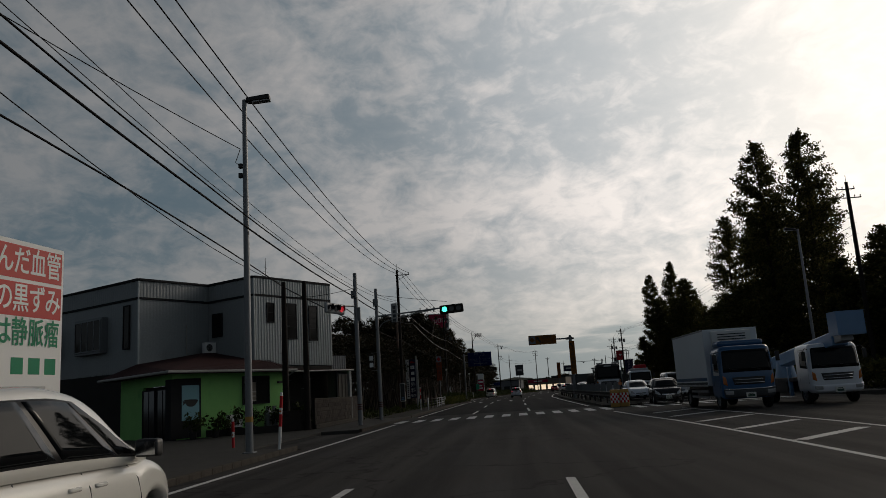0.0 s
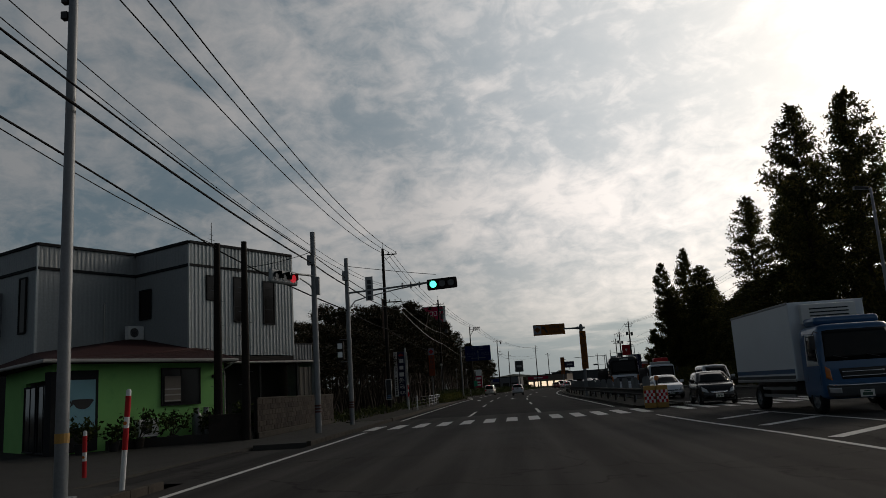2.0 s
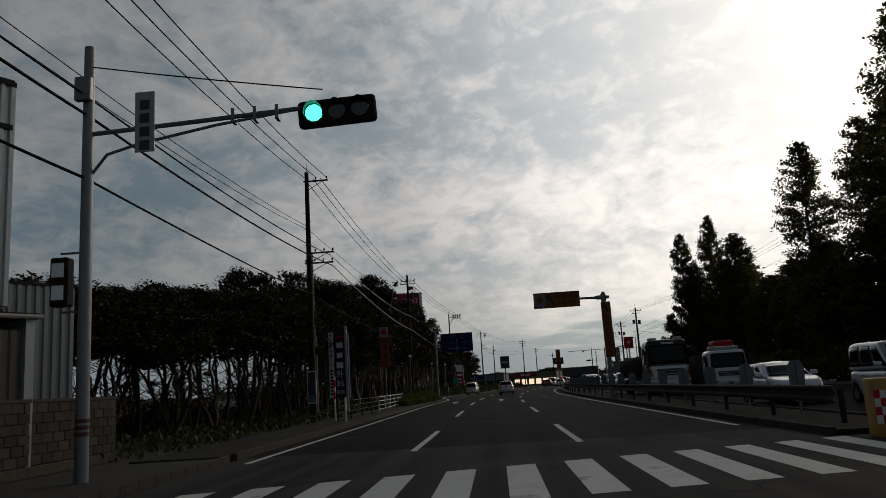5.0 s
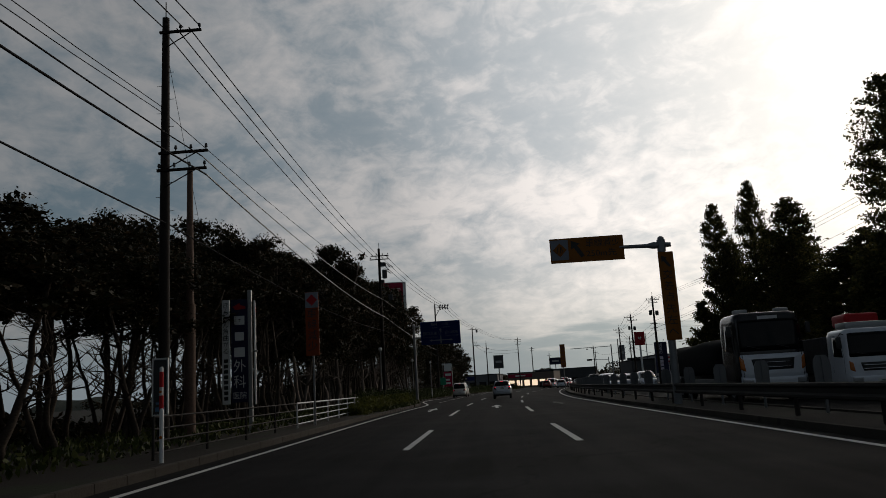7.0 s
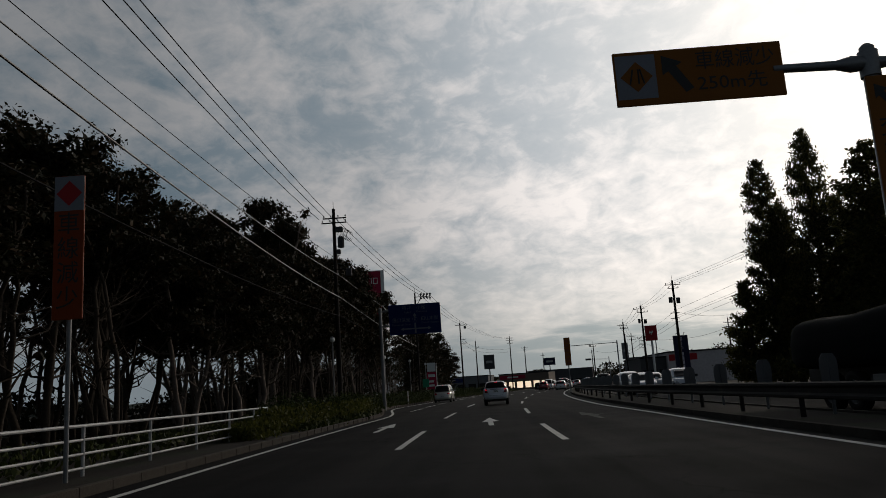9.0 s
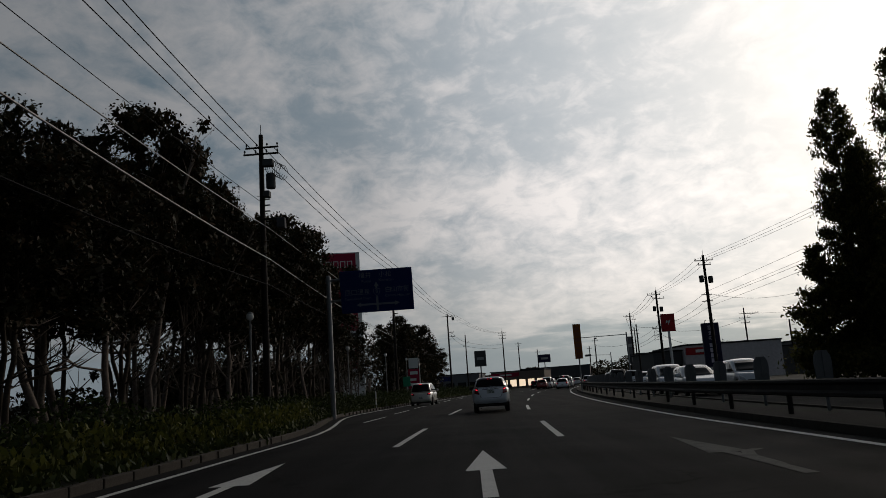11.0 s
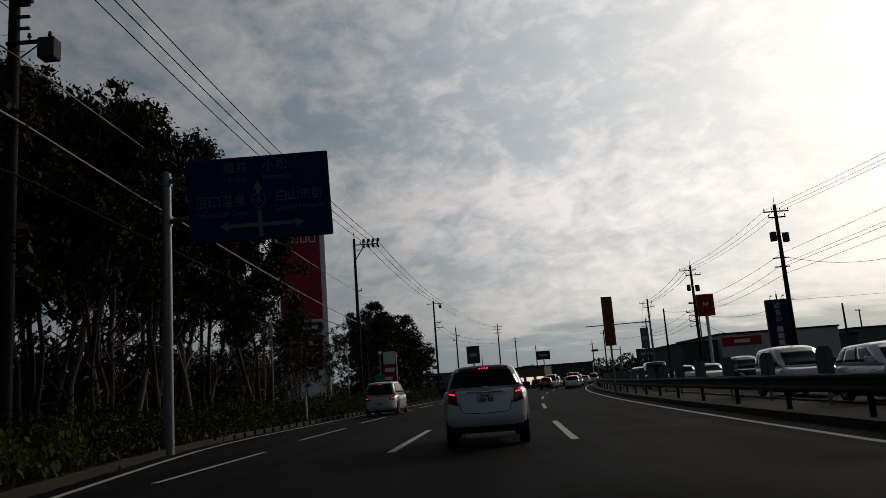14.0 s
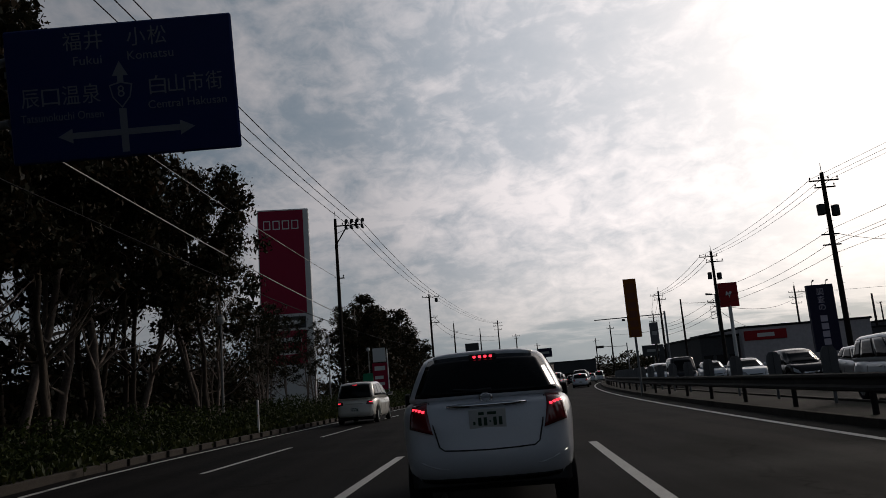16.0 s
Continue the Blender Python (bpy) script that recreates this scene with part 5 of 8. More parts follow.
# telephone and low-voltage cables
HEAVY = "thick black overhead communication cable"
for xa, za, sa, zs, x1, z1, x2, z2, z3, r in ((-6.62, 8.4, 0.81, 6.55, -9.56, 8.07, -10.35, 7.83, 6.7, 0.028), (-6.36, 8.93, 0.98, 6.9, -9.68, 8.66, -10.4, 9.4, 9.2, 0.02)):
    cable((xa, -6, za), (-8.2, 46.1, zs), sa, r, HEAVY)
    cable((-8.2, 46.1, zs), (-8.22, 52.4, zs - 0.06), 0.04, r, HEAVY)
    cable((-8.22, 52.4, zs - 0.06), (x1, 80, z1), 0.25, r, HEAVY)
    # these two spans carry a painted sky glint
    cable((x1, 80, z1), (x2, 127.0, z2), 0.48, r, HEAVY, mat=CABLE_GLINT)
    cable((x2, 127.0, z2), (-8.7, 170.4, z3), 0.25, r * 0.8, "overhead communication cable coloured pale for the glint of the sky", mat=CABLE_GLINT)
for a, b, d, r in (((-9.21, -6, 6.91), (-11.66, 45.2, 7.2), -0.6, 0.028), ((-11.66, 45.2, 7.2), (-8.2, 52.4, 5.3), 0.1, 0.028), ((-8.2, 52.4, 5.3), (-10.8, 80.2, 6.62), 0.1, 0.024), ((-10.8, 80.2, 6.62), (-10.4, 127.0, 6.58), 0.5, 0.024), ((-10.4, 127.0, 6.58), (-8.7, 170.4, 5.9), 0.2, 0.022), ((-8.7, 170.4, 5.9), (-4.2, 216, 6.4), 0.4, 0.022)):
    cable(a, b, d, r, HEAVY)
for a, b, d in (((-6.0, -6, 9.8), (-11.66, 45.2, 7.35), 1.6), ((-10.06, -6, 13.4), (-10.95, 80, 10.18), 2.8), ((-8.95, -6, 12.7), (-10.9, 80, 10.32), 2.57), ((-8.0, 28.97, 9.0), (-14.0, 10, 11.6), 0.3), ((-10.9, 80, 10.2), (-10.7, 127, 10.7), 0.38), ((-8.2, 46.1, 7.0), (-14.0, 51.5, 7.6), 0.2), ((-8.2, 52.4, 7.4), (-4.0, 52.8, 6.75), 0.02)):
    cable(a, b, d, 0.013)
cable((-10.85, 80, 12.4), (-13.6, 92, 5.5), 0.02, 0.008, "thin steel guy wire")
# right-hand lines
for dx in (-0.7, 0.0, 0.6):
    cable((26.6 + dx, 68.2, 15.2), (21.1 + dx, 161.4, 11.3), 1.6, 0.011)
    cable((21.1 + dx, 161.4, 11.3), (22.6 + dx, 187.6, 11.1), 0.4, 0.013)
    cable((22.6 + dx, 187.6, 11.1), (26.6 + dx, 222, 11.2), 0.5)
    cable((26.6 + dx, 222, 11.2), (37.0 + dx, 268, 11.4), 0.6)
for z, d in ((8.3, 0.9), (7.6, 1.3), (6.9, 0.7)):
    cable((21.1, 161.4, z), (26.6, 68.2, z + 4.6), 0.5, 0.011)
    cable((21.1, 161.4, z), (22.9, 187.6, z - 0.4), d * 0.4, 0.014)
    cable((22.9, 187.6, z - 1.0), (26.6, 222, z - 1.3), d * 0.4, 0.018)
cable((21.1, 161.4, 7.4), (26.6, 68.2, 12.2), 0.6, 0.013)
cable((21.1, 161.4, 8.1), (40.0, 161.8, 12.9), 2.6, 0.014)
cable((22.9, 187.6, 6.5), (50.2, 234.4, 10.2), 0.9, 0.022)
cable((50.2, 234.4, 11.0), (92.0, 238.0, 12.2), 0.5, 0.022)
cable((22.9, 187.6, 6.0), (29.4, 199.0, 4.9), 0.15, 0.02)
cable((21.4, 194.0, 7.5), (22.9, 187.6, 6.9), 0.1, 0.02)
cable((21.4, 194.0, 5.6), (24.0, 245.0, 7.6), 0.5, 0.018)
for za, zb in ((9.9, 9.9), (9.2, 9.1)):
    cable((-3.6, 216, za), (-1.3, 245, zb), 0.3, 0.02)
    cable((-1.3, 245, zb), (7.6, 285, zb + 1.2), 0.4, 0.02)


def signal_head(parent, m, lenses, width=1.42, height=0.52):
    body = bmesh.new()
    box(-width / 2, width / 2, 0, 0.16, -height / 2, height / 2, 0.1, bm=body, seg=3)
    for v in body.verts:
        v.co.y = max(0.0, min(0.16, v.co.y))
    head = part("signal_head", body, POLE_DARK if lenses[0] == GREEN_GLOW else SIGN_BACK, parent, smooth=True, m=m)
    for k, mat in enumerate(lenses):
        x = (k - 1) * 0.415
        part("lens", disc(x, -0.02, 0, 0.155, 0.03), mat, head)
        v = bmesh.new()
        n = 12
        rows = []
        for j in range(n + 1):
            a = math.pi * (-0.12 + 1.24 * j / n)
            c = (math.cos(a) * 0.172, math.sin(a) * 0.172)
            rows.append((v.verts.new((x + c[0], 0, c[1])), v.verts.new((x + c[0], -0.22 + 0.1 * abs(math.cos(a)), c[1]))))
        for a, b in zip(rows, rows[1:]):
            v.faces.new((a[0], b[0], b[1], a[1]))
        part("visor", v, BLACK_PLASTIC, head)
    return head


def make_signals():
    off_lens = surface("unlit_lens", (0.03, 0.03, 0.032), 0.2, vary=0.1, coat=0.6)
    t = thing("traffic_signal", "grey steel signal pole with a lit green light on its arm", "traffic light", m=pose(-8.19, 52.44, 0.1))
    part("pole", tube([(0, 0, -0.15), (0, 0, 3), (0, 0, 7.68)], [0.115, 0.11, 0.095], 14), STEEL_GREY, t, smooth=True)
    part("arm", tube([(0, 0, 6.02), (2.0, 0.1, 6.14), (3.8, 0.25, 6.28)], 0.045, 8), STEEL_GREY, t, smooth=True)
    part("arm_brace", tube([(0.05, 0, 5.25), (0.35, 0, 5.62), (0.9, 0.03, 5.78), (2.3, 0.12, 6.05), (3.6, 0.22, 6.24)], 0.028, 8), STEEL_GREY, t, smooth=True)
    c = bmesh.new()
    for x in (2.6, 3.0, 3.4):
        box(x - 0.03, x + 0.03, 0.1, 0.3, 6.08, 6.34, bm=c)
    part("clamp", c, STEEL_GREY, t)
    signal_head(t, pose(4.45, 0.28, 6.2, 0, -3, 2), (GREEN_GLOW, off_lens, off_lens))
    pl = part("name_plate", box(0.88, 1.24, -0.06, -0.03, 5.6, 6.72, 0.008), SIGN_BACK, t, "pale grey vertical name plate")
    bars("lettering", [(0.97, 1.15, 6.38 - 0.25 * k, 6.56 - 0.25 * k) for k in range(4)], FAR_DARK, pl, y=-0.068)
    part("control_box", box(-0.17, 0.13, -0.22, -0.09, 6.6, 7.05, 0.02), STEEL_GREY, t)
    b = bmesh.new()
    for z in (0.75, 0.86, 0.97):
        tube([(0, 0, z), (0, 0, z + 0.07)], 0.119, 14, b, caps=False)
    part("warning_band", b, BAND_FADED, t)
    part("bracket", tube([(0, 0, 3.88), (-0.45, 0, 3.88)], 0.02, 6), STEEL_GREY, t)
    part("bracket", tube([(0, 0, 2.85), (-0.45, 0, 2.85)], 0.02, 6), STEEL_GREY, t)
    ped = part("walk_signal", box(-0.58, -0.26, -0.12, 0.12, 2.95, 3.80, 0.03), POLE_DARK, t, "pedestrian signal head")
    for z in (3.18, 3.57):
        part("walk_lens", box(-0.53, -0.31, -0.15, -0.12, z - 0.13, z + 0.13, 0.01), LAMP_CLEAR, ped)
    u = thing("traffic_signal", "grey steel pole with a red light on a short arm", "traffic light", m=pose(-8.15, 46.14, 0.1))
    part("pole", tube([(0, 0, -0.15), (0, 0, 3), (0, 0, 7.68)], [0.12, 0.115, 0.1], 14), STEEL_GREY, u, smooth=True)
    part("arm", tube([(0, 0, 5.95), (-0.25, -0.7, 5.92), (-0.5, -1.35, 5.88)], 0.04, 8), STEEL_GREY, u, smooth=True)
    part("arm_brace", tube([(0, 0, 5.25), (-0.08, -0.25, 5.55), (-0.3, -0.9, 5.75)], 0.025, 8), STEEL_GREY, u, smooth=True)
    signal_head(u, pose(-0.70, -1.5, 5.74, 0, 2, 62), (off_lens, off_lens, RED_GLOW))
    part("control_box", box(-0.2, 0.1, -0.22, -0.09, 6.35, 6.75, 0.02), STEEL_GREY, u)
    part("control_box", box(0.09, 0.22, -0.08, 0.08, 5.2, 5.9, 0.02), STEEL_GREY, u)
    b = bmesh.new()
    for z in (0.75, 0.86, 0.97):
        tube([(0, 0, z), (0, 0, z + 0.07)], 0.124, 14, b, caps=False)
    part("warning_band", b, BAND_FADED, u)


make_signals()


def make_globe_lamp(x, y, h):
    t = thing("globe_lamp", "slim post lamp with a white globe among the trees", "street lamp", "globe lamps", m=pose(x, y, 0.0))
    part("post", tube([(0, 0, -0.1), (0, 0, h - 0.25)], [0.06, 0.045], 10), POLE_CONC, t, smooth=True)
    g = bmesh.new()
    bmesh.ops.create_uvsphere(g, u_segments=16, v_segments=10, radius=0.17)
    part("globe", g, SIGN_WHITE, t, smooth="all", m=pose(0, 0, h - 0.12))
    part("cap", tube([(0, 0, h), (0, 0, h + 0.05), (0, 0, h + 0.1)], [0.15, 0.12, 0.03], 12), STEEL_GREY, t, smooth=True)


for x, y, h in ((-10.5, 123.7, 4.9), (-10.3, 149.2, 4.75), (-9.9, 172.1, 5.15), (-9.05, 188.2, 5.2)):
    make_globe_lamp(x, y, h)

# ---- signs, fence and guardrail ----
def make_direction_sign():
    t = thing("direction_sign", "large dark blue direction sign with white lettering on a pole", "road sign", m=pose(-5.57, 129.3, 6.28, 0, 0, 0))
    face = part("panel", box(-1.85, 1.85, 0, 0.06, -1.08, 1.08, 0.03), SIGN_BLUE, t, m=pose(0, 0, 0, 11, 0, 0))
    part("back_rail", box(-1.9, 1.7, 0.07, 0.14, 0.35, 0.45), STEEL_GREY, face)
    part("back_rail", box(-1.9, 1.7, 0.07, 0.14, -0.55, -0.45), STEEL_GREY, face)
    pole = part("pole", tube([(-2.5, 0.3, -6.35), (-2.5, 0.3, 0.92), (-2.5, 0.3, 0.98)], [0.13, 0.12, 0.06], 14), STEEL_GREY, t, smooth=True)
    for z in (0.7, -0.38):
        part("bracket", tube([(-2.5, 0.3, z), (-1.85, 0.1, z)], 0.07, 10), STEEL_GREY, t, smooth=True)
        part("clamp", tube([(-2.5, 0.3, z - 0.12), (-2.5, 0.3, z + 0.12)], 0.15, 14), STEEL_GREY, t, smooth=True)
    a = bmesh.new()
    box(-0.86, 0.92, -0.004, 0, -0.73, -0.63, bm=a)
    box(-0.06, 0.06, -0.0035, 0, -1.0, -0.30, bm=a)
    box(-0.05, 0.05, -0.0035, 0, 0.12, 0.28, bm=a)
    for tri in (((-1.08, -0.68), (-0.84, -0.56), (-0.84, -0.80)), ((1.14, -0.68), (0.90, -0.80), (0.90, -0.56)), ((0, 0.46), (-0.13, 0.22), (0.13, 0.22))):
        prism(list(tri), 0.004, bm=a, m=Matrix.Translation((0, -0.004, 0)))
    part("arrow", a, SIGN_WHITE_DIM, face)
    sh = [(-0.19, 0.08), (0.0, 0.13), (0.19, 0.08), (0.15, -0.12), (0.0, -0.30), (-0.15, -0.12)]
    part("route_shield", prism(sh, 0.003, m=Matrix.Translation((0, -0.006, 0))), SIGN_WHITE_DIM, face)
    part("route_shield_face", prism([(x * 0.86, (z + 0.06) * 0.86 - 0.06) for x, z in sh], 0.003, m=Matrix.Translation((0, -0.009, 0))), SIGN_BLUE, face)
    words("route_number", "8", 0.26, SIGN_WHITE_DIM, face, pose(0, -0.012, -0.04))
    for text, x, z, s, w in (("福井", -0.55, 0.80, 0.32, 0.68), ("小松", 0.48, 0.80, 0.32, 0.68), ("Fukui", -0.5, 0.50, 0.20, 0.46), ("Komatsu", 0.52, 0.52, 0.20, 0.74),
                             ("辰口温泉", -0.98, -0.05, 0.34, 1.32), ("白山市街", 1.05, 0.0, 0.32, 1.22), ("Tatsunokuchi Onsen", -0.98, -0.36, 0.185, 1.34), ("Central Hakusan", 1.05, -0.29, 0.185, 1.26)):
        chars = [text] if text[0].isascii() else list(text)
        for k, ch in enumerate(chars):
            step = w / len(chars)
            words("lettering", ch, s, SIGN_WHITE_DIM, face, pose(x - w / 2 + step * (k + 0.5), -0.006, z), width=step * (0.88 if len(chars) > 1 else 1.0))


make_direction_sign()


def make_lane_sign():
    t = thing("overhead_sign", "yellow overhead lane warning sign on a steel pole", "road sign", m=pose(5.62, 87.1, 0.1))
    part("pole", tube([(0, 0, -0.2), (0, 0, 3), (0, 0, 6.28), (0, 0, 6.34)], [0.15, 0.14, 0.12, 0.05], 14), STEEL_GREY, t, smooth=True)
    part("arm", tube([(0.35, 0, 6.0), (-0.3, 0, 6.0), (-0.55, 0, 6.0), (-1.6, 0.0, 6.02)], [0.09, 0.14, 0.08, 0.07], 10), STEEL_GREY, t, smooth=True)
    part("cap", tube([(0, 0, 5.75), (0, 0, 6.2)], 0.16, 14), STEEL_GREY, t, smooth=True)
    pn = part("panel", box(-4.25, -1.43, -0.05, 0.0, 5.545, 6.505, 0.012), SIGN_YELLOW, t)
    part("symbol_field", box(-4.22, -3.55, -0.055, -0.05, 5.66, 6.44), SIGN_WHITE_DIM, pn)
    d = 0.27
    part("diamond", prism([(-3.88 - d, 6.05), (-3.88, 6.05 - d), (-3.88 + d, 6.05), (-3.88, 6.05 + d)], 0.004, m=Matrix.Translation((0, -0.061, 0))), SIGN_YELLOW, pn)
    n = bmesh.new()
    for x0, x1 in ((-0.12, -0.06), (0.03, 0.03)):
        tube([(-3.88 + x0, -0.064, 5.92), (-3.88 + x1, -0.064, 6.18)], 0.014, 5, n)
    tube([(-3.88 + 0.12, -0.064, 5.92), (-3.88 + 0.09, -0.064, 6.05), (-3.88 + 0.06, -0.064, 6.18)], 0.014, 5, n)
    part("narrowing_mark", n, SIGN_BLACK, pn)
    part("arrow", prism([(-3.08, 5.72), (-2.94, 5.79), (-3.2, 6.2), (-3.1, 6.26), (-3.44, 6.4), (-3.44, 6.05), (-3.34, 6.11)], 0.003, m=Matrix.Translation((0, -0.054, 0))), SIGN_BLACK, pn)
    words("lettering", "車線減少", 0.36, SIGN_BLACK, pn, pose(-2.22, -0.054, 6.24), width=1.3)
    words("lettering", "250m先", 0.32, SIGN_BLACK, pn, pose(-2.3, -0.054, 5.84), width=1.15)
    v = part("panel", box(-0.21, 0.36, -0.2, -0.15, 2.35, 5.7, 0.01), SIGN_YELLOW, t, "tall yellow panel lettered downwards")
    part("arrow", prism([(0.16, 5.1), (0.24, 5.16), (0.05, 5.42), (0.11, 5.47), (-0.1, 5.56), (-0.1, 5.3), (-0.04, 5.35)], 0.003, m=Matrix.Translation((0, -0.204, 0))), SIGN_BLACK, v)
    for k, ch in enumerate("交差点先左へ"):
        words("lettering", ch, 0.38, SIGN_BLACK, v, pose(0.075, -0.204, 4.8 - 0.43 * k), width=0.36)


make_lane_sign()


def make_median_sign():
    t = thing("vertical_sign", "tall narrow yellow warning panel on a pole in the central strip", "road sign", m=pose(8.1, 156.1, 0.1))
    part("pole", tube([(0, 0, -0.1), (0, 0, 5.5)], 0.06, 10), STEEL_GREY, t, smooth=True)
    p = part("panel", box(-0.32, 0.32, -0.1, -0.06, 2.75, 5.65, 0.01), SIGN_AMBER, t)
    bars("lettering", [(-0.2, 0.2, 5.1 - 0.46 * k, 5.42 - 0.46 * k) for k in range(6)], SIGN_RUST, p, y=-0.108)


make_median_sign()


def make_orange_sign():
    t = thing("vertical_sign", "tall orange roadside sign with a red diamond, lettered downwards", "road sign", m=pose(-7.99, 87.1, 0.1))
    part("pole", tube([(0, 0, -0.1), (0, 0, 5.0)], 0.04, 10), STEEL_GREY, t, smooth=True)
    p = part("panel", box(-0.26, 0.26, -0.09, -0.05, 2.6, 5.06, 0.01), SIGN_ORANGE, t)
    part("head_field", box(-0.255, 0.255, -0.095, -0.09, 4.45, 5.05), SIGN_WHITE_DIM, p)
    part("diamond", prism([(-0.22, 4.75), (0, 4.53), (0.22, 4.75), (0, 4.97)], 0.003, m=Matrix.Translation((0, -0.099, 0))), SIGN_RED, p)
    for k, ch in enumerate("車線減少"):
        words("lettering", ch, 0.40, SIGN_BLACK, p, pose(0, -0.094, 4.2 - 0.42 * k), width=0.36)


make_orange_sign()


def make_clinic_sign():
    t = thing("clinic_sign", "tall navy and white clinic signboard lettered downwards beside the trees", "sign", m=pose(-10.36, 86.6, 0.0))
    part("post", tube([(0.05, 0.05, -0.1), (0.05, 0.05, 5.25)], 0.06, 10), POLE_CONC, t, smooth=True)
    n = part("board", box(-0.66, -0.03, -0.06, 0.0, 1.1, 5.0, 0.01), SIGN_NAVY, t, "navy board with white lettering")
    part("arrow", prism([(-0.6, 4.72), (-0.32, 4.86), (-0.32, 4.78), (-0.1, 4.72), (-0.1, 4.62), (-0.5, 4.6)], 0.003, m=Matrix.Translation((0, -0.066, 0))), SIGN_RED, n)
    # the family name of the clinic stands as plain bars
    bars("lettering_bar", [(-0.55, -0.14, 4.02, 4.36), (-0.52, -0.17, 3.42, 3.74), (-0.55, -0.14, 2.8, 3.16)], SIGN_WHITE, n, y=-0.066)
    for k, ch in enumerate("外科"):
        words("lettering", ch, 0.52, SIGN_WHITE, n, pose(-0.345, -0.066, 2.42 - 0.58 * k), width=0.46)
    words("lettering", "医院", 0.28, SIGN_WHITE, n, pose(-0.345, -0.066, 1.34), width=0.5)
    w = part("board", box(-1.02, -0.72, -0.06, 0.0, 1.05, 5.0, 0.01), SIGN_WHITE, t, "white board with dark lettering")
    for k, ch in enumerate("きんしん角曲がる"):
        words("lettering", ch, 0.25, SIGN_BLACK, w, pose(-0.87, -0.066, 4.78 - 0.25 * k), width=0.2)
    bars("lettering_bar", [(-0.95, -0.79, 1.2 + 0.2 * k, 1.34 + 0.2 * k) for k in range(8)], SIGN_BLACK, w, y=-0.066)
    part("post", box(-0.03, 0.11, -0.02, 0.12, -0.1, 5.35, 0.01), SIGN_BACK, t, "pale square post")
    # a second pair of boards turned towards the side
    side = part("board", box(0.36, 0.98, -0.06, 0.0, 1.1, 5.0, 0.01), SIGN_NAVY, t, "navy board turned aside", m=pose(0.16, 0.12, -0.05, 0, 0, 105))
    part("arrow", prism([(0.41, 4.72), (0.66, 4.86), (0.66, 4.78), (0.88, 4.72), (0.88, 4.62), (0.48, 4.6)], 0.003, m=Matrix.Translation((0, -0.066, 0))), SIGN_RED, side)
    bars("lettering_bar", [(0.46, 0.86, 4.02, 4.36), (0.48, 0.84, 3.42, 3.74), (0.46, 0.86, 2.8, 3.16), (0.48, 0.86, 2.2, 2.6), (0.48, 0.86, 1.6, 2.0)], SIGN_WHITE, side, y=-0.066)
    part("board", box(0.02, 0.32, -0.06, 0.0, 1.05, 5.0, 0.01), SIGN_WHITE, t, "white board turned aside", m=pose(0.16, 0.12, -0.05, 0, 0, 105))
    part("rail", tube([(-1.0, 0.05, 3.0), (0.3, 0.1, 3.0)], 0.03, 6), STEEL_GREY, t)
    s = thing("notice_board", "small white notice panel fixed to the utility pole", "sign", m=pose(-10.85, 79.8, 0.9))
    part("board", box(-0.22, 0.22, -0.05, 0, 0.0, 1.6, 0.01), FAR_DARK, s)
    fr = bmesh.new()
    for a in ((-0.24, 0.24, -0.06, 0.0, 1.58, 1.63), (-0.24, 0.24, -0.06, 0, -0.03, 0.02), (-0.24, -0.2, -0.06, 0, 0, 1.6), (0.2, 0.24, -0.06, 0, 0, 1.6)):
        box(*a, bm=fr)
    part("frame", fr, SIGN_WHITE, s)
    bars("lettering_bar", [(-0.14, 0.14, 0.1, 0.22), (-0.12, 0.12, 0.3, 0.36)], PALE_BLUE, s, y=-0.056)


make_clinic_sign()


def make_hoop(x, y):
    t = thing("hoop_barrier", "small white U-shaped steel hoop in the verge", "barrier", m=pose(x, y, 0.09))
    pts = [(-0.19, 0, -0.1), (-0.19, 0, 0.48)] + [(-0.19 + 0.1 * (1 - math.cos(a)), 0, 0.48 + 0.1 * math.sin(a)) for a in (0.5, 1.0, 1.57)]
    pts += [(-p[0], 0, p[2]) for p in pts[::-1]]
    part("hoop", tube(pts, 0.028, 8), WHITE_POLE, t, smooth=True)
    part("orange_band", tube([(-0.1, 0, 0.58), (0.1, 0, 0.58)], 0.031, 8), LAMP_AMBER, t)


make_hoop(-8.35, 108.9)


def make_billboard():
    t = thing("billboard", "white billboard with red bands and large lettering beside the pavement", "billboard", m=pose(-10.5, 24.1, 0.25, 0, 0, 84))
    part("board", box(-3.6, 0, 0, 0.12, 1.35, 4.95, 0.02), BOARD_WHITE, t)
    for z0, z1 in ((4.12, 4.84), (3.32, 4.04)):
        part("red_band", box(-3.5, -0.08, -0.006, 0, z0, z1, 0.002), BOARD_RED, t)
    for text, z, mat, step in (("んだ血管", 4.47, BOARD_WHITE, 0.49), ("の黒ずみ", 3.67, BOARD_WHITE, 0.49), ("は静脈瘤", 2.95, SIGN_GREEN, 0.49)):
        for k, ch in enumerate(text):
            words("lettering", ch, 0.64, mat, t, pose(-0.36 - step * (len(text) - 1 - k), -0.01, z), width=0.46, bold=0.007)
    bars("lettering_bar", [(-0.55, -0.2, 2.1, 2.45), (-1.05, -0.7, 2.1, 2.45), (-1.55, -1.2, 2.1, 2.45)], SIGN_GREEN, t)
    bars("lettering_bar", [(-2.9, -0.5, 1.5, 1.85)], SIGN_BACK, t)
    for x in (-3.3, -0.3):
        part("post", tube([(x, 0.2, -0.35), (x, 0.2, 4.8)], 0.06, 10), STEEL_GREY, t, smooth=True)


make_billboard()


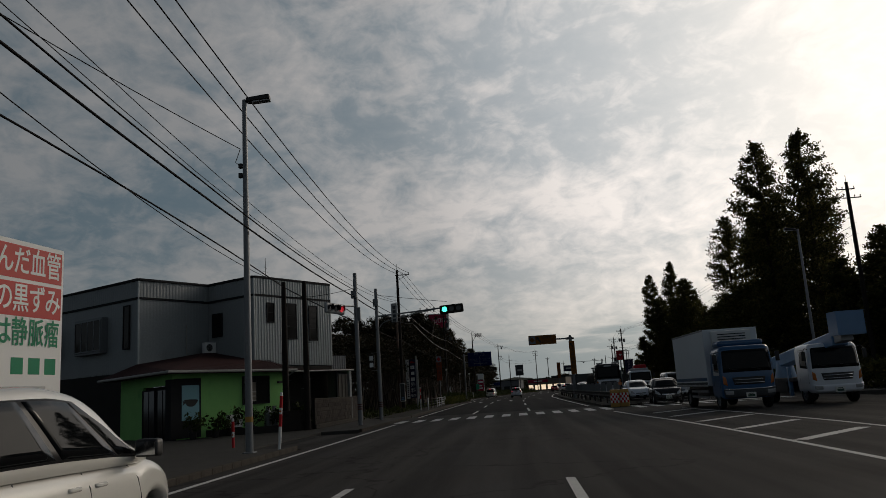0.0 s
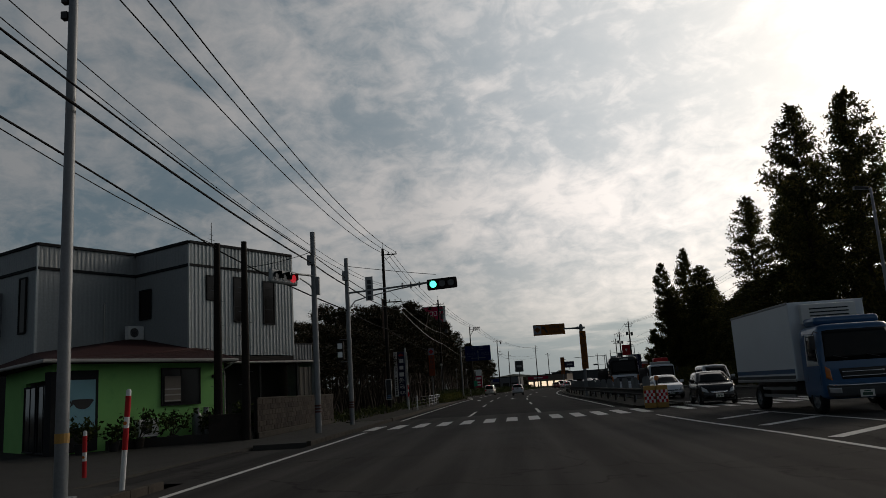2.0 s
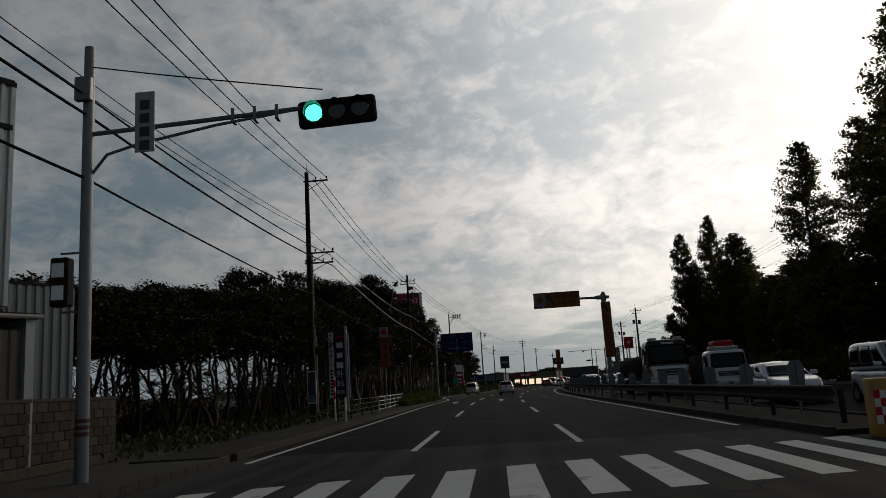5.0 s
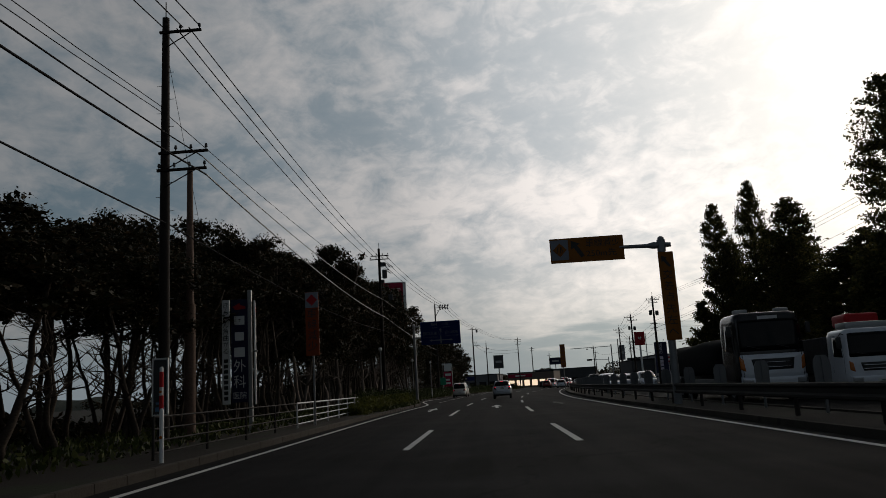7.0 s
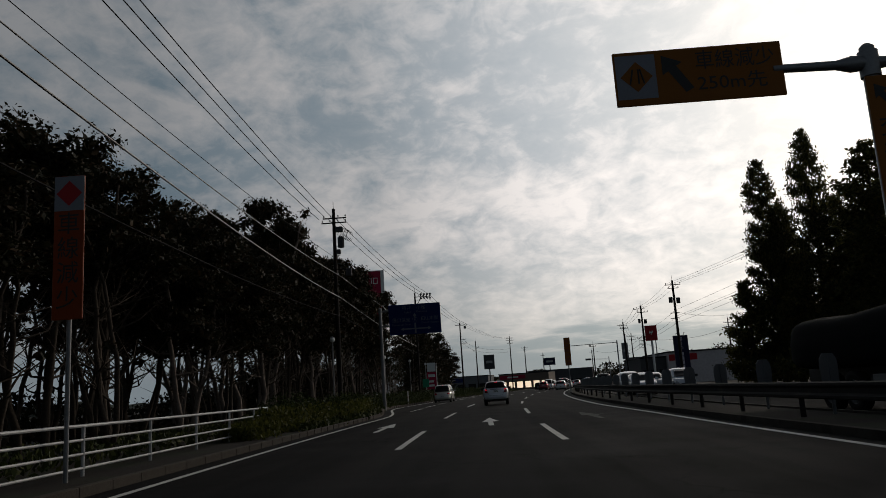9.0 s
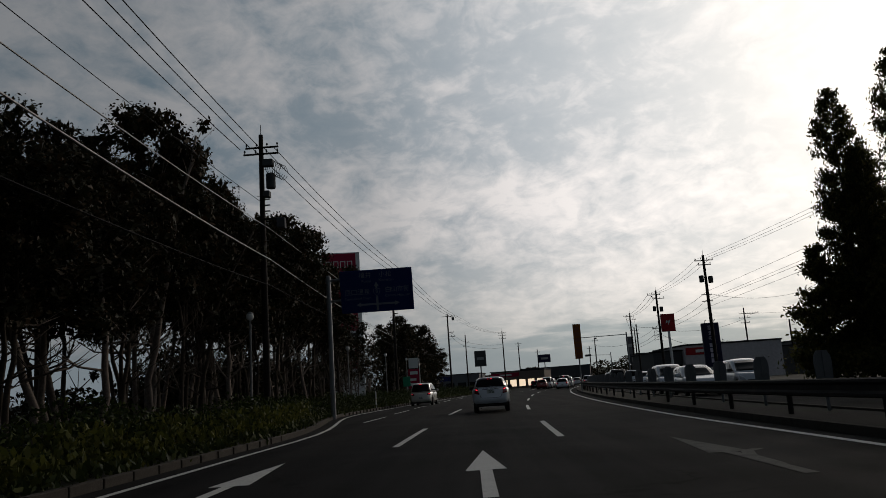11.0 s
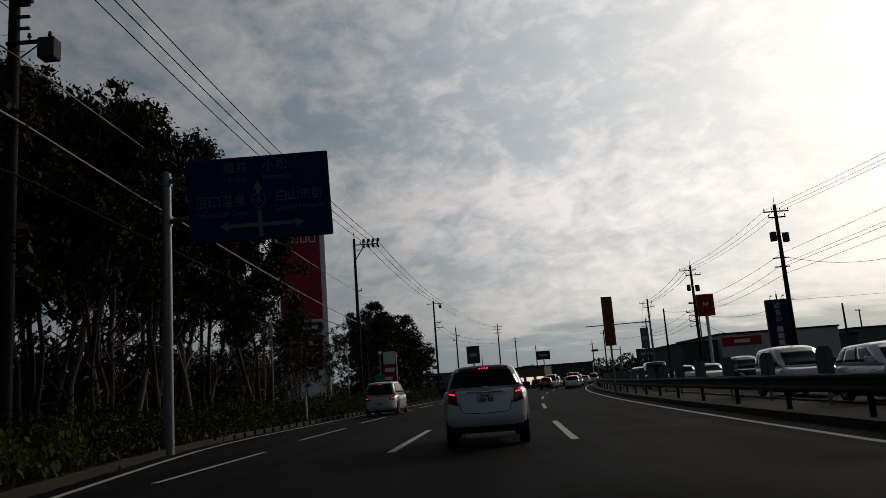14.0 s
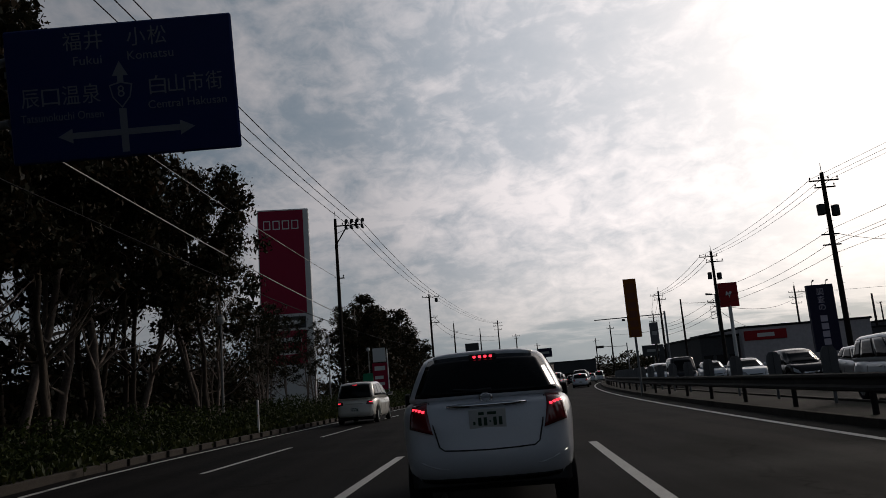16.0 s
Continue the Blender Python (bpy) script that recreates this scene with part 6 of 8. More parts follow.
def make_store_tower():
    t = thing("sign_tower", "tall white and crimson store sign tower behind the trees", "sign", m=pose(-17.6, 195.0, 0, 0, 0, 8))
    part("shaft", box(-2.9, 2.3, 0.0, 1.4, 0, 20.6, 0.05), SIGN_WHITE, t)
    part("panel", box(-2.8, 1.75, -0.06, 0.0, 9.7, 20.45, 0.02), SIGN_CRIMSON, t)
    for k in range(4):
        x, mk = -2.3 + 0.95 * k, bmesh.new()
        for a in ((0, 0.1, 18.45, 19.4), (0.62, 0.72, 18.45, 19.4), (0.1, 0.62, 19.3, 19.4), (0.1, 0.62, 18.45, 18.55)):
            box(x + a[0], x + a[1], -0.07, -0.06, a[2], a[3], bm=mk)
        part("logo_mark", mk, SIGN_WHITE, t, "thin white outline in place of a store name")
    part("panel", box(-1.95, 1.6, -0.06, 0.0, 8.2, 9.4, 0.02), FAR_DARK, t)
    part("panel", box(-1.95, 1.6, -0.06, 0.0, 4.6, 8.0, 0.02), SIGN_CRIMSON, t)
    bars("lettering_bar", [(-1.6, 1.2, 8.6, 9.0), (-1.5, 1.1, 6.8, 7.3), (-1.5, 0.8, 5.6, 6.1)], SIGN_WHITE, t, y=-0.07)
    b = thing("store_board", "small red and white roadside board with plain lettering", "sign", m=pose(-8.4, 191.0, 0.0))
    part("board", box(-0.7, 0.7, 0, 0.08, 1.4, 3.9, 0.01), SIGN_CRIMSON, b)
    part("board", box(-0.6, 0.6, 0, 0.08, 4.0, 5.3, 0.01), SIGN_WHITE, b)
    bars("lettering_bar", [(-0.5, 0.5, 3.2, 3.6), (-0.5, 0.3, 2.4, 2.7), (-0.5, 0.4, 1.8, 2.1)], SIGN_WHITE, b)
    part("post", tube([(0.75, 0.1, -0.1), (0.75, 0.1, 5.2)], 0.06, 8), SIGN_WHITE, b)
    g = thing("store_board", "small green board on a post by the hedge", "sign", m=pose(-9.0, 186.5, 0.0))
    part("board", box(-0.45, 0.45, 0, 0.06, 1.7, 2.9, 0.01), SIGN_GREEN, g)
    part("post", tube([(0, 0.1, -0.1), (0, 0.1, 2.8)], 0.04, 8), STEEL_GREY, g)


make_store_tower()


def make_fence():
    t = thing("pipe_fence", "white steel pipe fence along the edge of the pavement", "fence")
    pts = [(-8.15 - 0.0014 * max(0, y - 78) ** 2 * 0.9, y) for y in (73.2, 76.2, 79.2, 82.2, 85.2, 88.2, 91.2, 94.2, 97.2, 100.2, 102.4)]
    for x, y in pts:
        part("post", tube([(x, y, 0.0), (x, y, 0.93)], 0.035, 8), WHITE_POLE if y > 83 else RAIL_STEEL, t, smooth=True)
    for z in (0.9, 0.66, 0.42, 0.18):
        part("rail", tube([(x, y, z + 0.05) for x, y in pts[:5]], 0.02, 8), RAIL_STEEL, t, "dull grey pipe rail", smooth=True)
        part("rail", tube([(x, y, z + 0.05) for x, y in pts[4:]], 0.024 if z < 0.9 else 0.03, 8), WHITE_POLE, t, "white pipe rail", smooth=True)


make_fence()


def make_guardrail():
    t = thing("guardrail", "long steel guardrail with a ribbed beam on the central strip", "guardrail")
    prof = [(0.0, -0.175), (-0.045, -0.15), (-0.05, -0.1), (0.0, -0.05), (0.0, 0.05), (-0.05, 0.1), (-0.045, 0.15), (0.0, 0.175)]
    y = 56.0
    while y < 262:
        bm = bmesh.new()
        prev = None
        for k in range(3):
            yy = y + 2.0 * k
            row = [bm.verts.new((5.55 + nip(yy) + off(yy) + px, yy, 0.68 + pz)) for px, pz in prof] + [bm.verts.new((5.553 + nip(yy) + off(yy) + px, yy, 0.68 + pz)) for px, pz in prof[::-1]]
            if prev:
                for j in range(len(row)):
                    bm.faces.new((prev[j], row[j], row[(j + 1) % len(row)], prev[(j + 1) % len(row)]))
            prev = row
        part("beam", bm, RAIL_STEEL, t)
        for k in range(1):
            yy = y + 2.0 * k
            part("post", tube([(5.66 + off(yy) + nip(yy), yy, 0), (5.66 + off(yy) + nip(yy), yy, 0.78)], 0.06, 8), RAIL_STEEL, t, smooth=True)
        y += 4.0


make_guardrail()


def make_glare_panels():
    first = None
    y = 60.0
    while y < 200:
        m = pose(6.35 + off(y), y, 0.12, 0, 0, 12)
        if first is None:
            first = thing("glare_panel", "pale grey paddle-shaped anti-glare plate on a stub post", "glare panel", "anti-glare plates", m=m)
            out = [(-0.13, 0.45), (-0.20, 0.62), (-0.22, 1.05), (-0.20, 1.2), (-0.12, 1.31), (0.12, 1.31), (0.20, 1.2), (0.22, 1.05), (0.20, 0.62), (0.13, 0.45)]
            part("plate", prism(out, 0.03), PANEL_GREY, first)
            part("rib", box(-0.015, 0.015, -0.03, 0, 0.46, 1.28), PANEL_GREY, first)
            part("stub", tube([(0, 0.02, 0), (0, 0.02, 0.6)], 0.04, 8), STEEL_GREY, first)
        else:
            copy_thing(first, m)
        y += 4.0


make_glare_panels()


def make_cushion():
    t = thing("crash_cushion", "yellow crash cushion drums with red and white checks before the guardrail", "crash cushion", m=pose(5.65, 53.6, 0.0, 0, 0, -8))
    for k, x in enumerate((-0.27, 0.27)):
        d = part("drum", box(x - 0.265, x + 0.265, -0.25, 0.25, 0.0, 1.0, 0.06, seg=2), CUSHION, t, smooth=True)
        for i in range(5):
            for j in range(4):
                cx, cz = x - 0.24 + 0.096 * i, 0.24 + 0.14 * j
                part("check", box(cx, cx + 0.096, -0.256, -0.25, cz, cz + 0.14), RED_PAINT if (i + j + k) % 2 else SIGN_WHITE, d)
    part("warning_lamp", tube([(0.1, 0.1, 1.0), (0.1, 0.1, 1.3)], 0.05, 10), BLACK_PLASTIC, t)
    part("warning_lens", disc(0.1, 0.02, 1.33, 0.11, 0.06), LAMP_AMBER, t)


make_cushion()


def make_right_signs():
    t = thing("shop_sign", "tall navy pylon sign with pale vertical lettering", "sign", m=pose(23.0, 168.0, 0))
    part("board", box(-0.85, 0.85, 0, 0.3, 1.5, 5.8, 0.02), SIGN_NAVY, t)
    for k, ch in enumerate("調査の"):
        words("lettering", ch, 0.5, SIGN_PALE, t, pose(-0.05, -0.006, 5.3 - 0.5 * k), width=0.45)
    bars("lettering_bar", [(-0.27, 0.18, 1.9 + 0.5 * k, 2.3 + 0.5 * k) for k in range(4)], SIGN_PALE, t, y=-0.006)
    part("post", tube([(0, 0.15, -0.1), (0, 0.15, 5.6)], 0.09, 10), FAR_DARK, t)
    for x in (-0.5, 0.4):
        part("floodlight", tube([(x, 0, 5.75), (x, -0.05, 6.0), (x, -0.3, 6.05)], [0.02, 0.02, 0.06], 8), BLACK_PLASTIC, t)
    r = thing("shop_sign", "square red pylon sign with a white bird-like mark", "sign", m=pose(24.1, 188.0, 0))
    part("board", box(-0.85, 0.85, 0, 0.3, 6.3, 8.5, 0.02), SIGN_RED, r)
    part("logo_mark", prism([(-0.3, 7.3), (-0.05, 7.45), (0.0, 7.1), (0.3, 7.6), (0.15, 7.75), (0, 7.5), (-0.2, 7.75)], 0.006, m=Matrix.Translation((0, -0.008, 0))), SIGN_WHITE, r)
    part("post", tube([(0, 0.15, -0.1), (0, 0.15, 6.4)], 0.16, 10), SIGN_WHITE, r, smooth=True)


make_right_signs()

# ---- vehicles ----
def curve_at(pts, v):
    """Smooth interpolation through (position, value) pairs."""
    if v <= pts[0][0]:
        return pts[0][1]
    for (a, fa), (b, fb) in zip(pts, pts[1:]):
        if v <= b:
            s = (v - a) / (b - a)
            s = s * s * (3 - 2 * s) * 0.5 + s * 0.5
            return fa + (fb - fa) * s
    return pts[-1][1]


def rounded(q, n):
    k = (abs(q[0]) ** n + abs(q[1]) ** n + abs(q[2]) ** n) ** (1.0 / n)
    return (q[0] / k, q[1] / k, q[2] / k)


class Shell:
    """The outer skin of a car: a lower body with wheel arches, and a cabin on it."""

    def __init__(self, length, width, top, roof, cabin, wheel, axles, floor=0.2, rear=((-1, 0.10), (-0.35, 0.0), (0.2, 0.03), (1, 0.10)), front=((-1, 0.14), (-0.3, 0.0), (0.3, 0.03), (1, 0.20)), taper=0.80, hip=0.985):
        self.L, self.W, self.top, self.roof, self.cabin = length, width, top, roof, cabin
        self.r, self.axles, self.floor, self.rear, self.front, self.taper, self.hip = wheel, axles, floor, rear, front, taper, hip

    def low(self, y):
        z = self.floor
        for a in self.axles:
            d = abs(y - a)
            arch = self.r + 0.055
            if d < arch:
                z = max(z, self.r + math.sqrt(arch * arch - d * d))
        return z

    def plan(self, y):
        f = abs(y) / (self.L / 2)
        return 1 - 0.13 * max(0.0, f - 0.35) ** 2 / 0.42

    def body(self, a, b, c, n=9):
        a, b, c = rounded((a, b, c), n)
        s = (b + 1) / 2
        y = (-self.L / 2 + curve_at(self.rear, c)) * (1 - s) + (self.L / 2 - curve_at(self.front, c)) * s
        y -= math.copysign(0.10 * a * a * abs(b) ** 3, b)
        z = self.low(y) + (curve_at(self.top, y) - self.low(y)) * (c + 1) / 2
        bulge = curve_at(((-1, 0.95), (-0.4, 1.0), (0.3, 1.0), (1, 0.955)), c)
        return Vector((a * self.W / 2 * bulge * self.plan(y), y, z))

    def cab(self, a, b, c, n=11):
        a, b, c2 = rounded((a, b, c), n)
        h = (c2 + 1) / 2
        r0, r1, f1, f0 = self.cabin
        s = (b + 1) / 2
        bow = 0.05 * math.sin(math.pi * h)
        y = (r0 + (r1 - r0) * h - bow) * (1 - s) + (f0 + (f1 - f0) * h + bow) * s
        y -= math.copysign(0.12 * a * a * abs(b) ** 3, b)
        base = curve_at(self.top, max(-self.L / 2, min(self.L / 2, y))) - 0.05
        z = base + (curve_at(self.roof, y) - 0.035 * a * a - base) * h
        w = self.W / 2 * (self.hip + (self.taper - self.hip) * h ** 1.25)
        return Vector((a * w * self.plan(y * 0.9), y, z))


def cube_skin(fn, na, nb, nc, skip_bottom=False):
    bm = bmesh.new()
    cache = {}

    def vert(i, j, k):
        key = (i, j, k)
        if key not in cache:
            cache[key] = bm.verts.new(fn(2 * i / na - 1, 2 * j / nb - 1, 2 * k / nc - 1))
        return cache[key]

    for i in range(na):
        for j in range(nb):
            for k in (0, nc):
                if k == 0 and skip_bottom:
                    continue
                bm.faces.new((vert(i, j, k), vert(i + 1, j, k), vert(i + 1, j + 1, k), vert(i, j + 1, k)))
    for i in range(na):
        for k in range(nc):
            for j in (0, nb):
                bm.faces.new((vert(i, j, k), vert(i + 1, j, k), vert(i + 1, j, k + 1), vert(i, j, k + 1)))
    for j in range(nb):
        for k in range(nc):
            for i in (0, na):
                bm.faces.new((vert(i, j, k), vert(i, j + 1, k), vert(i, j + 1, k + 1), vert(i, j, k + 1)))
    bmesh.ops.recalc_face_normals(bm, faces=bm.faces)
    return bm


def skin_patch(fn, face, sign, quad, lift=0.006, n=8, m=5, back=0.02):
    """A thin panel that lies on the skin. quad: four corners in the two free parameters, anticlockwise."""
    bm = bmesh.new()
    (u0, v0), (u1, v1), (u2, v2), (u3, v3) = quad
    rows, deep = [], []
    for i in range(n + 1):
        row, dp = [], []
        for j in range(m + 1):
            s, t = i / n, j / m
            u = (1 - t) * ((1 - s) * u0 + s * u1) + t * ((1 - s) * u3 + s * u2)
            v = (1 - t) * ((1 - s) * v0 + s * v1) + t * ((1 - s) * v3 + s * v2)
            args = (sign, u, v) if face == "side" else (u, sign, v)
            p = fn(*args)
            e = 0.01
            du = fn(*((sign, u + e, v) if face == "side" else (u + e, sign, v))) - p
            dv = fn(*((sign, u, v + e) if face == "side" else (u, sign, v + e))) - p
            nn = du.cross(dv).normalized()
            out = Vector((sign, 0, 0)) if face == "side" else Vector((0, sign, 0))
            if nn.dot(out) < 0:
                nn = -nn
            row.append(bm.verts.new(p + nn * lift))
            dp.append(bm.verts.new(p - nn * back))
        rows.append(row)
        deep.append(dp)
    for i in range(n):
        for j in range(m):
            bm.faces.new((rows[i][j], rows[i + 1][j], rows[i + 1][j + 1], rows[i][j + 1]))
    for i in range(n):
        bm.faces.new((rows[i][0], rows[i + 1][0], deep[i + 1][0], deep[i][0]))
        bm.faces.new((rows[i][m], rows[i + 1][m], deep[i + 1][m], deep[i][m]))
    for j in range(m):
        bm.faces.new((rows[0][j], rows[0][j + 1], deep[0][j + 1], deep[0][j]))
        bm.faces.new((rows[n][j], rows[n][j + 1], deep[n][j + 1], deep[n][j]))
    bmesh.ops.recalc_face_normals(bm, faces=bm.faces)
    return bm


def lathe(profile, seg=24):
    """A turned shape about the x axis from (x, radius) pairs."""
    bm = bmesh.new()
    rings = [[bm.verts.new((x, r * math.cos(2 * math.pi * k / seg), r * math.sin(2 * math.pi * k / seg))) for k in range(seg)] for x, r in profile]
    for a, b in zip(rings, rings[1:]):
        for k in range(seg):
            bm.faces.new((a[k], a[(k + 1) % seg], b[(k + 1) % seg], b[k]))
    bmesh.ops.recalc_face_normals(bm, faces=bm.faces)
    return bm


WHEELS = {}


def add_wheel(parent, x, y, r, width=0.19, spokes=5, steel=False):
    """A wheel with a tyre and a rim; the outer face looks away from the middle of the car."""
    key = (round(r, 3), width, spokes, steel)
    side = 1 if x > 0 else -1
    m = pose(x, y, r, 0, 0, 0 if side > 0 else 180)
    if key in WHEELS:
        w0, t0, r0 = WHEELS[key]
        w = new("wheel")
        w.parent, w.matrix_basis = parent, m
        for o in (t0, r0):
            c = new(o.name.split(".")[0], o.data)
            c.parent = w
        return w
    w = new("wheel")
    w.parent, w.matrix_basis = parent, m
    h = width / 2
    tyre = part("tyre", lathe([(-h * 0.9, r * 0.62), (-h, r * 0.75), (-h * 0.95, r * 0.93), (-h * 0.7, r * 0.995), (0, r), (h * 0.7, r * 0.995), (h * 0.95, r * 0.93), (h, r * 0.75), (h * 0.9, r * 0.62)]), RUBBER, w, smooth="all")
    bm = lathe([(h * 0.86, r * 0.66), (h * 0.8, r * 0.6), (h * 0.2, r * 0.58), (h * 0.15, 0.01)])
    for k in range(spokes):
        a = 2 * math.pi * k / spokes
        b = box(h * 0.45, h * 0.72, -r * 0.075, r * 0.075, r * 0.08, r * 0.62, 0.01)
        join(bm, b, Matrix.Rotation(a, 4, "X"))
    join(bm, lathe([(h * 0.3, r * 0.18), (h * 0.75, r * 0.16), (h * 0.78, 0.005)], 12))
    rim = part("rim", bm, STEEL_GREY if steel else RIM, w, smooth=True)
    WHEELS[key] = (w, tyre, rim)
    return w


SPECS = {
    "hatch": dict(length=3.89, width=1.69, floor=0.29, top=((-1.95, 1.10), (-1.2, 1.07), (0.6, 0.96), (1.05, 0.97), (1.5, 0.88), (1.95, 0.70)), roof=((-1.9, 1.44), (-1.3, 1.515), (-0.2, 1.54), (0.5, 1.47), (1.0, 1.3)),
                  cabin=(-1.80, -1.42, 0.32, 1.28), wheel=0.295, axles=(-1.22, 1.29), taper=0.69, hip=0.925),
    "minivan": dict(length=4.25, width=1.70, top=((-2.13, 1.0), (-1.0, 1.02), (0.9, 1.0), (1.3, 1.0), (1.75, 0.9), (2.13, 0.70)), roof=((-2.1, 1.58), (-1.5, 1.66), (-0.2, 1.69), (0.5, 1.62), (1.0, 1.45)),
                    cabin=(-2.02, -1.78, 0.42, 1.62), wheel=0.30, axles=(-1.30, 1.42), taper=0.78),
    "boxvan": dict(length=3.6, width=1.60, top=((-1.8, 1.02), (0.8, 1.02), (1.3, 1.0), (1.8, 0.80)), roof=((-1.8, 1.84), (-1.0, 1.9), (0.6, 1.88), (1.2, 1.75)),
                   cabin=(-1.74, -1.66, 0.72, 1.36), wheel=0.27, axles=(-1.15, 1.25), taper=0.86),
    "wagon": dict(length=4.4, width=1.74, top=((-2.2, 0.96), (-1.0, 0.98), (0.8, 0.95), (1.2, 0.95), (1.8, 0.84), (2.2, 0.66)), roof=((-2.1, 1.38), (-1.4, 1.45), (-0.2, 1.48), (0.5, 1.42), (1.0, 1.25)),
                  cabin=(-2.08, -1.70, 0.22, 1.28), wheel=0.31, axles=(-1.33, 1.38), taper=0.75),
    "suv": dict(length=3.75, width=1.69, top=((-1.88, 0.98), (-1.0, 1.0), (0.7, 0.97), (1.0, 0.97), (1.5, 0.90), (1.88, 0.74)), roof=((-1.8, 1.42), (-1.2, 1.49), (-0.2, 1.51), (0.5, 1.45), (1.0, 1.28)),
                cabin=(-1.78, -1.48, 0.22, 1.05), wheel=0.30, axles=(-1.18, 1.22), taper=0.76),
}


def make_car(name, kind, paint, label, m, brake=False, head=False, rear_detail=False, group="", rails=False):
    t = thing(name, label, "car", group, m=m)
    s = Shell(**SPECS[kind])
    fine = rear_detail
    body = part("body", cube_skin(s.body, 16, 56 if fine else 40, 14), paint, t, smooth="all")
    cab = part("cabin", cube_skin(s.cab, 14, 26, 12, True), paint, t, smooth="all")
    # glass
    part("windscreen", skin_patch(s.cab, "end", 1, ((-0.86, -0.62), (0.86, -0.62), (0.80, 0.84), (-0.80, 0.84))), CAR_GLASS, cab, smooth="all")
    part("rear_window", skin_patch(s.cab, "end", -1, ((-0.95, -0.74), (0.95, -0.74), (0.93, 0.84), (-0.93, 0.84)), n=14, m=7), CAR_GLASS, cab, smooth="all")
    cuts = {"hatch": ((-0.80, -0.42), (-0.36, 0.18), (0.22, 0.72)), "suv": ((-0.78, -0.45), (-0.40, 0.15), (0.20, 0.72)), "minivan": ((-0.86, -0.50), (-0.46, 0.02), (0.07, 0.55), (0.58, 0.76)), "boxvan": ((-0.88, -0.2), (-0.14, 0.36), (0.42, 0.82)), "wagon": ((-0.82, -0.48), (-0.42, 0.10), (0.16, 0.70))}[kind]
    for sx in (-1, 1):
        for k, (b0, b1) in enumerate(cuts):
            slant = 0.10 if k == len(cuts) - 1 else 0.0
            lean = -0.06 if k == 0 else 0.0
            part("side_window", skin_patch(s.cab, "side", sx, ((b0 + lean, -0.60), (b1 + slant * 1.2, -0.60), (b1 - slant, 0.70), (b0 - lean, 0.70))), CAR_GLASS, cab, smooth="all")
        part("window_surround", skin_patch(s.cab, "side", sx, ((cuts[0][0] - 0.05, -0.66), (cuts[-1][1] + 0.14, -0.66), (cuts[-1][1] - 0.10, 0.75), (cuts[0][0] + 0.06, 0.75)), 0.003, n=14), BLACK_PLASTIC, cab, smooth="all")
        # door seams and handles
        sm = bmesh.new()
        for b0 in ([-0.32, 0.16, 0.56] if kind != "minivan" else [-0.36, 0.10, 0.50]):
            tube([s.body(sx, b0 + 0.01 * c, c) + Vector((sx * 0.001, 0, 0)) for c in (-0.75, -0.3, 0.2, 0.6, 0.95)], 0.006, 4, sm, caps=False)
        part("door_seam", sm, BLACK_PLASTIC, body)
        for b0 in ((-0.22, 0.26) if kind != "minivan" else (0.0, 0.19)):
            p = s.body(sx, b0, 0.62)
            part("door_handle", box(p.x - 0.02, p.x + 0.02, p.y - 0.09, p.y + 0.09, p.z - 0.018, p.z + 0.018, 0.012), paint, body, smooth=True)
        p = s.cab(sx, 0.78, -0.62)
        mir = part("mirror", box(-0.11, 0.11, -0.06, 0.08, -0.08, 0.08, 0.04, seg=3), BLACK_PLASTIC if kind == "minivan" or rear_detail else paint, t, smooth=True, m=pose(p.x + sx * 0.14, p.y - 0.02, p.z + 0.06))
        part("mirror_glass", box(-0.09, 0.09, -0.064, -0.06, -0.06, 0.06), CAR_GLASS if rear_detail else CHROME, mir)
        part("head_lamp", skin_patch(s.body, "end", 1, ((sx * 0.58, 0.18), (sx * 0.97, 0.30), (sx * 0.99, 0.78), (sx * 0.70, 0.60)), 0.008), HEAD_GLOW if head else LAMP_CLEAR, body, smooth="all")
        lq = ((sx * 0.67, 0.20), (sx * 0.99, 0.36), (sx * 0.998, 0.97), (sx * 0.78, 0.97)) if kind in ("hatch", "suv", "wagon") else (((sx * 0.62, 0.42), (sx * 0.99, 0.35), (sx * 0.99, 0.86), (sx * 0.66, 0.70)) if kind == "minivan" else ((sx * 0.78, -0.2), (sx * 0.96, -0.2), (sx * 0.96, 0.3), (sx * 0.78, 0.3)))
        lamp_part = part("tail_lamp", skin_patch(s.body, "end", -1, lq, 0.014, n=10, m=8), LAMP_RED, body, "red tail lamp", smooth="all")
        if brake:
            for k in range(4):
                u, v = sx * (0.80 + 0.052 * k), (0.72 + 0.035 * k) if kind == "hatch" else 0.62
                p = s.body(u, -1, v)
                part("brake_led", box(p.x - 0.014, p.x + 0.014, p.y - 0.028, p.y - 0.016, p.z - 0.011, p.z + 0.011, 0.004), BRAKE_GLOW, lamp_part)
        for y in s.axles:
            add_wheel(t, sx * (s.W / 2 - (0.15 if rear_detail else 0.115)), y, s.r, spokes=9 if kind == "minivan" else 5)
    # dark underside and inner arches
    part("underbody", box(-s.W / 2 + 0.12, s.W / 2 - 0.12, -s.L / 2 + 0.25, s.L / 2 - 0.25, s.floor - 0.04, s.floor + 0.38, 0.05), BLACK_PLASTIC, t)
    part("lower_bumper", skin_patch(s.body, "end", -1, ((-0.86, -0.96), (0.86, -0.96), (0.90, -0.80), (-0.90, -0.80)), 0.004, n=12, m=3), BLACK_PLASTIC, body, smooth="all")
    part("front_grille", skin_patch(s.body, "end", 1, ((-0.5, -0.75), (0.5, -0.75), (0.55, -0.25), (-0.55, -0.25)), 0.004), BLACK_PLASTIC, body, smooth="all")
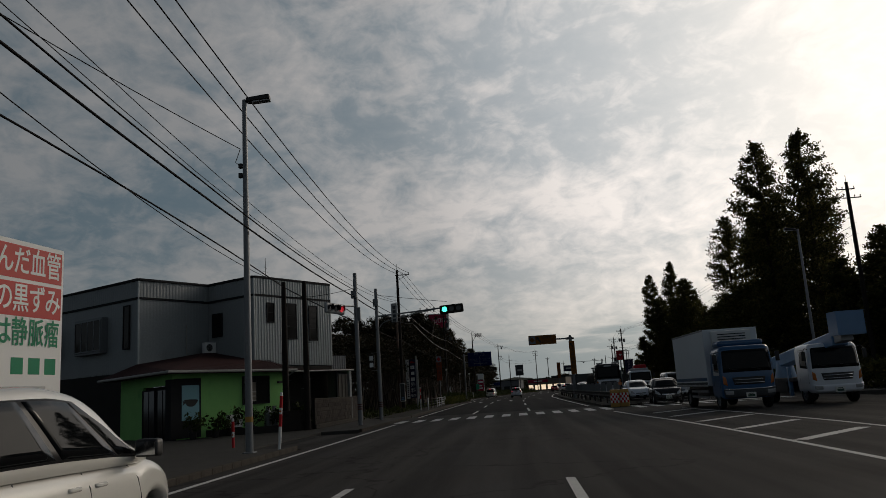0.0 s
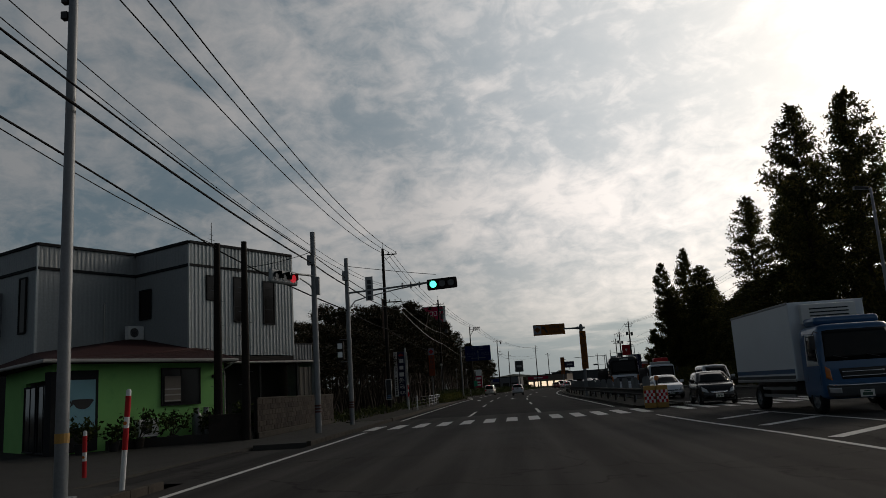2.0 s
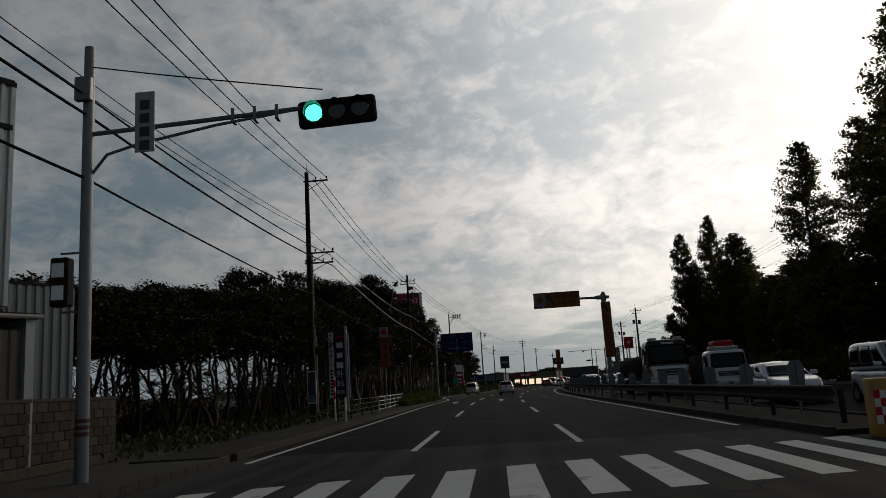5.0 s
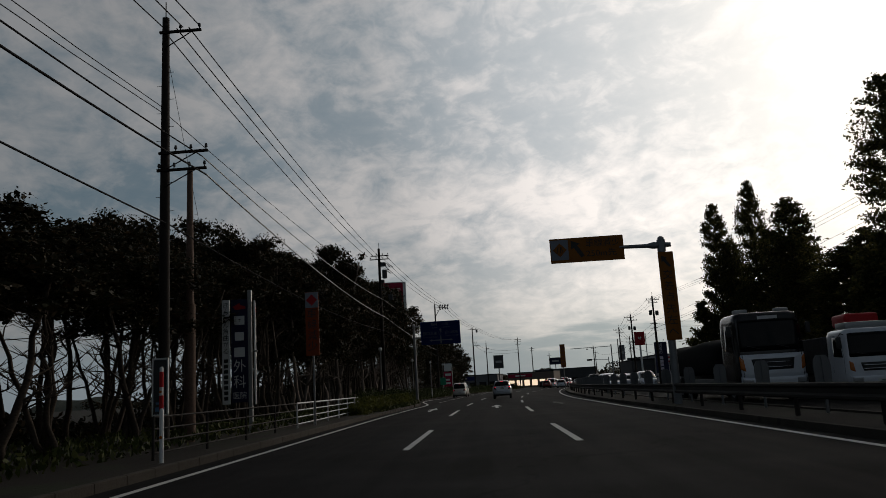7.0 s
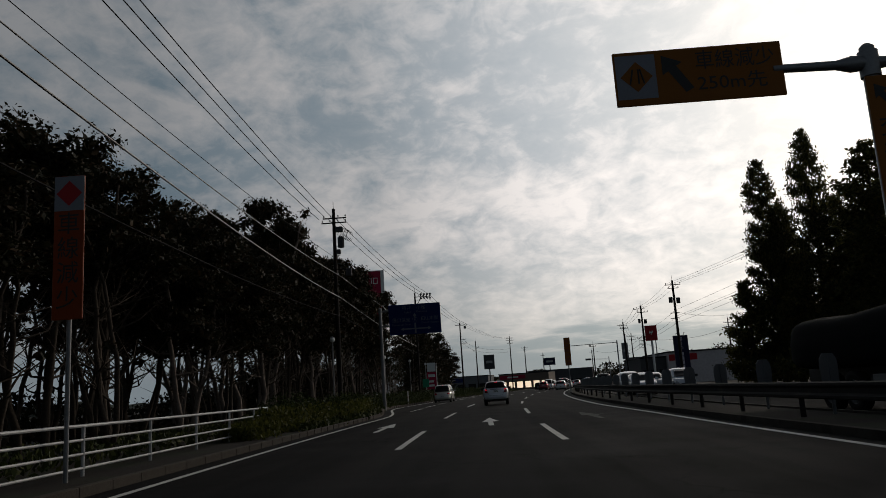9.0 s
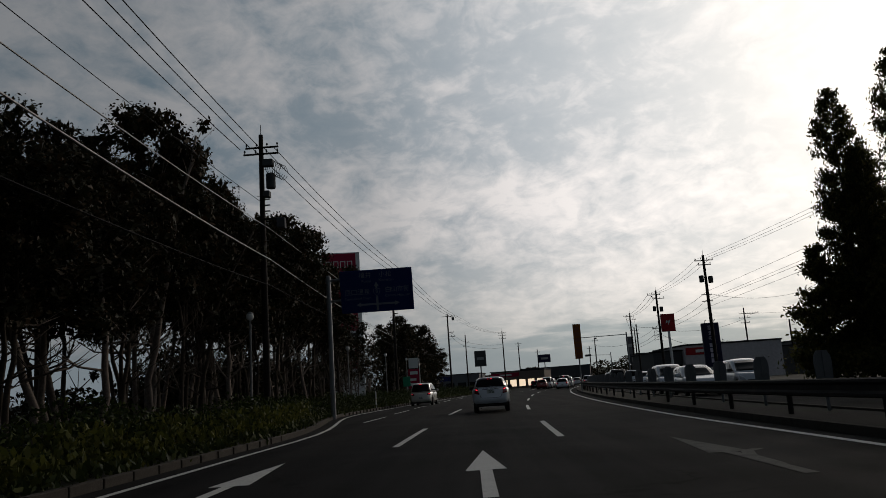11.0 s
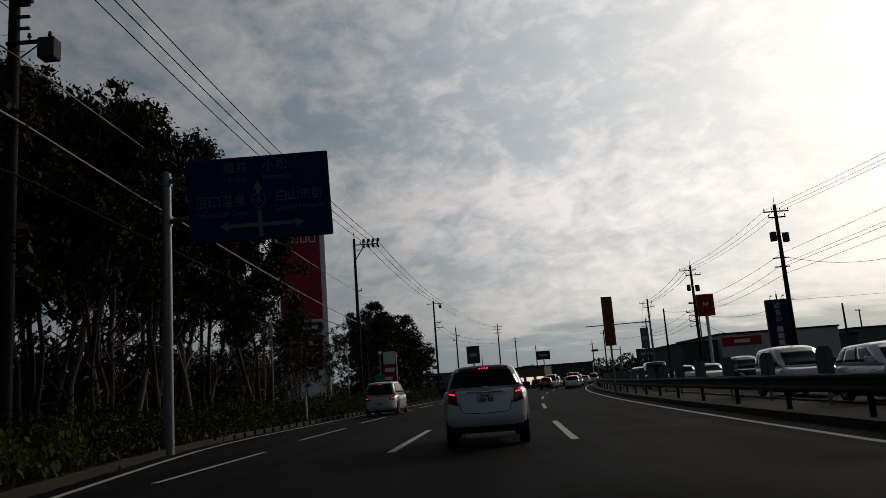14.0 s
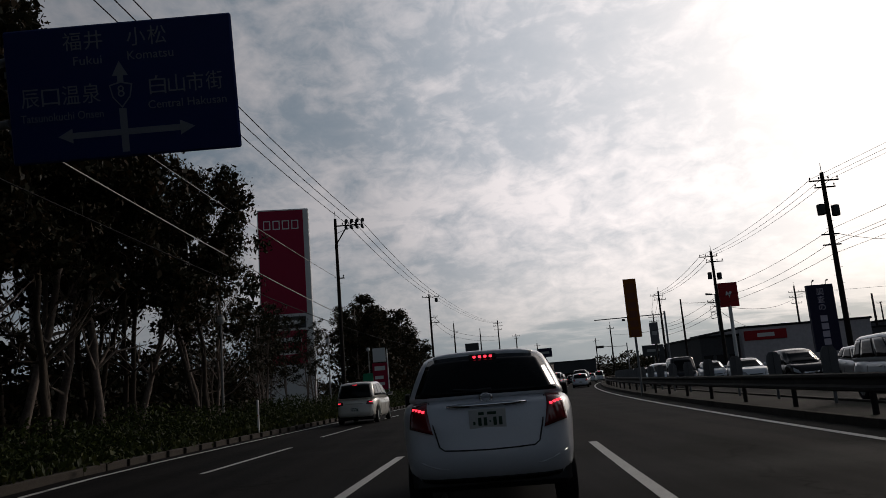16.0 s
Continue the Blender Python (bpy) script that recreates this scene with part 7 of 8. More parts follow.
    part("upper_grille", skin_patch(s.body, "end", 1, ((-0.45, 0.15), (0.45, 0.15), (0.5, 0.4), (-0.5, 0.4)), 0.005), BLACK_PLASTIC if paint != CAR_BLACK else CHROME, body, smooth="all")
    for end in (-1, 1):
        p = s.body(0, end, 0.47 if end < 0 and kind == "hatch" else (-0.05 if end < 0 else -0.28))
        pl = part("number_plate", box(-0.165, 0.165, -0.006, 0.006, -0.083, 0.083, 0.003), PLATE, t, m=pose(0, p.y + end * 0.018, p.z, -6 * end, 0, 0 if end < 0 else 180))
        bars("plate_bar", [(-0.08, -0.03, 0.035, 0.06), (0.0, 0.08, 0.035, 0.06), (-0.13, -0.11, -0.05, -0.02), (-0.085, -0.055, -0.06, 0.012), (-0.035, -0.005, -0.06, 0.012), (0.015, 0.03, -0.03, -0.018), (0.05, 0.08, -0.06, 0.012), (0.10, 0.13, -0.06, 0.012)], PLATE_INK, pl, y=-0.01)
    if brake:
        p = s.cab(0, -1, 0.80)
        part("high_brake_lamp", box(-0.13, 0.13, p.y - 0.03, p.y + 0.05, p.z - 0.028, p.z + 0.022, 0.008), BLACK_PLASTIC, t)
        for k in range(4):
            part("brake_led", box(-0.092 + 0.052 * k, -0.064 + 0.052 * k, p.y - 0.036, p.y - 0.03, p.z - 0.014, p.z + 0.008, 0.003), BRAKE_GLOW, t)
    if rear_detail:
        g = [s.body(u, -1, 0.78) + Vector((0, -0.012, 0.0)) for u in (-0.5, -0.3, 0, 0.3, 0.5)]
        part("chrome_garnish", tube([p + Vector((0, -0.012, 0)) for p in g], [0.012, 0.024, 0.028, 0.024, 0.012], 10), CHROME, body, smooth="all")
        ring = [(0.055 * math.cos(k * math.pi / 10), 0.037 * math.sin(k * math.pi / 10)) for k in range(21)]
        p = s.body(0, -1, 0.86)
        part("badge", tube([(x, p.y - 0.022, p.z + 0.035 + z) for x, z in ring], 0.009, 6, caps=False), CHROME, body, smooth="all")
        sm = bmesh.new()
        path = [(-0.76, 0.95), (-0.66, 0.35), (-0.60, -0.08), (-0.54, -0.16), (-0.3, -0.18), (0, -0.19), (0.3, -0.18), (0.54, -0.16), (0.60, -0.08), (0.66, 0.35), (0.76, 0.95)]
        tube([s.body(u, -1, v) + Vector((0, -0.002, 0)) for u, v in path], 0.007, 5, sm, caps=False)
        part("tailgate_seam", sm, BLACK_PLASTIC, body)
        a = s.cab(0.08, -1, -0.66)
        b = s.cab(-0.42, -1, -0.45)
        part("wiper", tube([a + Vector((0, -0.03, 0.02)), (a + b) / 2 + Vector((0, -0.045, 0.0)), b + Vector((0, -0.025, 0))], [0.022, 0.012, 0.008], 6), BLACK_PLASTIC, cab)
        part("spoiler_lip", skin_patch(s.cab, "end", -1, ((-0.84, 0.88), (0.84, 0.88), (0.80, 0.99), (-0.80, 0.99)), 0.02, n=12, m=3), paint, cab, smooth="all")
        part("aerial", tube([(0.0, -1.25, 1.5), (0.0, -1.45, 1.72)], [0.008, 0.003], 5), BLACK_PLASTIC, cab)
        for sx in (-1, 1):
            crease = tube([s.body(sx * u, -1, v) + Vector((0, 0.004, 0)) for u, v in ((0.96, -0.34), (0.8, -0.44), (0.64, -0.54), (0.5, -0.56))], [0.003, 0.010, 0.009, 0.003], 8)
            part("bumper_crease", crease, paint, body, smooth="all")
        part("exhaust", tube([(-0.45, -1.86, 0.2), (-0.45, -1.6, 0.2)], 0.03, 10), BLACK_PLASTIC, t)
    if rails:
        p = s.cab(0, -1, -0.7)
        part("garnish_strip", skin_patch(s.body, "end", -1, ((-0.5, 0.5), (0.5, 0.5), (0.5, 0.6), (-0.5, 0.6)), 0.012), paint, body, smooth="all")
    return t


hatchback = make_car("white_hatchback", "hatch", CAR_WHITE, "small white hatchback seen from behind with brake lights on", pose(-0.24, 126.7, 0, 0, 0, -1.5), brake=True, rear_detail=True)
minivan = make_car("white_minivan", "minivan", CAR_PEARL, "pearl white compact minivan in the outer lane", pose(-7.65 + off(151), 151.0, 0, 0, 0, -4.0), brake=True, rails=True)
make_car("white_car", "minivan", CAR_PEARL, "pearl white car with black mirrors in the outer lane", pose(-4.62, 13.35, 0, 0, 0, 0))
make_car("black_hatchback", "suv", CAR_BLACK, "glossy black small hatchback waiting at the crossing", pose(8.5, 55.0, 0, 0, 0, 176))

oncoming = [(8.9, 68.5, "wagon", CAR_WHITE), (11.0, 64.5, "boxvan", CAR_SILVER), (8.7, 129.5, "wagon", CAR_WHITE), (8.8, 137.0, "minivan", CAR_WHITE), 
            (12.2, 133.5, "minivan", CAR_WHITE), (12.2, 147.0, "hatch", CAR_SILVER), (12.3, 156.0, "minivan", CAR_BLACK), (8.8, 168.0, "boxvan", CAR_BLACK), (12.2, 165.0, "wagon", CAR_WHITE), (8.8, 178.0, "minivan", CAR_WHITE), (12.3, 176.0, "hatch", CAR_WHITE),
            (8.8, 190.0, "wagon", CAR_WHITE), (12.2, 199.0, "boxvan", CAR_WHITE), (8.9, 210.0, "hatch", CAR_BLACK), (8.9, 235.0, "wagon", CAR_WHITE)]
protos = {}


def place_car(kind, paint, name, label, m, group, **kw):
    key = (kind, paint.name, tuple(kw.items()))
    if key in protos:
        return copy_thing(protos[key], m)
    protos[key] = make_car(name, kind, paint, label, m, group=group, **kw)
    return protos[key]


NAMES = {"wagon": "estate car", "boxvan": "tall boxy van", "hatch": "small hatchback", "minivan": "minivan", "suv": "hatchback"}
COLOURS = {"white_car_paint": "white", "silver_car_paint": "silver", "black_car_paint": "black", "dark_red_paint": "dark red"}
for x, y, kind, paint in oncoming:
    slope = math.degrees(math.atan(0.00144 * max(0.0, y - 88)))
    place_car(kind, paint, "oncoming_car", f"{COLOURS[paint.name]} {NAMES[kind]} queuing behind the guardrail", pose(x + off(y), y, 0, 0, 0, 180 - slope), "oncoming cars")
for x, y, kind, paint in ((2.6, 201, "wagon", CAR_WHITE), (2.5, 209.5, "boxvan", CAR_BLACK), (2.6, 217, "minivan", CAR_WHITE), (-1.2, 213, "hatch", CAR_RED), (-1.1, 221, "boxvan", CAR_WHITE), (-4.8, 236, "wagon", CAR_BLACK), (-1.2, 228, "minivan", CAR_SILVER), (2.6, 240, "hatch", CAR_WHITE), (-4.8, 252, "boxvan", CAR_RED), (-1.2, 250, "wagon", CAR_BLACK), (2.6, 262, "boxvan", CAR_WHITE), (-1.2, 268, "hatch", CAR_WHITE)):
    slope = math.degrees(math.atan(0.00144 * max(0.0, y - 88)))
    place_car(kind, paint, "queuing_car", f"{COLOURS[paint.name]} {NAMES[kind]} far ahead with brake lights on", pose(x + off(y), y, 0, 0, 0, -slope), "cars far ahead", brake=True)


# ---- trucks ----
class Cab:
    """A forward-control truck cab; the front looks to +y and the foot of its front is the origin."""

    def __init__(self, w, h0, h1, depth, rake=0.16):
        self.w, self.h0, self.h1, self.d, self.rake = w, h0, h1, depth, rake

    def skin(self, a, b, c):
        a, b, c = rounded((a, b, c), 11)
        h = (c + 1) / 2
        y = -self.d * (1 - (b + 1) / 2)
        if b > 0:
            y -= b * (self.rake * max(0, h - 0.42) ** 1.2 * 1.7 + 0.07 * a * a + 0.03 * (1 - h))
        x = a * self.w / 2 * (1 - 0.035 * max(0, h - 0.45) / 0.55)
        return Vector((x, y, self.h0 + (self.h1 - self.h0) * h))


def make_cab(t, w, h0, h1, depth, paint, lower=None, mark=None):
    c = Cab(w, h0, h1, depth)
    cab = part("cab", cube_skin(c.skin, 16, 14, 16), paint, t, smooth="all")
    part("windscreen", skin_patch(c.skin, "end", 1, ((-0.94, 0.0), (0.94, 0.0), (0.92, 0.84), (-0.92, 0.84)), 0.008, 12, 6), CAR_GLASS, cab, smooth="all")
    part("grille", skin_patch(c.skin, "end", 1, ((-0.55, -0.48), (0.55, -0.48), (0.62, -0.20), (-0.62, -0.20)), 0.01, 10, 4), BLACK_PLASTIC, cab, smooth="all")
    for v in (-0.41, -0.29):
        pts = [c.skin(u, 1, v) + Vector((0, 0.02, 0)) for u in (-0.55, -0.3, 0, 0.3, 0.55)]
        part("grille_bar", tube(pts, 0.018, 6), CHROME, cab, smooth="all")
    part("bumper", skin_patch(c.skin, "end", 1, ((-0.985, -0.98), (0.985, -0.98), (0.985, -0.66), (-0.985, -0.66)), 0.05, 12, 4), lower or paint, cab, smooth="all")
    for sx in (-1, 1):
        part("head_lamp", skin_patch(c.skin, "end", 1, ((sx * 0.62, -0.84), (sx * 0.93, -0.84), (sx * 0.93, -0.70), (sx * 0.62, -0.70)), 0.06), LAMP_CLEAR, cab, smooth="all")
        part("indicator", skin_patch(c.skin, "end", 1, ((sx * 0.80, -0.5), (sx * 0.985, -0.45), (sx * 0.985, -0.12), (sx * 0.84, -0.2)), 0.01), LAMP_AMBER, cab, smooth="all")
        part("side_window", skin_patch(c.skin, "side", sx, ((-0.30, 0.06), (0.62, 0.0), (0.46, 0.68), (-0.30, 0.72))), CAR_GLASS, cab, smooth="all")
        dsm = tube([c.skin(sx, b0, v) for b0, v in ((-0.42, -0.5), (-0.42, 0.78), (0.50, 0.76), (0.72, 0.0), (0.66, -0.6))], 0.008, 4, caps=False)
        part("door_seam", dsm, BLACK_PLASTIC, cab)
        top = c.skin(sx, 0.9, 0.62)
        mir = part("mirror", box(-0.08, 0.08, -0.05, 0.05, -0.2, 0.2, 0.03, seg=2), BLACK_PLASTIC, t, smooth=True, m=pose(top.x + sx * 0.24, top.y + 0.12, top.z - 0.1))
        part("mirror_arm", tube([(0, 0, 0.2), (-sx * 0.1, -0.02, 0.32), (-sx * 0.24, -0.12, 0.28)], 0.014, 6), BLACK_PLASTIC, mir)
    p = c.skin(0, 1, -0.88)
    pl = part("number_plate", box(-0.2, 0.2, -0.006, 0.006, -0.1, 0.1), PLATE, t, m=pose(0, p.y + 0.07, p.z, 0, 0, 180))
    bars("plate_bar", [(-0.14, 0.14, -0.07, 0.02), (-0.1, 0.1, 0.04, 0.07)], PLATE_INK, pl, y=-0.01)
    for x in (-0.5, 0.35):
        q = c.skin(x, 1, 0.06)
        part("wiper", tube([q + Vector((0, 0.02, 0)), c.skin(x + 0.35, 1, 0.14) + Vector((0, 0.03, 0))], 0.012, 5), BLACK_PLASTIC, cab)
    return cab, c


def make_box_truck():
    t = thing("box_truck", "blue-cabbed refrigerated box truck with a white body", "truck", m=pose(9.3, 40.6, 0, 0, 0, 181))
    cab, c = make_cab(t, 2.2, 0.42, 2.62, 1.75, TRUCK_BLUE, FAR_DARK)
    part("bumper_trim", tube([c.skin(u, 1, -0.64) + Vector((0, 0.05, 0)) for u in (-0.96, -0.5, 0, 0.5, 0.96)], 0.03, 8), CHROME, cab, smooth="all")
    part("door_panel", skin_patch(c.skin, "side", -1, ((-0.38, -0.1), (0.66, -0.1), (0.48, 0.74), (-0.38, 0.76)), 0.003), SIGN_WHITE, cab, "white door panel", smooth="all")
    part("door_panel", skin_patch(c.skin, "side", 1, ((-0.38, -0.1), (0.66, -0.1), (0.48, 0.74), (-0.38, 0.76)), 0.003), SIGN_WHITE, cab, "white door panel", smooth="all")
    part("roof_deflector", box(-0.95, 0.95, -1.5, -0.6, 2.6, 2.86, 0.12, seg=3), TRUCK_BLUE, t, smooth=True)
    cargo = part("cargo_box", box(-1.18, 1.18, -8.0, -1.95, 0.98, 3.45, 0.03), TRUCK_BOX, t, "white insulated box body")
    for sx in (-1, 1):
        part("stripe", box(sx * 1.181, sx * 1.186, -7.95, -2.0, 1.22, 1.36), TRUCK_BLUE, cargo)
        part("stripe", box(sx * 1.181, sx * 1.186, -7.95, -2.0, 1.05, 1.16), FAR_DARK, cargo)
        for z in (1.0, 3.42):
            part("edge_rail", box(sx * 1.17, sx * 1.2, -8.0, -1.95, z - 0.04, z + 0.04, 0.006), STEEL_GREY, cargo)
        part("side_guard", box(sx * 1.0, sx * 1.05, -5.6, -2.6, 0.45, 0.55), STEEL_GREY, t)
        part("side_guard", box(sx * 1.0, sx * 1.05, -5.6, -2.6, 0.7, 0.8), STEEL_GREY, t)
        add_wheel(t, sx * 0.95, -0.95, 0.42, 0.24, 6, True)
        add_wheel(t, sx * 0.93, -6.0, 0.42, 0.34, 6, True)
    fr = part("cooling_unit", box(-0.85, 0.85, -1.96, -1.72, 2.72, 3.35, 0.05, seg=2), SIGN_WHITE, cargo, smooth=True)
    for k in range(4):
        part("vent_slat", box(-0.6, 0.6, -1.715, -1.70, 2.84 + 0.11 * k, 2.88 + 0.11 * k), BLACK_PLASTIC, fr)
    part("chassis", box(-0.45, 0.45, -7.9, -0.4, 0.5, 0.95), BLACK_PLASTIC, t)


make_box_truck()


def make_lift_truck():
    t = thing("lift_truck", "white-cabbed aerial lift truck with a pale blue boom", "truck", m=pose(13.0, 41.0, 0, 0, 0, 183))
    make_cab(t, 2.15, 0.42, 2.5, 1.65, CAR_WHITE)
    part("deck", box(-1.1, 1.1, -6.6, -1.8, 0.95, 1.12, 0.02), FAR_DARK, t)
    part("chassis", box(-0.45, 0.45, -6.5, -0.4, 0.5, 0.95), BLACK_PLASTIC, t)
    part("turret", tube([(0, -5.4, 1.1), (0, -5.4, 1.9)], [0.5, 0.36], 16), PALE_BLUE, t, smooth=True)
    boom = part("boom", box(-0.32, 0.32, -6.3, 0.6, -0.28, 0.28, 0.03), PALE_BLUE, t, "pale blue telescopic boom", m=Matrix.Translation((0, 0, 2.55)) @ pose(0, 0, 0, 6.5, 0, 0))
    part("inner_boom", box(-0.24, 0.24, 0.6, 1.3, -0.21, 0.21, 0.02), SIGN_BACK, boom)
    part("rest", box(-0.3, 0.3, -2.2, -2.0, 1.1, 2.35), PALE_BLUE, t)
    bk = bmesh.new()
    for a in ((-0.55, 0.55, 0.95, 1.0, 2.75, 3.65), (-0.55, 0.55, 1.7, 1.75, 2.75, 3.65), (-0.55, -0.5, 1.0, 1.7, 2.75, 3.65), (0.5, 0.55, 1.0, 1.7, 2.75, 3.65), (-0.55, 0.55, 0.95, 1.75, 2.7, 2.76)):
        box(*a, bm=bk)
    part("bucket", bk, PALE_BLUE, t, "pale blue work bucket")
    for sx in (-1, 1):
        add_wheel(t, sx * 0.93, -0.95, 0.42, 0.24, 6, True)
        add_wheel(t, sx * 0.9, -4.9, 0.42, 0.34, 6, True)
        part("outrigger", box(sx * 0.95, sx * 1.1, -2.5, -2.3, 0.35, 1.6, 0.02), PALE_BLUE, t)
        part("tool_locker", box(sx * 0.55, sx * 1.08, -4.2, -2.7, 0.5, 1.0, 0.02), FAR_DARK, t)


make_lift_truck()


def make_tank_truck():
    t = thing("tank_truck", "large black and white cabbed truck with a dark covered load", "truck", m=pose(9.0, 86.4, 0, 0, 0, 180))
    cab, c = make_cab(t, 2.49, 0.4, 3.28, 2.1, CAR_BLACK, CAR_WHITE)
    part("front_panel", skin_patch(c.skin, "end", 1, ((-0.97, -0.66), (0.97, -0.66), (0.95, -0.08), (-0.95, -0.08)), 0.006, 12, 5), CAR_WHITE, cab, "white lower front panel", smooth="all")
    part("visor_board", skin_patch(c.skin, "end", 1, ((-0.9, 0.76), (0.9, 0.76), (0.86, 0.99), (-0.86, 0.99)), 0.03, 12, 4), BLACK_PLASTIC, cab, smooth="all")
    p = c.skin(0, 1, 0.86)
    part("logo_mark", box(-0.36, 0.36, p.y + 0.04, p.y + 0.055, p.z - 0.06, p.z + 0.06), SIGN_WHITE, cab, "plain white bar in place of a name")
    for x in (-0.75, 0.75):
        part("roof_lamp", box(x - 0.25, x + 0.25, -0.9, -0.6, 3.26, 3.42, 0.05, seg=2), SIGN_BACK, t, smooth=True)

    def load(a, b, c2):
        a, b, c2 = rounded((a, b, c2), 7)
        return Vector((a * 1.24 * (1 - 0.12 * max(0, c2)), -7.1 + 4.7 * b, 1.78 + 0.72 * c2 - 0.10 * a * a * max(0, c2) + 0.05 * math.sin(5.0 * b) * max(0, c2)))

    part("covered_load", cube_skin(load, 10, 16, 10), TARPAULIN, t, "dark tarpaulin-covered load", smooth="all")
    part("chassis", box(-0.5, 0.5, -11.8, -0.4, 0.5, 1.15), BLACK_PLASTIC, t)
    for sx in (-1, 1):
        for y in (-1.3, -7.8, -9.1):
            add_wheel(t, sx * 1.03, y, 0.5, 0.3, 6, True)
        part("side_guard", box(sx * 1.1, sx * 1.15, -6.8, -2.6, 0.5, 0.9, 0.01), STEEL_GREY, t)


make_tank_truck()


def make_service_truck():
    t = thing("service_truck", "white flatbed service truck with red gear on its roof", "truck", m=pose(11.9, 84.6, 0, 0, 0, 180))
    make_cab(t, 2.15, 0.42, 2.4, 1.7, CAR_WHITE)
    part("roof_rack", box(-0.8, 0.8, -1.3, -0.5, 2.4, 2.62, 0.05, seg=2), SIGN_BACK, t, smooth=True)
    part("red_gear", box(-0.85, 0.35, -2.6, -1.4, 2.5, 2.98, 0.16, seg=4), RED_PAINT, t, "red equipment above the cab", smooth=True)
    part("bed", box(-1.05, 1.05, -5.8, -1.9, 0.9, 2.2, 0.03), FAR_DARK, t, "dark covered load bed")
    part("chassis", box(-0.45, 0.45, -5.8, -0.4, 0.5, 0.9), BLACK_PLASTIC, t)
    for sx in (-1, 1):
        add_wheel(t, sx * 0.93, -1.0, 0.4, 0.24, 6, True)
        add_wheel(t, sx * 0.9, -4.5, 0.4, 0.32, 6, True)


make_service_truck()

# ---- shops and the distance ----
def make_shop(name, label, x, y, w, d, h, wall, rz=0.0, band=None, windows=4, glow=False, storey=3.4, span=7.3):
    t = thing(name, label, "building", "roadside buildings", m=pose(x, y, -0.14, 0, 0, rz))
    part("wall", box(-w / 2, w / 2, 0, d, 0, h, 0.03), wall, t)
    part("roof", box(-w / 2 - 0.15, w / 2 + 0.15, -0.15, d + 0.15, h, h + 0.22, 0.03), TRIM_DARK, t)
    if band:
        part("fascia", box(-w / 2 + 0.2, min(w / 2 - 0.2, -w / 2 + 0.2 + span), -0.12, 0, h - 1.3, h - 0.3, 0.02), band, t)
        part("lettering_bar", box(-w / 2 + 0.2 + 0.3 * span, -w / 2 + 0.75 * span, -0.14, -0.12, h - 1.0, h - 0.6), SIGN_WHITE, t)
    floors = max(1, int((h - (1.4 if band else 0.4)) / storey))
    for f in range(floors):
        for k in range(windows):
            x0 = -w / 2 + (k + 0.15) * w / windows
            x1 = -w / 2 + (k + 0.85) * w / windows
            z0 = 0.6 + f * storey
            z1 = min(z0 + 1.7, h - (1.4 if band else 0.35))
            if z1 - z0 < 0.4:
                continue
            win = part("window", box(x0, x1, -0.03, 0.0, z0, z1), WARM_GLOW if glow else GLASS_DARK, t)
            part("window_frame", box(x0 - 0.06, x1 + 0.06, -0.06, -0.03, z1, z1 + 0.08), TRIM_DARK, win)
            part("window_sill", box(x0 - 0.06, x1 + 0.06, -0.08, -0.03, z0 - 0.08, z0), TRIM_DARK, win)
    return t


make_shop("shop", "long low grey shop with a short red fascia", 35.4, 199.0, 13.4, 18, 4.85, FAR_PALE, 0, SIGN_RED, 0, span=4.4)
make_shop("shop", "dark glazed entrance wing of the grey shop", 26.6, 200.0, 4.0, 14, 4.2, FAR_DARK, 0, None, 3)
make_shop("shop", "plain grey roadside building with a flat roof", 56.0, 207.0, 17, 14, 4.7, FAR_GREY, 4, None, 0)
make_shop("shop", "lower grey link building beside the shop", 44.4, 204.0, 4.4, 10, 4.0, FAR_DARK, 0, None, 0)
make_shop("shop", "pale roadside store with lit windows", 11.0, 292.0, 14, 12, 4.4, FAR_WARM, -14, SIGN_CRIMSON, 6, True)
make_shop("shop", "dark flat-roofed building beyond the junction", 26.0, 340.0, 22, 14, 5.6, FAR_DARK, -10, None, 7)
make_shop("shop", "small grey office block beyond the poles", 42.0, 250.0, 12, 10, 5.2, FAR_GREY, -20, None, 4)
make_shop("shop", "low dark warehouse far along the road", 62.0, 300.0, 34, 16, 6.0, FAR_DARK, -25, None, 8)
make_shop("shop", "low pale warehouse far along the road", 92.0, 330.0, 40, 16, 7.0, FAR_GREY, -30, None, 8)
make_shop("shop", "low grey store beside the road ahead", -6.0, 275.0, 14, 12, 4.2, FAR_GREY, -8, SIGN_BLUE, 5)


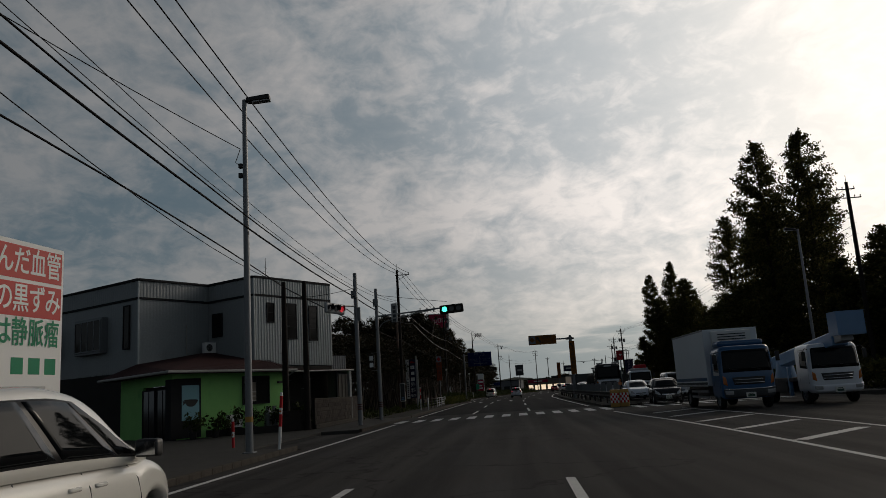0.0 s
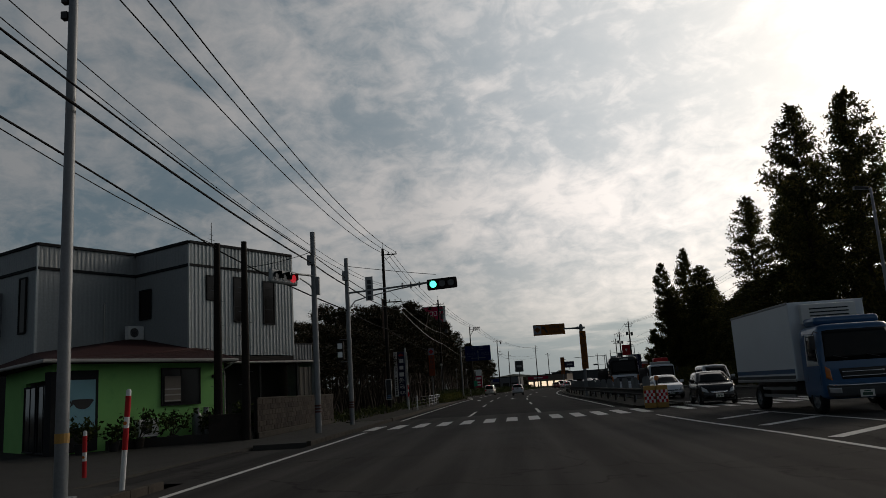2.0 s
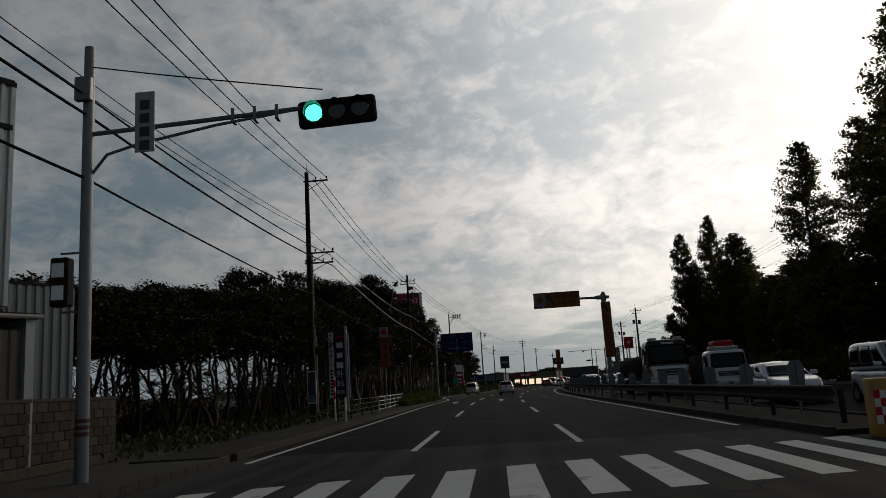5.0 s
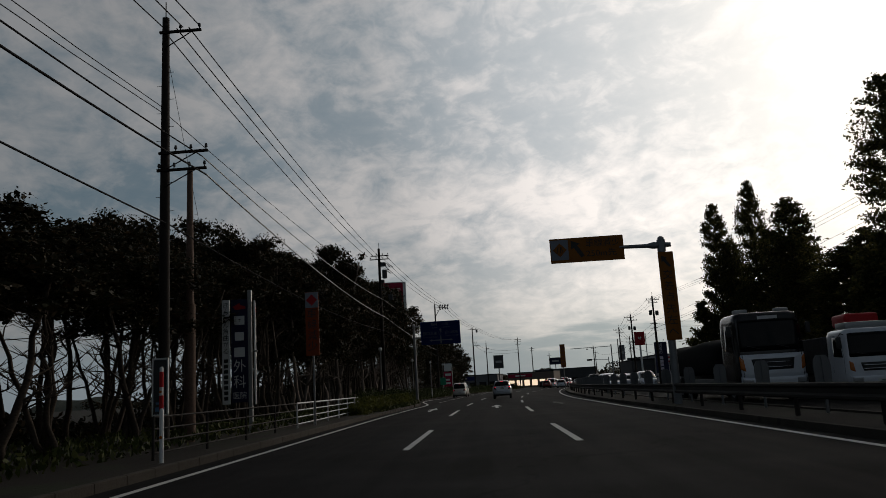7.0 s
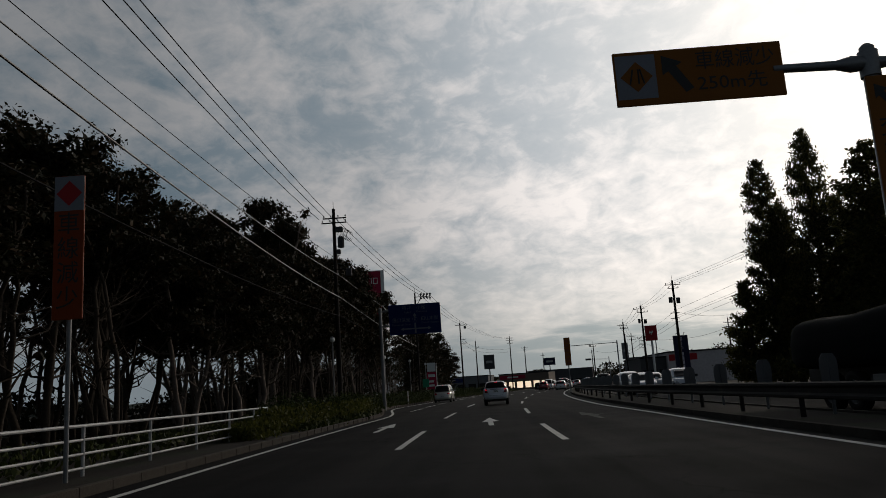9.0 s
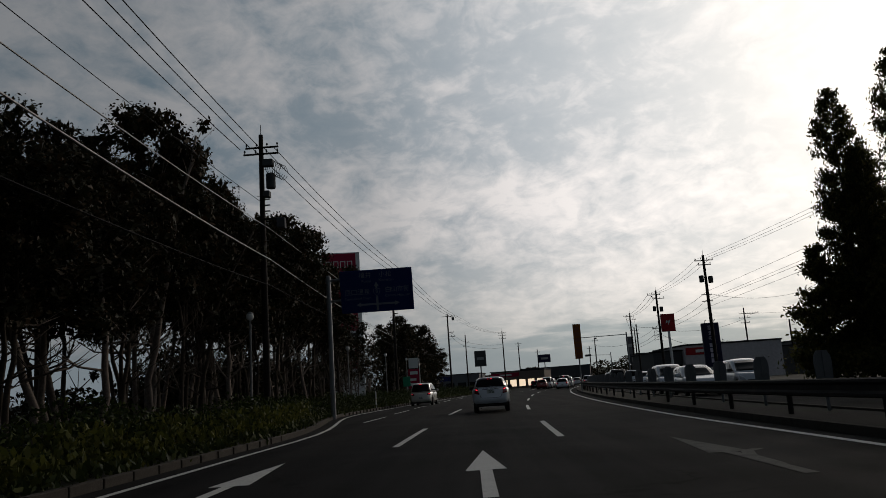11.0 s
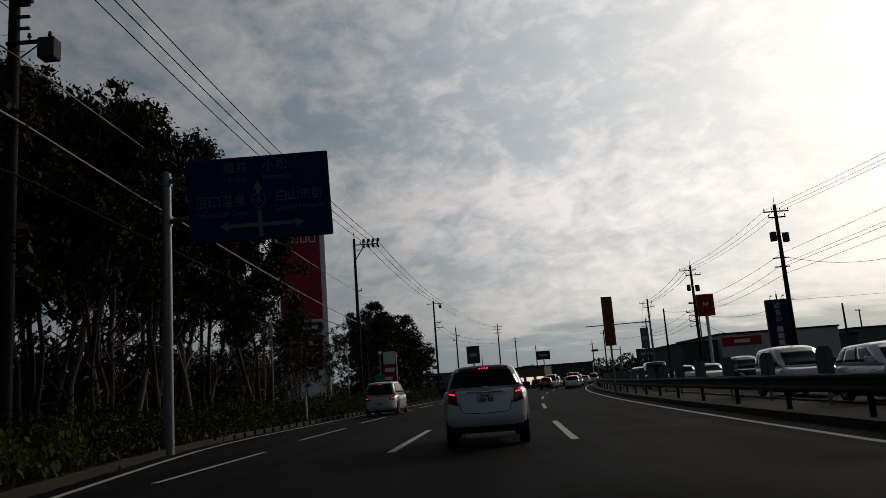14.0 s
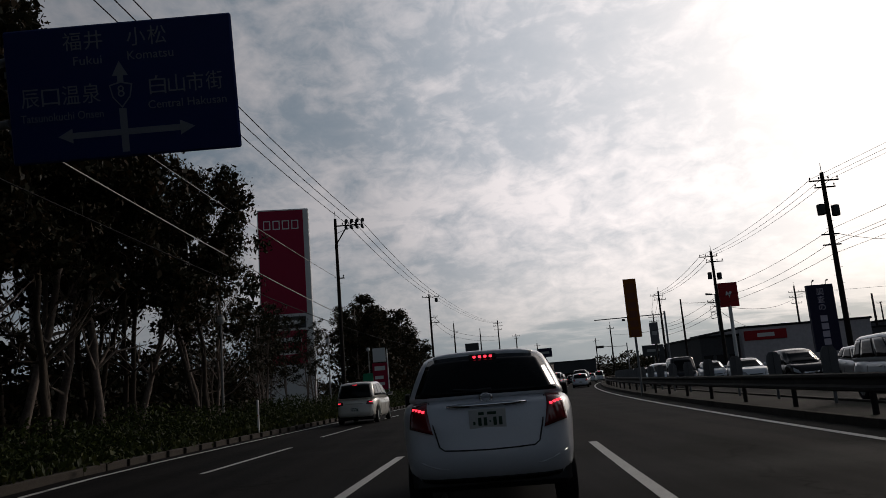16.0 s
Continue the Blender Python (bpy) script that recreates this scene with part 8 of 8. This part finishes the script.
def make_far_signs():
    for x, y, z0, z1, w, mat, lab in ((1.4, 266.0, 5.5, 9.0, 2.6, FAR_DARK, "dark square pylon sign above the road"), (22.0, 330.0, 7.0, 9.4, 3.7, SIGN_NAVY, "dark blue pylon sign far ahead"), (44.0, 300.0, 4.5, 7.0, 5.0, FAR_DARK, "dark overhead board near the junction"), (29.9, 240.0, 5.2, 8.6, 1.3, FAR_GREY, "plain grey upright sign among the poles")):
        t = thing("pylon_sign", lab, "sign", "far signs", m=pose(x, y, 0))
        part("board", box(-w / 2, w / 2, 0, 0.3, z0, z1, 0.03), mat, t)
        part("lettering_bar", box(-w * 0.3, w * 0.3, -0.02, 0, (z0 + z1) / 2 - 0.3, (z0 + z1) / 2 + 0.3), SIGN_BACK, t)
        part("post", tube([(0, 0.15, -0.2), (0, 0.15, z0)], 0.14, 8), FAR_DARK, t, smooth=True)
    g = thing("signal_gantry", "thin steel arm carrying a traffic signal over the far junction", "traffic light", m=pose(21.0, 199.0, 0))
    part("pole", tube([(0, 0, -0.1), (0, 0, 7.2)], 0.1, 10), STEEL_GREY, g, smooth=True)
    part("arm", tube([(0, 0, 6.9), (-7.4, 0, 6.8)], 0.05, 8), STEEL_GREY, g, smooth=True)
    part("camera_box", box(-4.5, -4.2, -0.1, 0.1, 6.5, 6.7), BLACK_PLASTIC, g)
    s = thing("far_signal", "distant dark traffic signal on an arm", "traffic light", m=pose(30.0, 262.0, 0))
    part("pole", tube([(0, 0, -0.1), (0, 0, 6.6)], 0.1, 10), STEEL_GREY, s, smooth=True)
    part("arm", tube([(0, 0, 6.0), (-4.5, 0, 6.2)], 0.05, 8), STEEL_GREY, s, smooth=True)
    part("head", box(-5.6, -4.3, -0.15, 0.1, 5.95, 6.4, 0.05), BLACK_PLASTIC, s)


make_far_signs()


def make_ridge():
    rng = np.random.default_rng(91)
    spots, sizes = [], []
    for y0, x0, x1, h, n in ((420, -120, 260, 13, 26000), (620, -300, 420, 21, 20000)):
        x = rng.uniform(x0, x1, n)
        prof = h * (0.45 + 0.3 * np.sin(x * 0.021 + y0) + 0.18 * np.sin(x * 0.083) + 0.10 * np.sin(x * 0.31))
        z = rng.random(n) ** 0.6 * np.maximum(prof, 1.5)
        spots.append(np.stack([x, y0 + rng.normal(0, 8, n), z], 1))
        sizes.append(rng.uniform(0.35, 0.9, n) * h / 15)
    me = leaf_mesh("far_woods", np.concatenate(spots), np.concatenate(sizes), LEAF_WOOD, rng)
    tagged(new("far_woods", me), "low dark line of woods along the horizon", "woods", kind="stuff")
    bm = bmesh.new()
    prev = None
    for k in range(61):
        x = -900 + 30 * k
        z = 16 + 7 * math.sin(k * 0.5) + 4 * math.sin(k * 1.7)
        row = (bm.verts.new((x, 1500, -1)), bm.verts.new((x, 1560, z)), bm.verts.new((x, 1700, -1)))
        if prev:
            bm.faces.new((prev[0], row[0], row[1], prev[1]))
            bm.faces.new((prev[1], row[1], row[2], prev[2]))
        prev = row
    tagged(part("backdrop", bm, HILL, smooth="all"), "low blue-grey hills on the horizon", "hills", kind="structure")


make_ridge()
